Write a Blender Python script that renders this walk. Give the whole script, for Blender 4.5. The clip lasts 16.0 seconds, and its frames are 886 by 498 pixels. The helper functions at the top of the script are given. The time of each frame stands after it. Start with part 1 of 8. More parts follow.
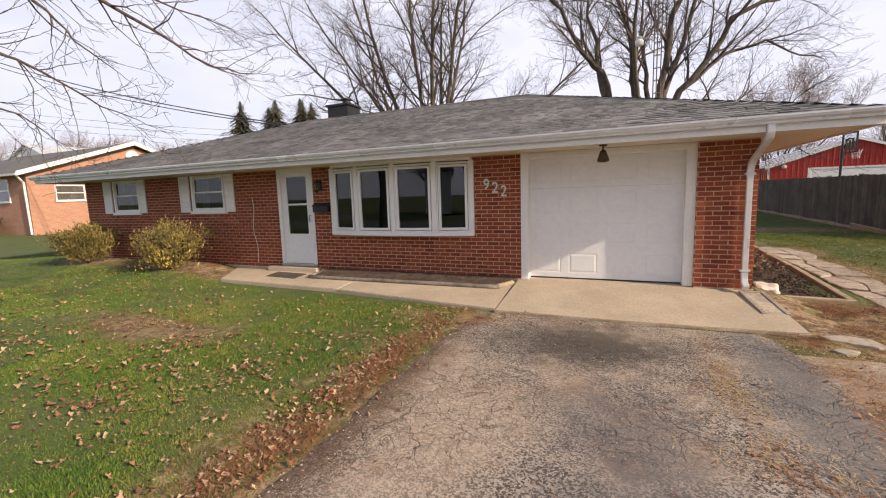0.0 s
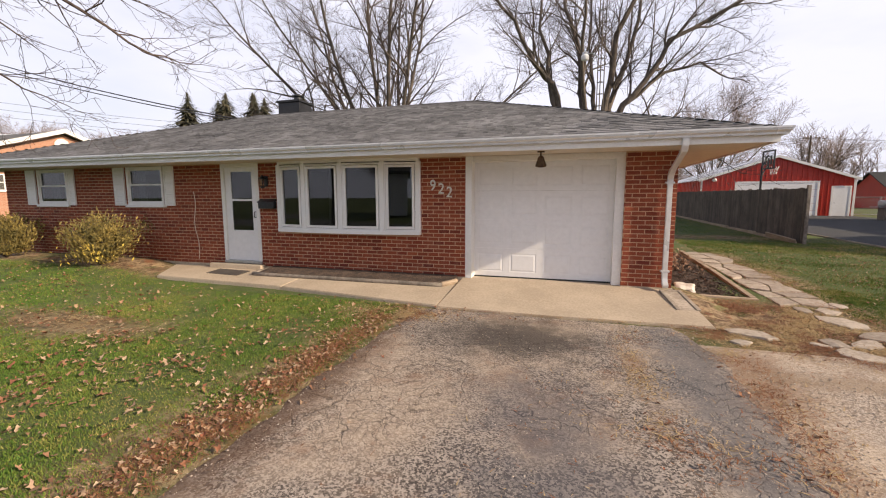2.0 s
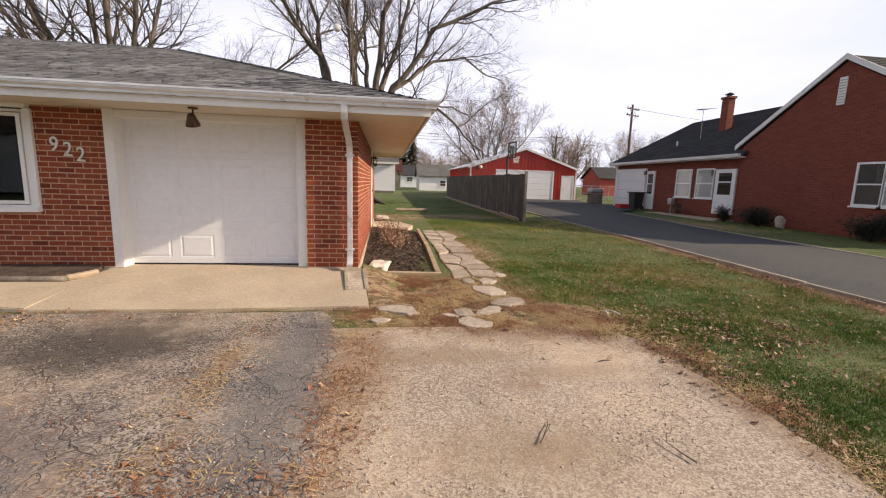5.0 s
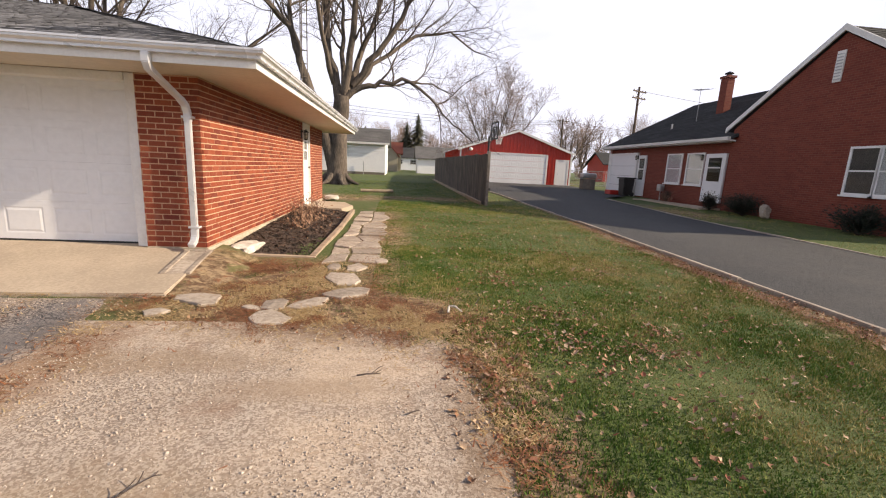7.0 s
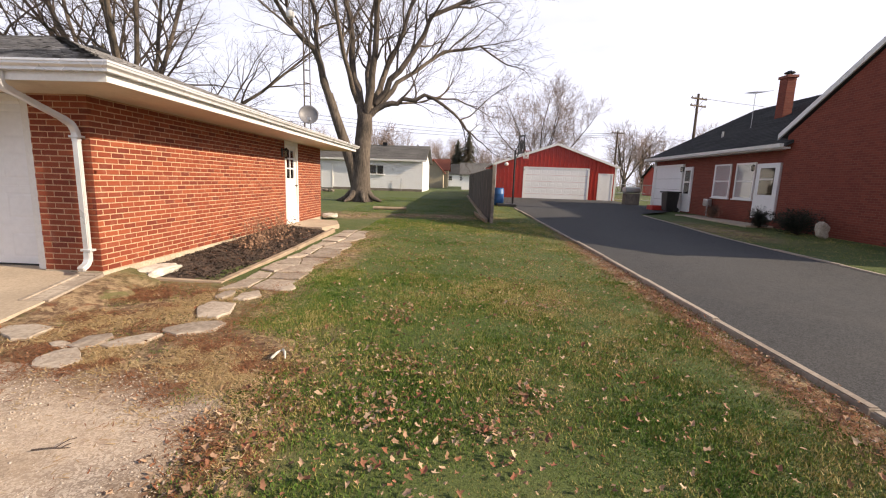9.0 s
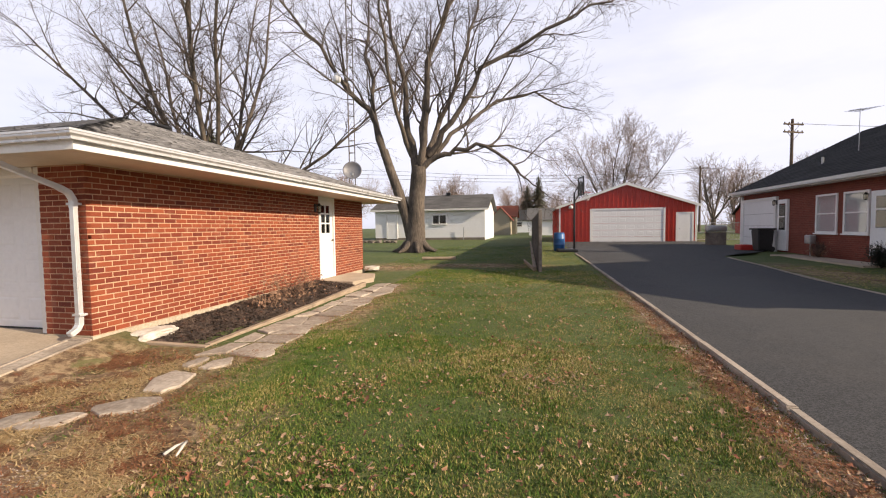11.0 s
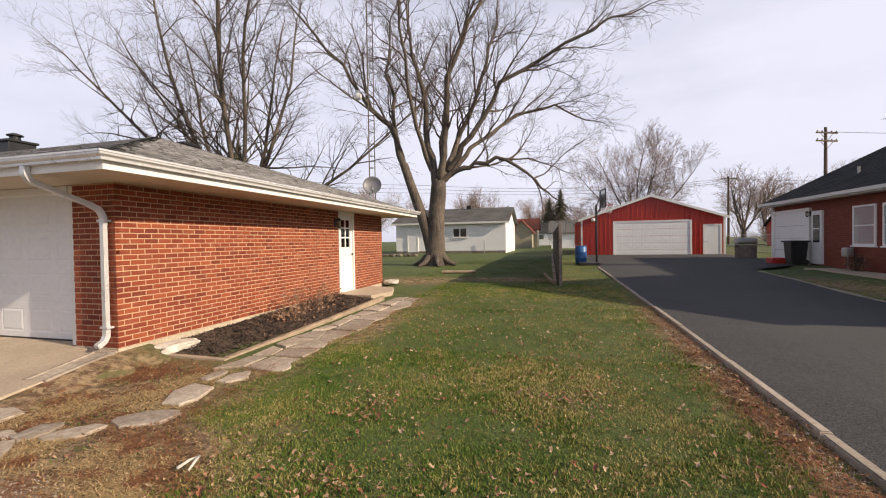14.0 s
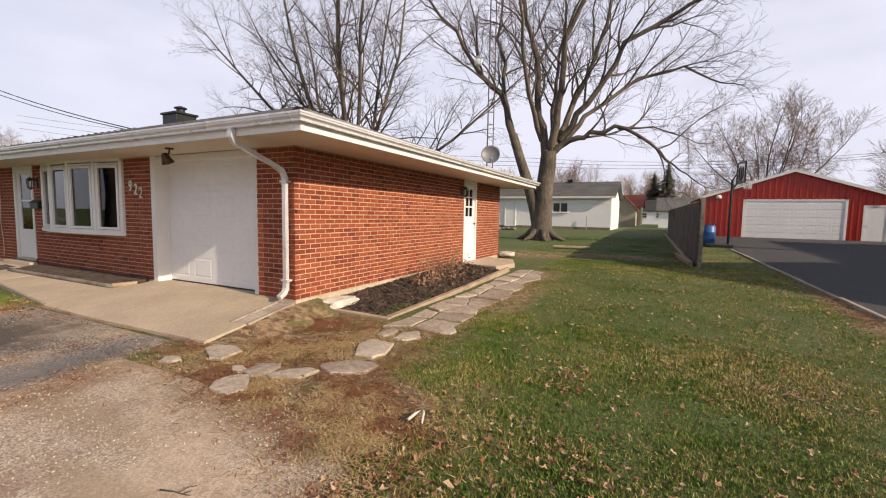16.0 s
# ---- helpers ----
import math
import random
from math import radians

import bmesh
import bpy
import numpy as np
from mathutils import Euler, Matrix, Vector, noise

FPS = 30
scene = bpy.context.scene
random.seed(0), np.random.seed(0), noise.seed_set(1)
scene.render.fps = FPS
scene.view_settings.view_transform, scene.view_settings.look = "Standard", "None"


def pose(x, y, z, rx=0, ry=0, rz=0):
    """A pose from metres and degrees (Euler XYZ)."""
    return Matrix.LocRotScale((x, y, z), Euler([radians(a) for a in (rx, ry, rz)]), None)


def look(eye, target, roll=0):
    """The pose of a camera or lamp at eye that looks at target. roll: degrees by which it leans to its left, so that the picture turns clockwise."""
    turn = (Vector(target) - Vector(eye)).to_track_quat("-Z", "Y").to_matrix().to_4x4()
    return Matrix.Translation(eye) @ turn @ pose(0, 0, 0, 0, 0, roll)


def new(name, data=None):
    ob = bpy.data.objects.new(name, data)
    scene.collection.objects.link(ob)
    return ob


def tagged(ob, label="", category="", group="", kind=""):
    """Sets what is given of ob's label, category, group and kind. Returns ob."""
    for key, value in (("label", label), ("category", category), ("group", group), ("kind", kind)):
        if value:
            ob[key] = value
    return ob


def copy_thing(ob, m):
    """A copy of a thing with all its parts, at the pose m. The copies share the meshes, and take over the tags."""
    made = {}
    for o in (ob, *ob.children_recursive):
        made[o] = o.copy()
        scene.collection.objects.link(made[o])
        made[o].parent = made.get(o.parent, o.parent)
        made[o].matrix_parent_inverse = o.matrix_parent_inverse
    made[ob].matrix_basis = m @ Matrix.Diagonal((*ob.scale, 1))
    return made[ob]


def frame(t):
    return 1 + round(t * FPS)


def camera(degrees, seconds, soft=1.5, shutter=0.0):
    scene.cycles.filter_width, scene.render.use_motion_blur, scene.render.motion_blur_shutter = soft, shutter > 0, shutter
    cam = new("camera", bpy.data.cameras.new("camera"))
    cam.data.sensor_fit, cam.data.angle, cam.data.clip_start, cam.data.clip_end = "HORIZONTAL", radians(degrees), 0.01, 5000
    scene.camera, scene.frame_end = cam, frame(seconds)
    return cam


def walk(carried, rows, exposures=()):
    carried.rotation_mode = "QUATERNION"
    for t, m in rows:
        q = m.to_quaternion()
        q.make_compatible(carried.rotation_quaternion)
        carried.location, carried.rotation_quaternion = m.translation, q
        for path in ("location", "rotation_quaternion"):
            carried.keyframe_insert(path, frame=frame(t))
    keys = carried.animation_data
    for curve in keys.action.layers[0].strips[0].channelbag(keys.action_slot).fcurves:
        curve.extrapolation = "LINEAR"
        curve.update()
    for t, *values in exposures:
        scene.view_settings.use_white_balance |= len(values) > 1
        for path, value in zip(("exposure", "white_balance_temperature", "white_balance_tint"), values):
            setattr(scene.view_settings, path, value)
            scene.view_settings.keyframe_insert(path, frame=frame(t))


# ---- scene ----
cam = camera(92.6, 16.0, 1.1)
PATH = [
    (0, (-0.091, 0.145, 1.912), (-0.866, 1.971, 1.66), -1.8),
    (0.5, (-0.145, 0.091, 1.876), (-0.865, 1.936, 1.596), -1.7),
    (1, (-0.127, 0.079, 1.85), (-0.777, 1.949, 1.571), -2.1),
    (1.5, (-0.025, 0.083, 1.844), (-0.623, 1.971, 1.565), -1.6),
    (2, (0.161, 0.042, 1.854), (-0.424, 1.939, 1.613), -0.1),
    (2.5, (0.375, 0.088, 1.824), (-0.101, 1.999, 1.479), 1.5),
    (3, (0.573, 0.237, 1.793), (0.278, 2.189, 1.476), -1.2),
    (3.5, (0.823, 0.421, 1.807), (0.803, 2.393, 1.472), -4.1),
    (4, (1.237, 0.59, 1.777), (1.334, 2.553, 1.405), -0.8),
    (4.5, (1.621, 0.797, 1.765), (1.858, 2.753, 1.426), -0.5),
    (4.7, (1.798, 0.874, 1.751), (2.073, 2.831, 1.447), 1.8),
    (6.8, (4.087, 1.587, 1.603), (4.32, 3.53, 1.194), 0.8),
    (7, (4.254, 1.62, 1.624), (4.468, 3.572, 1.242), 2.8),
    (7.5, (4.802, 1.877, 1.588), (4.961, 3.841, 1.245), -0.2),
    (8, (5.324, 2.041, 1.609), (5.357, 4.004, 1.228), -1.0),
    (8.5, (5.793, 2.236, 1.668), (5.87, 4.192, 1.259), -1.3),
    (9, (6.26, 2.351, 1.701), (6.193, 4.324, 1.381), 1.9),
    (9.5, (6.646, 2.616, 1.689), (6.552, 4.591, 1.391), 0.1),
    (10, (6.926, 2.928, 1.72), (6.708, 4.899, 1.462), 0.6),
    (10.2, (7.021, 3.022, 1.726), (6.688, 4.984, 1.533), 0.2),
    (12.5, (7.327, 3.346, 1.723), (6.866, 5.292, 1.668), -1.0),
    (13, (7.352, 3.319, 1.717), (6.919, 5.271, 1.688), -0.8),
    (13.5, (7.35, 3.301, 1.731), (6.914, 5.253, 1.724), -0.7),
    (14, (7.306, 3.29, 1.746), (6.782, 5.22, 1.708), -0.9),
    (14.5, (7.189, 3.239, 1.686), (6.591, 5.146, 1.615), -1.4),
    (15, (6.962, 3.124, 1.671), (6.344, 5.023, 1.558), -2.2),
    (15.5, (6.683, 3.1, 1.687), (5.883, 4.928, 1.539), -0.1),
    (16, (6.255, 3.118, 1.653), (5.363, 4.9, 1.492), 1.0),
]
EXPOSURES = [(t, s, 6650, 11.5) for t, s in ((0.0, 0.27), (2.5, 0.31), (4.5, 0.33), (7.0, 0.45), (9.5, 0.47), (10.2, 0.43), (12.4, 0.14), (14.0, 0.12), (16.0, 0.12))]
walk(cam, [(t, look(eye, target, roll)) for t, eye, target, roll in PATH], EXPOSURES)

# ---- world and sun ----
SUN_TO = Vector((1.0, -0.18, 0.49)).normalized()
SUN_EL = math.asin(SUN_TO.z)
world = bpy.data.worlds.new("world")
scene.world = world
world.use_nodes = True
wn = world.node_tree.nodes
wl = world.node_tree.links
sky = wn.new("ShaderNodeTexSky")
sky.sky_type = "NISHITA"
sky.sun_disc = False
sky.sun_elevation = SUN_EL
sky.sun_rotation = math.atan2(SUN_TO.x, SUN_TO.y)
sky.air_density, sky.dust_density, sky.ozone_density = 1.0, 2.0, 1.5
geo_w = wn.new("ShaderNodeTexCoord")
cloud_map = wn.new("ShaderNodeMapping")
cloud_map.inputs["Scale"].default_value = (1.0, 1.0, 3.0)
cloud = wn.new("ShaderNodeTexNoise")
cloud.inputs["Scale"].default_value = 1.6
cloud.inputs["Detail"].default_value = 6.0
cloud.inputs["Roughness"].default_value = 0.55
cloud_ramp = wn.new("ShaderNodeValToRGB")
cloud_ramp.color_ramp.elements[0].position = 0.32
cloud_ramp.color_ramp.elements[0].color = (0.66, 0.66, 0.66, 1)
cloud_ramp.color_ramp.elements[1].position = 0.62
cloud_ramp.color_ramp.elements[1].color = (0.97, 0.97, 0.97, 1)
cloud_mix = wn.new("ShaderNodeMix")
cloud_mix.data_type = "RGBA"
cloud_mix.inputs["B"].default_value = (7.95, 8.05, 9.45, 1)
wl.new(geo_w.outputs["Generated"], cloud_map.inputs["Vector"])
wl.new(cloud_map.outputs["Vector"], cloud.inputs["Vector"])
wl.new(cloud.outputs["Fac"], cloud_ramp.inputs["Fac"])
sky_sep = wn.new("ShaderNodeSeparateXYZ")
sky_fade = wn.new("ShaderNodeMapRange")
sky_fade.interpolation_type = "SMOOTHSTEP"
sky_fade.inputs["From Min"].default_value = 0.40
sky_fade.inputs["From Max"].default_value = 0.75
sky_fade.inputs["To Min"].default_value = 1.0
sky_fade.inputs["To Max"].default_value = 0.02
haze = wn.new("ShaderNodeMath")
haze.operation = "MULTIPLY"
wl.new(geo_w.outputs["Generated"], sky_sep.inputs[0])
wl.new(sky_sep.outputs[2], sky_fade.inputs["Value"])
wl.new(cloud_ramp.outputs["Color"], haze.inputs[0])
wl.new(sky_fade.outputs["Result"], haze.inputs[1])
wl.new(haze.outputs[0], cloud_mix.inputs["Factor"])
wl.new(sky.outputs["Color"], cloud_mix.inputs["A"])
wl.new(cloud_mix.outputs["Result"], wn["Background"].inputs["Color"])
wn["Background"].inputs["Strength"].default_value = 0.10

sun = new("sun", bpy.data.lights.new("sun", "SUN"))
sun.data.energy = 5.0
sun.data.angle = radians(0.8)
sun.data.color = (1.0, 0.84, 0.64)
sun.matrix_world = look(SUN_TO * 60, (0, 0, 0))


# ---- materials ----
def nodes_of(name):
    m = bpy.data.materials.new(name)
    m.use_nodes = True
    nt = m.node_tree
    return m, nt, nt.nodes["Principled BSDF"]


def noise_tex(nt, scale, detail=4.0, rough=0.55, stretch=None, distort=0.0):
    pos = nt.nodes.new("ShaderNodeNewGeometry").outputs["Position"]
    if stretch:
        mp = nt.nodes.new("ShaderNodeMapping")
        mp.inputs["Scale"].default_value = stretch
        nt.links.new(pos, mp.inputs["Vector"])
        pos = mp.outputs["Vector"]
    n = nt.nodes.new("ShaderNodeTexNoise")
    n.inputs["Scale"].default_value = scale
    n.inputs["Detail"].default_value = detail
    n.inputs["Roughness"].default_value = rough
    n.inputs["Distortion"].default_value = distort
    nt.links.new(pos, n.inputs["Vector"])
    return n.outputs["Fac"]


def math_node(nt, op, a, b=0.0, c=None, clamp=False):
    n = nt.nodes.new("ShaderNodeMath")
    n.operation = op
    n.use_clamp = clamp
    for i, v in enumerate((a, b, c)):
        if v is None:
            continue
        if isinstance(v, (int, float)):
            n.inputs[i].default_value = v
        else:
            nt.links.new(v, n.inputs[i])
    return n.outputs[0]


def step_between(nt, v, lo, hi):
    n = nt.nodes.new("ShaderNodeMapRange")
    n.interpolation_type = "SMOOTHSTEP"
    n.inputs["From Min"].default_value = lo
    n.inputs["From Max"].default_value = hi
    nt.links.new(v, n.inputs["Value"])
    return n.outputs["Result"]


def mix_rgb(nt, fac, a, b, kind="MIX"):
    n = nt.nodes.new("ShaderNodeMix")
    n.data_type = "RGBA"
    n.blend_type = kind
    for key, v in (("Factor", fac), ("A", a), ("B", b)):
        if isinstance(v, tuple):
            n.inputs[key].default_value = (*v, 1) if len(v) == 3 else v
        elif isinstance(v, (int, float)):
            n.inputs[key].default_value = v
        else:
            nt.links.new(v, n.inputs[key])
    return n.outputs["Result"]


def add_bump(nt, bsdf, height, strength, distance=0.01):
    b = nt.nodes.new("ShaderNodeBump")
    b.inputs["Strength"].default_value = strength
    b.inputs["Distance"].default_value = distance
    nt.links.new(height, b.inputs["Height"])
    nt.links.new(b.outputs["Normal"], bsdf.inputs["Normal"])


def random_of(nt):
    """A value from 0 to 1 for each object and each loose piece of it."""
    o = nt.nodes.new("ShaderNodeObjectInfo").outputs["Random"]
    i = nt.nodes.new("ShaderNodeNewGeometry").outputs["Random Per Island"]
    return math_node(nt, "FRACT", math_node(nt, "ADD", o, i))


def plain(name, light, dark, fine=40.0, coarse=1.5, rough=0.6, metal=0.0, bump=0.15, dist=0.003, vary=0.0, stretch=None):
    """A surface of two tones, varied at a fine and a coarse scale."""
    m, nt, p = nodes_of(name)
    a = noise_tex(nt, fine, 5.0, 0.6, stretch)
    b = noise_tex(nt, coarse, 4.0, 0.6)
    f = math_node(nt, "ADD", math_node(nt, "MULTIPLY", a, 0.5), math_node(nt, "MULTIPLY", b, 0.5))
    col = mix_rgb(nt, step_between(nt, f, 0.36, 0.64), dark, light)
    if vary:
        r = random_of(nt)
        k = math_node(nt, "ADD", 1.0 - vary, math_node(nt, "MULTIPLY", r, 2 * vary))
        v = nt.nodes.new("ShaderNodeCombineColor")
        for s in v.inputs:
            nt.links.new(k, s)
        col = mix_rgb(nt, 1.0, col, v.outputs["Color"], "MULTIPLY")
    nt.links.new(col, p.inputs["Base Color"])
    p.inputs["Metallic"].default_value = metal
    nt.links.new(math_node(nt, "ADD", rough - 0.08, math_node(nt, "MULTIPLY", b, 0.16)), p.inputs["Roughness"])
    if bump:
        add_bump(nt, p, a, bump, dist)
    return m


def brick_material(name, tones, rough=0.85):
    m, nt, p = nodes_of(name)
    r = random_of(nt)
    ramp = nt.nodes.new("ShaderNodeValToRGB")
    e = ramp.color_ramp.elements
    e[0].position, e[0].color = 0.0, (*tones[0], 1)
    e[1].position, e[1].color = 1.0, (*tones[-1], 1)
    for i, t in enumerate(tones[1:-1]):
        x = e.new((i + 1) / (len(tones) - 1))
        x.color = (*t, 1)
    nt.links.new(r, ramp.inputs["Fac"])
    fine = noise_tex(nt, 90, 5, 0.65)
    coarse = noise_tex(nt, 6, 4, 0.6)
    col = mix_rgb(nt, math_node(nt, "MULTIPLY", step_between(nt, fine, 0.35, 0.75), 0.35), ramp.outputs["Color"], (tones[0][0] * 0.6, tones[0][1] * 0.6, tones[0][2] * 0.6))
    col = mix_rgb(nt, math_node(nt, "MULTIPLY", step_between(nt, coarse, 0.5, 0.8), 0.22), col, (0.42, 0.26, 0.18))
    nt.links.new(col, p.inputs["Base Color"])
    p.inputs["Roughness"].default_value = rough
    add_bump(nt, p, fine, 0.5, 0.004)
    return m


def glass_material(name, tint, gloss_rough=0.0, ior=1.5):
    m, nt, p = nodes_of(name)
    nt.nodes.remove(p)
    out = nt.nodes["Material Output"]
    tr = nt.nodes.new("ShaderNodeBsdfTransparent")
    tr.inputs["Color"].default_value = (*tint, 1)
    gl = nt.nodes.new("ShaderNodeBsdfGlossy")
    gl.inputs["Roughness"].default_value = gloss_rough
    lw = nt.nodes.new("ShaderNodeLayerWeight")
    lw.inputs["Blend"].default_value = 0.5
    f0 = ((ior - 1) / (ior + 1)) ** 2 * 1.6
    fac = math_node(nt, "ADD", f0, math_node(nt, "MULTIPLY", math_node(nt, "POWER", lw.outputs["Facing"], 4.0), 0.9 - f0))
    mx = nt.nodes.new("ShaderNodeMixShader")
    nt.links.new(fac, mx.inputs["Fac"])
    nt.links.new(tr.outputs[0], mx.inputs[1])
    nt.links.new(gl.outputs[0], mx.inputs[2])
    nt.links.new(mx.outputs[0], out.inputs["Surface"])
    return m


def ellipse_mask(nt, cx, cy, rx, ry, soft=0.5, wobble=0.5, scale=2.5):
    """1 within a ragged ellipse of the ground plan, 0 outside."""
    sep = nt.nodes.new("ShaderNodeSeparateXYZ")
    nt.links.new(nt.nodes.new("ShaderNodeNewGeometry").outputs["Position"], sep.inputs[0])
    dx = math_node(nt, "DIVIDE", math_node(nt, "SUBTRACT", sep.outputs[0], cx), rx)
    dy = math_node(nt, "DIVIDE", math_node(nt, "SUBTRACT", sep.outputs[1], cy), ry)
    d = math_node(nt, "SQRT", math_node(nt, "ADD", math_node(nt, "MULTIPLY", dx, dx), math_node(nt, "MULTIPLY", dy, dy)))
    n = math_node(nt, "MULTIPLY", math_node(nt, "SUBTRACT", noise_tex(nt, scale, 6, 0.65), 0.5), 2 * wobble)
    d = math_node(nt, "ADD", d, n)
    return math_node(nt, "SUBTRACT", 1.0, step_between(nt, d, 1.0 - soft, 1.0 + soft))


def ground_material():
    m, nt, p = nodes_of("lawn")
    fine = noise_tex(nt, 60, 6, 0.7)
    mid = noise_tex(nt, 3.0, 6, 0.65)
    coarse = noise_tex(nt, 0.35, 4, 0.55)
    col = mix_rgb(nt, step_between(nt, fine, 0.35, 0.65), (0.042, 0.070, 0.014), (0.105, 0.14, 0.03))
    col = mix_rgb(nt, math_node(nt, "MULTIPLY", step_between(nt, mid, 0.48, 0.78), 0.45), col, (0.24, 0.20, 0.08))
    col = mix_rgb(nt, math_node(nt, "MULTIPLY", step_between(nt, coarse, 0.45, 0.7), 0.4), col, (0.14, 0.16, 0.05))
    dirt = mix_rgb(nt, step_between(nt, noise_tex(nt, 9, 6, 0.7), 0.35, 0.65), (0.11, 0.06, 0.03), (0.42, 0.30, 0.175))
    for scale, tone, lo, amount in ((2.1, (0.12, 0.058, 0.03), 0.50, 0.7), (2.7, (0.27, 0.095, 0.036), 0.53, 0.85), (4.1, (0.47, 0.34, 0.19), 0.53, 0.85), (2.2, (0.13, 0.135, 0.04), 0.56, 0.75)):
        dirt = mix_rgb(nt, math_node(nt, "MULTIPLY", step_between(nt, noise_tex(nt, scale, 7, 0.72, None, 0.5), lo, lo + 0.1), amount), dirt, tone)
    mask = math_node(nt, "MULTIPLY", ellipse_mask(nt, -6.4, 3.95, 1.6, 0.5, 0.8, 0.9), 0.8)
    for args in ((-2.5, 2.6, 0.42, 3.2, 0.5, 0.5), (2.55, 6.6, 1.5, 1.2, 0.5, 0.5), (3.5, 5.7, 1.6, 0.85, 0.4, 0.6), (4.98, 3.2, 0.35, 2.9, 0.5, 0.5),
                 (3.95, 10.5, 0.5, 4.2, 0.6, 0.5), (9.08, 7.5, 0.30, 5.5, 0.6, 0.7), (-9.9, 7.0, 2.4, 0.55, 0.4, 0.5), (-13.4, 7.0, 1.0, 0.5, 0.4, 0.5),
                 (5.3, 18.4, 2.4, 0.7, 0.6, 0.6), (2.4, 17.8, 1.4, 1.2, 0.6, 0.6), (-2.2, 5.5, 1.1, 0.45, 0.6, 0.6), (15.2, 17.0, 0.8, 2.4, 0.6, 0.6)):
        mask = math_node(nt, "MAXIMUM", mask, ellipse_mask(nt, *args))
    col = mix_rgb(nt, mask, col, dirt)
    nt.links.new(col, p.inputs["Base Color"])
    p.inputs["Roughness"].default_value = 0.95
    add_bump(nt, p, fine, 0.7, 0.03)
    return m


def asphalt_material(name, light, dark, cracks, stains, worn, grain=85, rust=0.0):
    m, nt, p = nodes_of(name)
    pos = nt.nodes.new("ShaderNodeNewGeometry").outputs["Position"]
    vor = nt.nodes.new("ShaderNodeTexVoronoi")
    vor.inputs["Scale"].default_value = grain
    nt.links.new(pos, vor.inputs["Vector"])
    sepc = nt.nodes.new("ShaderNodeSeparateColor")
    nt.links.new(vor.outputs["Color"], sepc.inputs[0])
    fine = noise_tex(nt, 25, 6, 0.7)
    coarse = noise_tex(nt, 0.9, 6, 0.6)
    k = math_node(nt, "ADD", math_node(nt, "MULTIPLY", sepc.outputs[0], 0.55), math_node(nt, "MULTIPLY", fine, 0.45))
    col = mix_rgb(nt, step_between(nt, k, 0.32, 0.68), dark, light)
    col = mix_rgb(nt, math_node(nt, "MULTIPLY", step_between(nt, coarse, 0.4, 0.65), worn), col, (light[0] * 1.25, light[1] * 1.15, light[2] * 1.0))
    if rust:
        rn = noise_tex(nt, 1.7, 8, 0.72)
        col = mix_rgb(nt, math_node(nt, "MULTIPLY", step_between(nt, rn, 0.52, 0.68), rust), col, (0.24, 0.125, 0.07))
        rn = noise_tex(nt, 3.3, 8, 0.7, None, 0.6)
        col = mix_rgb(nt, math_node(nt, "MULTIPLY", step_between(nt, rn, 0.56, 0.7), rust * 0.8), col, (0.13, 0.105, 0.08))
    mott = noise_tex(nt, 7, 6, 0.75)
    col = mix_rgb(nt, math_node(nt, "MULTIPLY", step_between(nt, mott, 0.45, 0.75), 0.28), col, dark)
    height = k
    for scale, width, strength in cracks:
        warp = nt.nodes.new("ShaderNodeVectorMath")
        warp.operation = "MULTIPLY_ADD"
        wt = nt.nodes.new("ShaderNodeTexNoise")
        wt.inputs["Scale"].default_value = 2.2
        wt.inputs["Detail"].default_value = 5
        nt.links.new(pos, wt.inputs["Vector"])
        nt.links.new(wt.outputs["Color"], warp.inputs[0])
        warp.inputs[1].default_value = (0.85, 0.85, 0.0)
        nt.links.new(pos, warp.inputs[2])
        e = nt.nodes.new("ShaderNodeTexVoronoi")
        e.feature = "DISTANCE_TO_EDGE"
        e.inputs["Scale"].default_value = scale
        nt.links.new(warp.outputs[0], e.inputs["Vector"])
        gate = step_between(nt, noise_tex(nt, 0.8, 3, 0.5), 0.42, 0.58)
        line = math_node(nt, "MULTIPLY", math_node(nt, "SUBTRACT", 1.0, step_between(nt, e.outputs["Distance"], 0.0, width)), gate)
        line = math_node(nt, "MULTIPLY", line, strength)
        col = mix_rgb(nt, line, col, (0.045, 0.033, 0.026))
        height = math_node(nt, "SUBTRACT", height, math_node(nt, "MULTIPLY", line, 1.5))
    for (cx, cy, rx, ry), tone, amount in stains:
        col = mix_rgb(nt, math_node(nt, "MULTIPLY", ellipse_mask(nt, cx, cy, rx, ry, 0.7, 1.0, 4.5), amount), col, tone)
    nt.links.new(col, p.inputs["Base Color"])
    p.inputs["Roughness"].default_value = 0.9
    add_bump(nt, p, height, 0.8, 0.016)
    return m


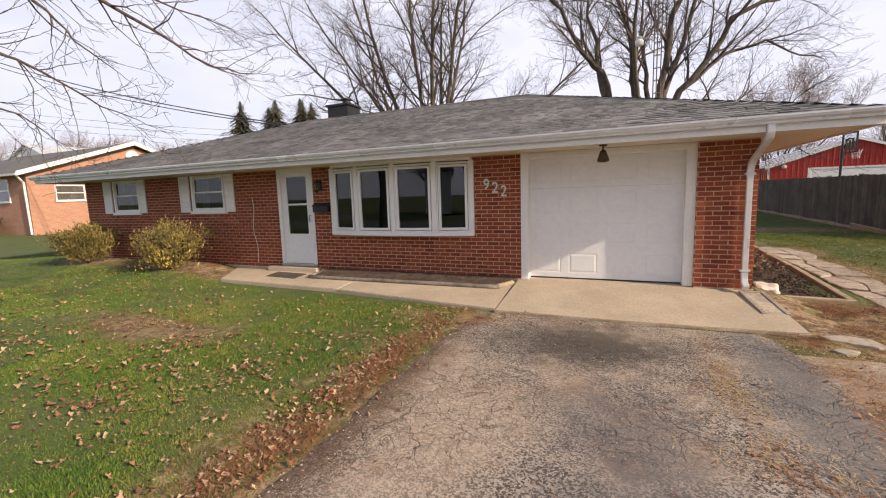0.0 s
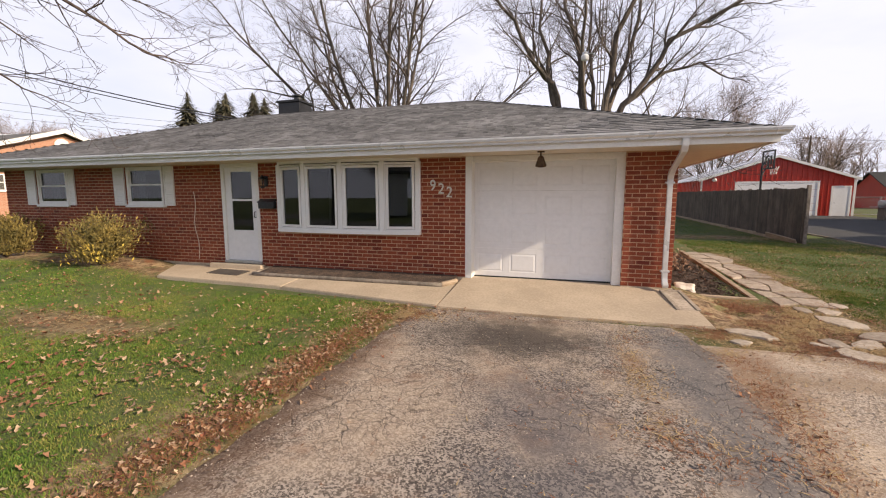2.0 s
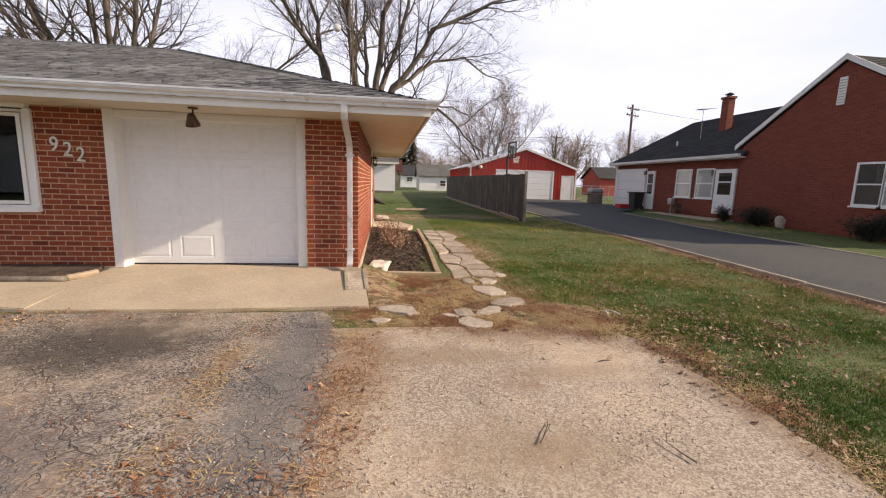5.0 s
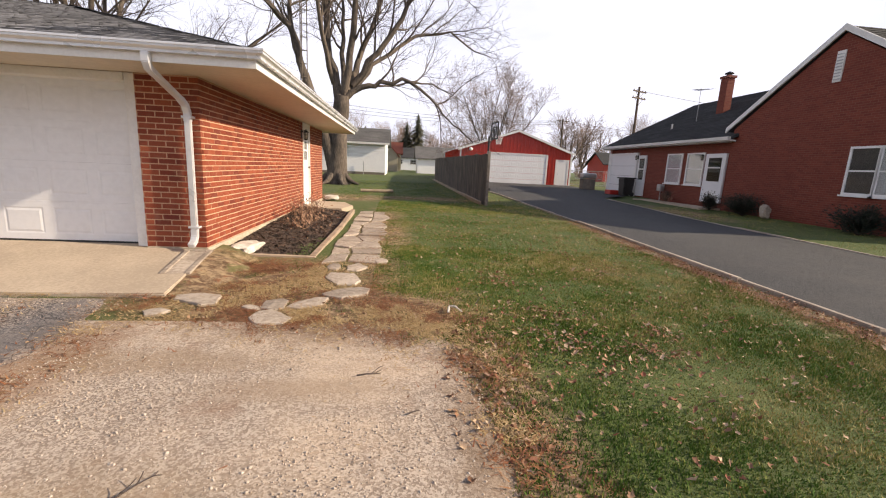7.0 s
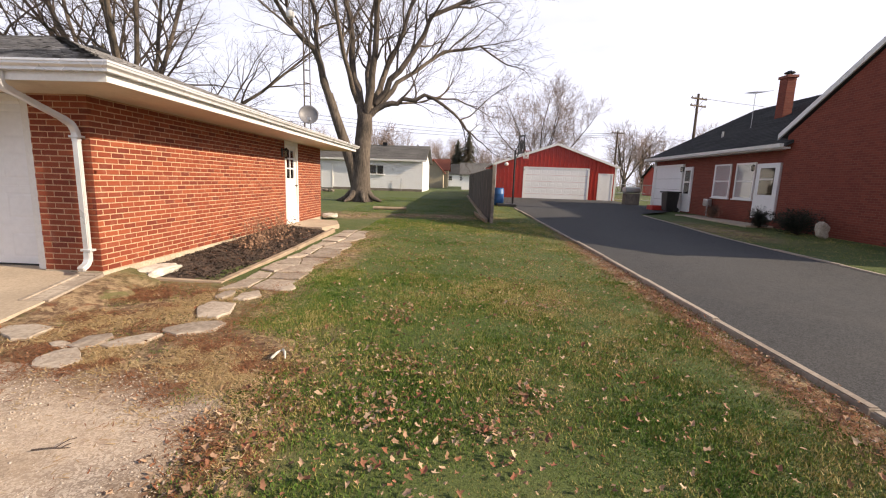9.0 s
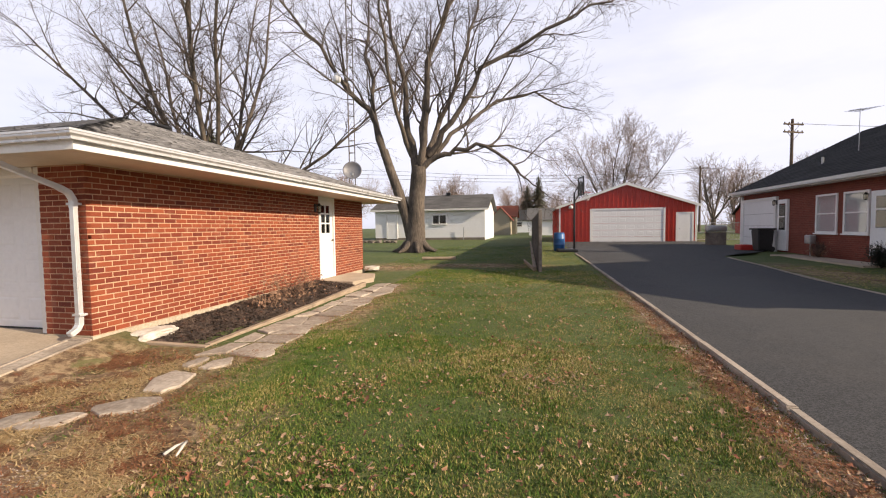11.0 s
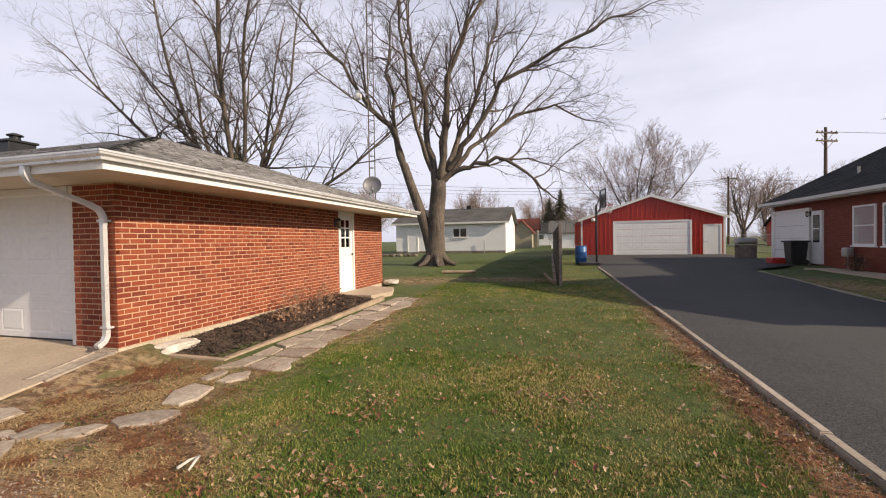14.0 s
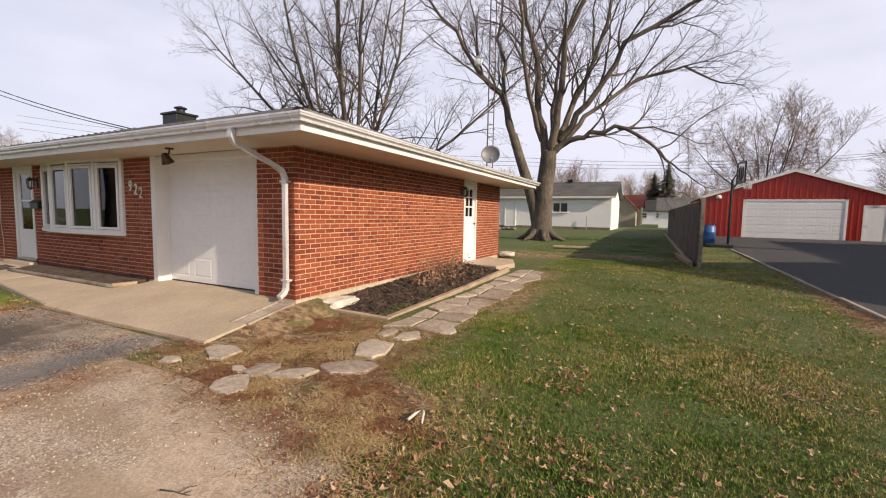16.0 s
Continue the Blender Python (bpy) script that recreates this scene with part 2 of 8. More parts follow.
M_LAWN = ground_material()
M_DRIVE = asphalt_material("old_asphalt", (0.44, 0.37, 0.315), (0.07, 0.056, 0.048), ((1.1, 0.009, 0.6), (3.1, 0.016, 0.55), (7.3, 0.035, 0.4)),
                           (((-0.45, 5.0, 0.85, 0.6), (0.055, 0.043, 0.036), 0.85), ((0.1, 2.1, 0.5, 1.2), (0.10, 0.095, 0.105), 0.6), ((-0.1, 3.4, 0.5, 0.6), (0.12, 0.105, 0.11), 0.5),
                            ((0.80, 4.5, 0.10, 0.3), (0.30, 0.17, 0.09), 0.45), ((0.85, 3.3, 0.1, 0.3), (0.28, 0.18, 0.11), 0.4), ((1.72, 5.3, 0.25, 0.5), (0.26, 0.16, 0.085), 0.6), ((1.68, 3.9, 0.13, 0.35), (0.24, 0.14, 0.08), 0.5), ((1.74, 2.6, 0.18, 0.5), (0.24, 0.14, 0.08), 0.5), ((0.95, 2.1, 0.14, 0.35), (0.3, 0.18, 0.1), 0.45),
                            ((-2.1, 2.8, 0.28, 3.0), (0.14, 0.075, 0.04), 0.75), ((1.36, 4.0, 0.34, 2.2), (0.115, 0.115, 0.125), 0.7)), 0.6, 82, 0.5)
M_GRAVEL = asphalt_material("crushed_gravel", (0.54, 0.45, 0.365), (0.28, 0.215, 0.165), (), (((3.9, 5.2, 1.0, 0.30), (0.20, 0.12, 0.065), 0.75), ((1.88, 4.6, 0.3, 0.8), (0.24, 0.13, 0.065), 0.6), ((1.8, 2.7, 0.16, 0.9), (0.26, 0.15, 0.08), 0.45),
                            ((3.0, 3.2, 0.6, 0.3), (0.33, 0.24, 0.15), 0.5), ((4.82, 3.9, 0.22, 1.5), (0.20, 0.13, 0.075), 0.7), ((2.6, 4.6, 0.7, 0.16), (0.30, 0.21, 0.13), 0.6), ((3.6, 4.2, 0.5, 0.14), (0.31, 0.215, 0.135), 0.5)), 0.5, 92, 0.45)
M_ROAD = asphalt_material("sealed_asphalt", (0.068, 0.067, 0.069), (0.032, 0.032, 0.033), (), (((11.5, 12.0, 1.2, 4.0), (0.085, 0.082, 0.08), 0.4),), 0.25)
M_STREET = asphalt_material("street_asphalt", (0.2, 0.2, 0.2), (0.09, 0.09, 0.09), (), (), 0.3)
M_CONC = plain("concrete", (0.54, 0.44, 0.33), (0.40, 0.32, 0.235), 30, 1.2, 0.85, 0, 0.25, 0.004)
M_KERB = plain("kerb_concrete", (0.44, 0.37, 0.295), (0.29, 0.235, 0.185), 25, 1.5, 0.9, 0, 0.4, 0.006, vary=0.12)
M_FOUND = plain("foundation_concrete", (0.58, 0.50, 0.38), (0.40, 0.33, 0.24), 25, 2.0, 0.88, 0, 0.35, 0.006)
M_STONE = plain("flagstone", (0.48, 0.405, 0.325), (0.28, 0.225, 0.175), 22, 2.5, 0.85, 0, 0.5, 0.01, vary=0.15)
M_ROCK = plain("pale_rock", (0.72, 0.68, 0.6), (0.5, 0.45, 0.38), 14, 3, 0.8, 0, 0.6, 0.02)
M_TIMBER = plain("weathered_timber", (0.43, 0.33, 0.235), (0.26, 0.195, 0.135), 14, 2, 0.85, 0, 0.5, 0.006, stretch=(0.4, 0.4, 3))
M_GREYWOOD = plain("grey_timber", (0.27, 0.23, 0.19), (0.13, 0.11, 0.09), 14, 2, 0.88, 0, 0.5, 0.006)
M_FENCE = plain("weathered_board", (0.13, 0.105, 0.082), (0.055, 0.044, 0.036), 12, 1.5, 0.9, 0, 0.5, 0.006, vary=0.25, stretch=(3, 3, 0.3))
M_MULCH = plain("mulch", (0.155, 0.105, 0.078), (0.034, 0.026, 0.021), 55, 5, 0.95, 0, 1.0, 0.04)
M_WHITE = plain("white_paint", (0.80, 0.79, 0.76), (0.72, 0.71, 0.68), 30, 1.0, 0.45, 0, 0.05, 0.002)
M_DOORWHITE = plain("white_door_paint", (0.80, 0.80, 0.80), (0.74, 0.74, 0.74), 12, 0.8, 0.4, 0, 0.04, 0.002)
M_VINYL = plain("white_vinyl", (0.82, 0.81, 0.79), (0.76, 0.75, 0.73), 40, 2, 0.35, 0, 0.03, 0.001)
M_SOFFIT = plain("cream_soffit_paint", (0.68, 0.60, 0.48), (0.59, 0.52, 0.41), 18, 1.2, 0.6, 0, 0.08, 0.003)
M_GUTTER = plain("white_aluminium", (0.74, 0.74, 0.74), (0.62, 0.62, 0.625), 8, 0.6, 0.28, 0.3, 0.03, 0.002)
M_SHINGLE = plain("grey_asphalt_shingle", (0.245, 0.24, 0.242), (0.12, 0.118, 0.12), 90, 0.9, 0.93, 0, 0.6, 0.004, vary=0.34)
M_DARKSHINGLE = plain("charcoal_shingle", (0.045, 0.045, 0.045), (0.022, 0.022, 0.023), 60, 0.8, 0.92, 0, 0.5, 0.004, vary=0.25)
M_GREYROOF = plain("grey_shingle", (0.16, 0.155, 0.15), (0.10, 0.097, 0.095), 40, 0.8, 0.92, 0, 0.5, 0.004, vary=0.15)
M_BRICK = brick_material("red_brick", ((0.15, 0.025, 0.012), (0.24, 0.048, 0.019), (0.29, 0.064, 0.025), (0.20, 0.036, 0.015), (0.33, 0.082, 0.032)))
M_NBRICK = brick_material("dark_red_brick", ((0.16, 0.032, 0.024), (0.20, 0.04, 0.028), (0.23, 0.048, 0.032), (0.18, 0.036, 0.026)))
M_OBRICK = brick_material("orange_brick", ((0.38, 0.15, 0.075), (0.45, 0.19, 0.1), (0.5, 0.23, 0.125), (0.4, 0.165, 0.085)))
M_MORTAR = plain("mortar", (0.56, 0.35, 0.22), (0.42, 0.26, 0.165), 70, 3, 0.95, 0, 0.5, 0.003)
M_NMORTAR = plain("dark_mortar", (0.26, 0.10, 0.075), (0.19, 0.07, 0.05), 60, 3, 0.95, 0, 0.4, 0.003)
M_OMORTAR = plain("tan_mortar", (0.6, 0.42, 0.3), (0.5, 0.34, 0.24), 60, 3, 0.95, 0, 0.4, 0.003)
M_REDMETAL = plain("red_ribbed_steel", (0.54, 0.050, 0.028), (0.44, 0.038, 0.022), 6, 0.6, 0.42, 0.0, 0.04, 0.002)
M_REDWOOD = plain("red_painted_board", (0.45, 0.06, 0.04), (0.33, 0.045, 0.03), 10, 1, 0.7, 0, 0.2, 0.003)
M_BLACK = plain("black_metal", (0.03, 0.03, 0.032), (0.015, 0.015, 0.016), 20, 2, 0.45, 0.3, 0.1, 0.002)
M_BLACKPL = plain("black_plastic", (0.03, 0.03, 0.03), (0.015, 0.015, 0.015), 20, 2, 0.5, 0, 0.1, 0.002)
M_BRONZE = plain("dark_bronze", (0.14, 0.085, 0.05), (0.05, 0.032, 0.02), 30, 5, 0.4, 0.8, 0.15, 0.002)
M_STEEL = plain("galvanised_steel", (0.5, 0.5, 0.5), (0.36, 0.36, 0.36), 15, 2, 0.4, 0.8, 0.1, 0.002)
M_DISH = plain("grey_dish_paint", (0.2, 0.2, 0.215), (0.15, 0.15, 0.16), 20, 2, 0.5, 0.1, 0.05, 0.002)
M_BLUE = plain("blue_plastic", (0.035, 0.14, 0.36), (0.025, 0.1, 0.28), 10, 2, 0.4, 0, 0.05, 0.002)
M_REDPL = plain("red_plastic", (0.5, 0.03, 0.02), (0.4, 0.025, 0.02), 10, 2, 0.4, 0, 0.05, 0.002)
M_BARK = plain("maple_bark", (0.165, 0.132, 0.104), (0.05, 0.04, 0.033), 9, 0.8, 0.95, 0, 0.9, 0.03, stretch=(1.6, 1.6, 0.35))
M_TWIG = plain("twig_bark", (0.115, 0.084, 0.070), (0.050, 0.037, 0.031), 8, 0.8, 0.95, 0, 0.2, 0.005)
# far twigs: the haze of distance is put into this paler colour
M_FARTWIG = plain("hazed_twig_bark", (0.36, 0.265, 0.215), (0.20, 0.145, 0.115), 5, 0.3, 0.95, 0, 0, 0.005)
# far spruces: needle colour browned and lightened to carry haze
M_CONIFER = plain("hazed_conifer_needles", (0.13, 0.115, 0.065), (0.045, 0.048, 0.03), 6, 0.6, 0.9, 0, 0.3, 0.02, vary=0.35)
M_SHRUB = plain("olive_shrub_leaves", (0.28, 0.20, 0.05), (0.085, 0.075, 0.022), 7, 1.5, 0.8, 0, 0.2, 0.005, vary=0.45)
M_YELLOWLEAF = plain("yellow_shrub_leaves", (0.6, 0.45, 0.08), (0.42, 0.3, 0.05), 9, 2, 0.7, 0, 0.1, 0.005, vary=0.25)
M_DARKBUSH = plain("dark_green_leaves", (0.025, 0.035, 0.016), (0.012, 0.018, 0.01), 7, 1.5, 0.8, 0, 0.2, 0.005, vary=0.4)
M_DRYPLANT = plain("dry_brown_stems", (0.34, 0.21, 0.135), (0.15, 0.085, 0.055), 12, 2, 0.9, 0, 0.2, 0.003, vary=0.4)
M_LEAF = brick_material("fallen_leaves", ((0.14, 0.06, 0.032), (0.28, 0.14, 0.07), (0.45, 0.29, 0.17), (0.57, 0.42, 0.28), (0.36, 0.19, 0.10), (0.30, 0.10, 0.05), (0.20, 0.10, 0.055), (0.52, 0.37, 0.25)), 0.8)
M_STRAW = brick_material("dry_straw", ((0.40, 0.26, 0.11), (0.56, 0.41, 0.20), (0.46, 0.31, 0.14), (0.30, 0.18, 0.08), (0.62, 0.48, 0.27)), 0.85)
M_RUST = brick_material("rusty_thatch", ((0.23, 0.08, 0.033), (0.32, 0.125, 0.05), (0.17, 0.065, 0.03), (0.38, 0.19, 0.08), (0.13, 0.06, 0.032)), 0.85)
M_PEBBLE = brick_material("pebbles", ((0.36, 0.29, 0.23), (0.46, 0.38, 0.31), (0.56, 0.47, 0.39), (0.42, 0.34, 0.27), (0.64, 0.56, 0.48)), 0.85)
# the darkness of unlit rooms is put into this colour
M_DARKROOM = plain("unlit_room_tone", (0.16, 0.14, 0.12), (0.12, 0.105, 0.09), 10, 1, 0.9, 0, 0.05, 0.002)
M_CURTAIN = plain("white_curtain", (0.7, 0.68, 0.64), (0.58, 0.56, 0.52), 12, 3, 0.9, 0, 0.2, 0.01)
M_BLIND = plain("white_blind", (0.72, 0.71, 0.68), (0.62, 0.61, 0.58), 12, 3, 0.7, 0, 0.1, 0.01)
M_GLASS = glass_material("window_glass", (0.42, 0.44, 0.45), 0.0, 1.5)
M_THINGLASS = glass_material("thin_window_glass", (0.86, 0.87, 0.88), 0.0, 1.3)
M_CLEAR = glass_material("lamp_glass", (0.85, 0.82, 0.75), 0.02, 1.5)
M_MAT = plain("dark_doormat", (0.09, 0.075, 0.065), (0.05, 0.042, 0.036), 60, 4, 0.95, 0, 0.6, 0.004)
M_NUMBER = plain("brushed_numeral_metal", (0.72, 0.68, 0.6), (0.55, 0.52, 0.46), 40, 5, 0.4, 0.5, 0.1, 0.001)
M_WIRE = plain("black_cable", (0.06, 0.06, 0.065), (0.03, 0.03, 0.033), 4, 1, 0.6, 0, 0, 0.001)
M_POLE = plain("creosote_pole_wood", (0.13, 0.095, 0.07), (0.07, 0.05, 0.038), 10, 1, 0.9, 0, 0.4, 0.005, stretch=(2, 2, 0.3))
M_SIDING = plain("white_vinyl_siding", (0.88, 0.88, 0.875), (0.83, 0.83, 0.83), 8, 0.5, 0.5, 0, 0.03, 0.002)
M_TANWALL = plain("tan_shed_paint", (0.42, 0.37, 0.26), (0.34, 0.3, 0.21), 10, 1, 0.7, 0, 0.1, 0.003)
M_RUSTROOF = plain("rust_red_shingle", (0.24, 0.07, 0.04), (0.17, 0.05, 0.03), 30, 1, 0.9, 0, 0.3, 0.004)


def grass_material():
    m, nt, p = nodes_of("grass_blades")
    r = random_of(nt)
    ramp = nt.nodes.new("ShaderNodeValToRGB")
    e = ramp.color_ramp.elements
    e[0].position, e[0].color = 0.0, (0.050, 0.105, 0.014, 1)
    e[1].position, e[1].color = 1.0, (0.50, 0.39, 0.18, 1)
    for pos, c in ((0.30, (0.085, 0.165, 0.026)), (0.55, (0.160, 0.200, 0.038)), (0.76, (0.31, 0.26, 0.085))):
        e.new(pos).color = (*c, 1)
    patch = math_node(nt, "MULTIPLY", math_node(nt, "SUBTRACT", noise_tex(nt, 0.7, 5, 0.65), 0.47), 1.5)
    tuft = math_node(nt, "MULTIPLY", math_node(nt, "SUBTRACT", noise_tex(nt, 5.5, 4, 0.6), 0.48), 1.1)
    k = math_node(nt, "ADD", math_node(nt, "MULTIPLY", r, 0.72), math_node(nt, "ADD", patch, tuft), None, True)
    # front lawn brightness is put into the blade colour; the side strip yellows towards the kerb
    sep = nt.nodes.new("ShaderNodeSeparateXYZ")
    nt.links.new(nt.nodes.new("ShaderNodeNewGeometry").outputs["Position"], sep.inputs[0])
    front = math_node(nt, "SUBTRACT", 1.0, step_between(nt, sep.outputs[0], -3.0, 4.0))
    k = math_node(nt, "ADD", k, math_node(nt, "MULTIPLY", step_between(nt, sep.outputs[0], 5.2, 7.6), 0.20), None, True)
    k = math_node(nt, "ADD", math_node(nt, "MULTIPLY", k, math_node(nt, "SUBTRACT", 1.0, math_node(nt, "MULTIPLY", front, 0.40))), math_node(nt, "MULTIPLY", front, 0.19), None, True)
    nt.links.new(k, ramp.inputs["Fac"])
    nt.links.new(ramp.outputs["Color"], p.inputs["Base Color"])
    p.inputs["Roughness"].default_value = 0.7
    p.inputs["Specular IOR Level"].default_value = 0.2
    return m


def brick_sheet(name, one, two, mortar, rough=0.88):
    """Far brickwork: running bond drawn at its true size."""
    m, nt, p = nodes_of(name)
    sep = nt.nodes.new("ShaderNodeSeparateXYZ")
    nt.links.new(nt.nodes.new("ShaderNodeNewGeometry").outputs["Position"], sep.inputs[0])
    com = nt.nodes.new("ShaderNodeCombineXYZ")
    nt.links.new(math_node(nt, "ADD", sep.outputs[0], sep.outputs[1]), com.inputs[0])
    nt.links.new(sep.outputs[2], com.inputs[1])
    b = nt.nodes.new("ShaderNodeTexBrick")
    b.inputs["Color1"].default_value = (*one, 1)
    b.inputs["Color2"].default_value = (*two, 1)
    b.inputs["Mortar"].default_value = (*mortar, 1)
    b.inputs["Scale"].default_value = 1.0
    b.inputs["Mortar Size"].default_value = 0.006
    b.inputs["Brick Width"].default_value = 0.21
    b.inputs["Row Height"].default_value = 0.0726
    nt.links.new(com.outputs[0], b.inputs["Vector"])
    n = noise_tex(nt, 1.2, 5, 0.6)
    col = mix_rgb(nt, math_node(nt, "MULTIPLY", step_between(nt, n, 0.4, 0.7), 0.3), b.outputs["Color"], one)
    nt.links.new(col, p.inputs["Base Color"])
    p.inputs["Roughness"].default_value = rough
    add_bump(nt, p, b.outputs["Fac"], -0.4, 0.006)
    return m


M_NWALL = brick_sheet("dark_red_brickwork", (0.15, 0.030, 0.018), (0.21, 0.046, 0.026), (0.22, 0.090, 0.055))
M_OWALL = brick_sheet("orange_brickwork", (0.37, 0.165, 0.10), (0.44, 0.215, 0.135), (0.5, 0.38, 0.29))
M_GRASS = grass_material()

# ---- builders ----
AT = {}


def thing(name, loc, label="", category="", group="", kind=""):
    """An empty at a thing's base, which parents its parts."""
    e = new(name)
    e.empty_display_size = 0.1
    e.location = loc
    AT[e] = Vector(loc)
    return tagged(e, label, category, group, kind)


def part(name, bm, material, parent=None, label="", origin=None, smooth=False, materials=()):
    """Link a bmesh, given in world places, as one mesh object under a thing or part."""
    o = AT[parent] if parent else Vector(origin or (0, 0, 0))
    bmesh.ops.translate(bm, verts=bm.verts, vec=-o)
    if bm.faces:
        bmesh.ops.recalc_face_normals(bm, faces=bm.faces)
    me = bpy.data.meshes.new(name)
    bm.to_mesh(me)
    bm.free()
    me.materials.append(material)
    for x in materials:
        me.materials.append(x)
    if smooth:
        me.polygons.foreach_set("use_smooth", [True] * len(me.polygons))
    ob = new(name, me)
    if parent:
        ob.parent = parent
    else:
        ob.location = o
    AT[ob] = o
    return tagged(ob, label)


def raw(name, verts, faces, material, parent=None, label="", smooth=False):
    """Link a large mesh from arrays in world places."""
    o = AT[parent] if parent else Vector((0, 0, 0))
    v = np.asarray(verts, dtype=np.float32) - np.array(o, dtype=np.float32)
    me = bpy.data.meshes.new(name)
    f = np.asarray(faces)
    me.vertices.add(len(v))
    me.vertices.foreach_set("co", v.ravel())
    n, k = f.shape
    me.loops.add(n * k)
    me.loops.foreach_set("vertex_index", f.ravel().astype(np.int32))
    me.polygons.add(n)
    me.polygons.foreach_set("loop_start", np.arange(0, n * k, k, dtype=np.int32))
    me.polygons.foreach_set("loop_total", np.full(n, k, dtype=np.int32))
    if smooth:
        me.polygons.foreach_set("use_smooth", np.ones(n, dtype=bool))
    me.update(calc_edges=True)
    me.materials.append(material)
    ob = new(name, me)
    if parent:
        ob.parent = parent
    AT[ob] = o
    return tagged(ob, label)


def box(x0, y0, z0, x1, y1, z1, bevel=0.0, bm=None):
    """A box between two corners, its edges rounded off."""
    b = bmesh.new()
    bmesh.ops.create_cube(b, size=1.0)
    bmesh.ops.scale(b, vec=(abs(x1 - x0), abs(y1 - y0), abs(z1 - z0)), verts=b.verts)
    bmesh.ops.translate(b, vec=((x0 + x1) / 2, (y0 + y1) / 2, (z0 + z1) / 2), verts=b.verts)
    if bevel:
        bmesh.ops.bevel(b, geom=b.edges[:], offset=bevel, segments=2, profile=0.6, affect="EDGES")
    if bm is None:
        return b
    merge(bm, b)
    return bm


def merge(bm, b):
    idx = {}
    for v in b.verts:
        idx[v] = bm.verts.new(v.co)
    for f in b.faces:
        bm.faces.new([idx[v] for v in f.verts])
    b.free()
    return bm


def turned(bm, m):
    bmesh.ops.transform(bm, matrix=m, verts=bm.verts)
    return bm


def tube_bm(points, radii, sides=8, bm=None, cap=True):
    """A round bar along a line of points."""
    bm = bm or bmesh.new()
    pts = [Vector(p) for p in points]
    if isinstance(radii, (int, float)):
        radii = [radii] * len(pts)
    rings = []
    for i, p in enumerate(pts):
        d = (pts[min(i + 1, len(pts) - 1)] - pts[max(i - 1, 0)]).normalized()
        a = d.orthogonal().normalized() if i == 0 else (rings_a - d * rings_a.dot(d)).normalized()
        rings_a = a
        b = d.cross(a)
        rings.append([bm.verts.new(p + (a * math.cos(2 * math.pi * k / sides) + b * math.sin(2 * math.pi * k / sides)) * radii[i]) for k in range(sides)])
    for r, q in zip(rings, rings[1:]):
        for k in range(sides):
            bm.faces.new((r[k], r[(k + 1) % sides], q[(k + 1) % sides], q[k]))
    if cap:
        bm.faces.new(rings[0][::-1])
        bm.faces.new(rings[-1])
    return bm


def lathe(profile, centre, sides=20, bm=None):
    """A turned shape from (radius, height) pairs round a vertical axis."""
    bm = bm or bmesh.new()
    c = Vector(centre)
    rings = [[bm.verts.new(c + Vector((r * math.cos(2 * math.pi * k / sides), r * math.sin(2 * math.pi * k / sides), z))) for k in range(sides)] for r, z in profile]
    for r, q in zip(rings, rings[1:]):
        for k in range(sides):
            bm.faces.new((r[k], r[(k + 1) % sides], q[(k + 1) % sides], q[k]))
    bm.faces.new(rings[0][::-1])
    bm.faces.new(rings[-1])
    return bm


def prism(outline, z0, z1, bm=None):
    """An upright prism over a ground plan."""
    bm = bm or bmesh.new()
    a = [bm.verts.new((x, y, z0)) for x, y in outline]
    b = [bm.verts.new((x, y, z1)) for x, y in outline]
    n = len(a)
    for i in range(n):
        bm.faces.new((a[i], a[(i + 1) % n], b[(i + 1) % n], b[i]))
    bm.faces.new(a[::-1])
    bm.faces.new(b)
    return bm


def extrude_along(profile, start, end, bm=None, m0=0, m1=0):
    """A moulding: a profile of (out, up) pairs drawn from start to end; out points to the right of the way."""
    bm = bm or bmesh.new()
    s, e = Vector(start), Vector(end)
    d = (e - s).normalized()
    out = d.cross(Vector((0, 0, 1))).normalized()
    a = [bm.verts.new(s + out * u - d * u * m0 + Vector((0, 0, v))) for u, v in profile]
    b = [bm.verts.new(e + out * u + d * u * m1 + Vector((0, 0, v))) for u, v in profile]
    n = len(a)
    for i in range(n):
        bm.faces.new((a[i], a[(i + 1) % n], b[(i + 1) % n], b[i]))
    bm.faces.new(a[::-1])
    bm.faces.new(b)
    return bm


def smooth01(v, lo, hi):
    t = np.clip((np.asarray(v, dtype=float) - lo) / (hi - lo), 0, 1)
    return t * t * (3 - 2 * t)


def ground_z(x, y):
    """The height of the lawn."""
    x, y = np.asarray(x, dtype=float), np.asarray(y, dtype=float)
    z = 0.17 + 0.013 * (np.clip(y, -5, 40) - 5)
    z = z - 0.08 * np.exp(-((x - 7.5) / 2) ** 2) * (1 - smooth01(y, 6, 12))
    z = z + 0.24 * smooth01(y, 4.6, 7.2) * (1 - smooth01(x, -9.6, -7.6)) * (1 - smooth01(-x, 15, 20)) * (1 - smooth01(y, 16, 22))
    return z


def wall_boxes(u0, u1, z0, z1, holes):
    """The pieces of a wall left round its openings, as (u0, u1, z0, z1)."""
    out, us = [], sorted({u0, u1, *[h[0] for h in holes], *[h[1] for h in holes]})
    for a, b in zip(us, us[1:]):
        zs = [(h[2], h[3]) for h in holes if h[0] < (a + b) / 2 < h[1]]
        low = z0
        for c, d in sorted(zs):
            if c > low:
                out.append((a, b, low, c))
            low = max(low, d)
        if low < z1:
            out.append((a, b, low, z1))
    return out


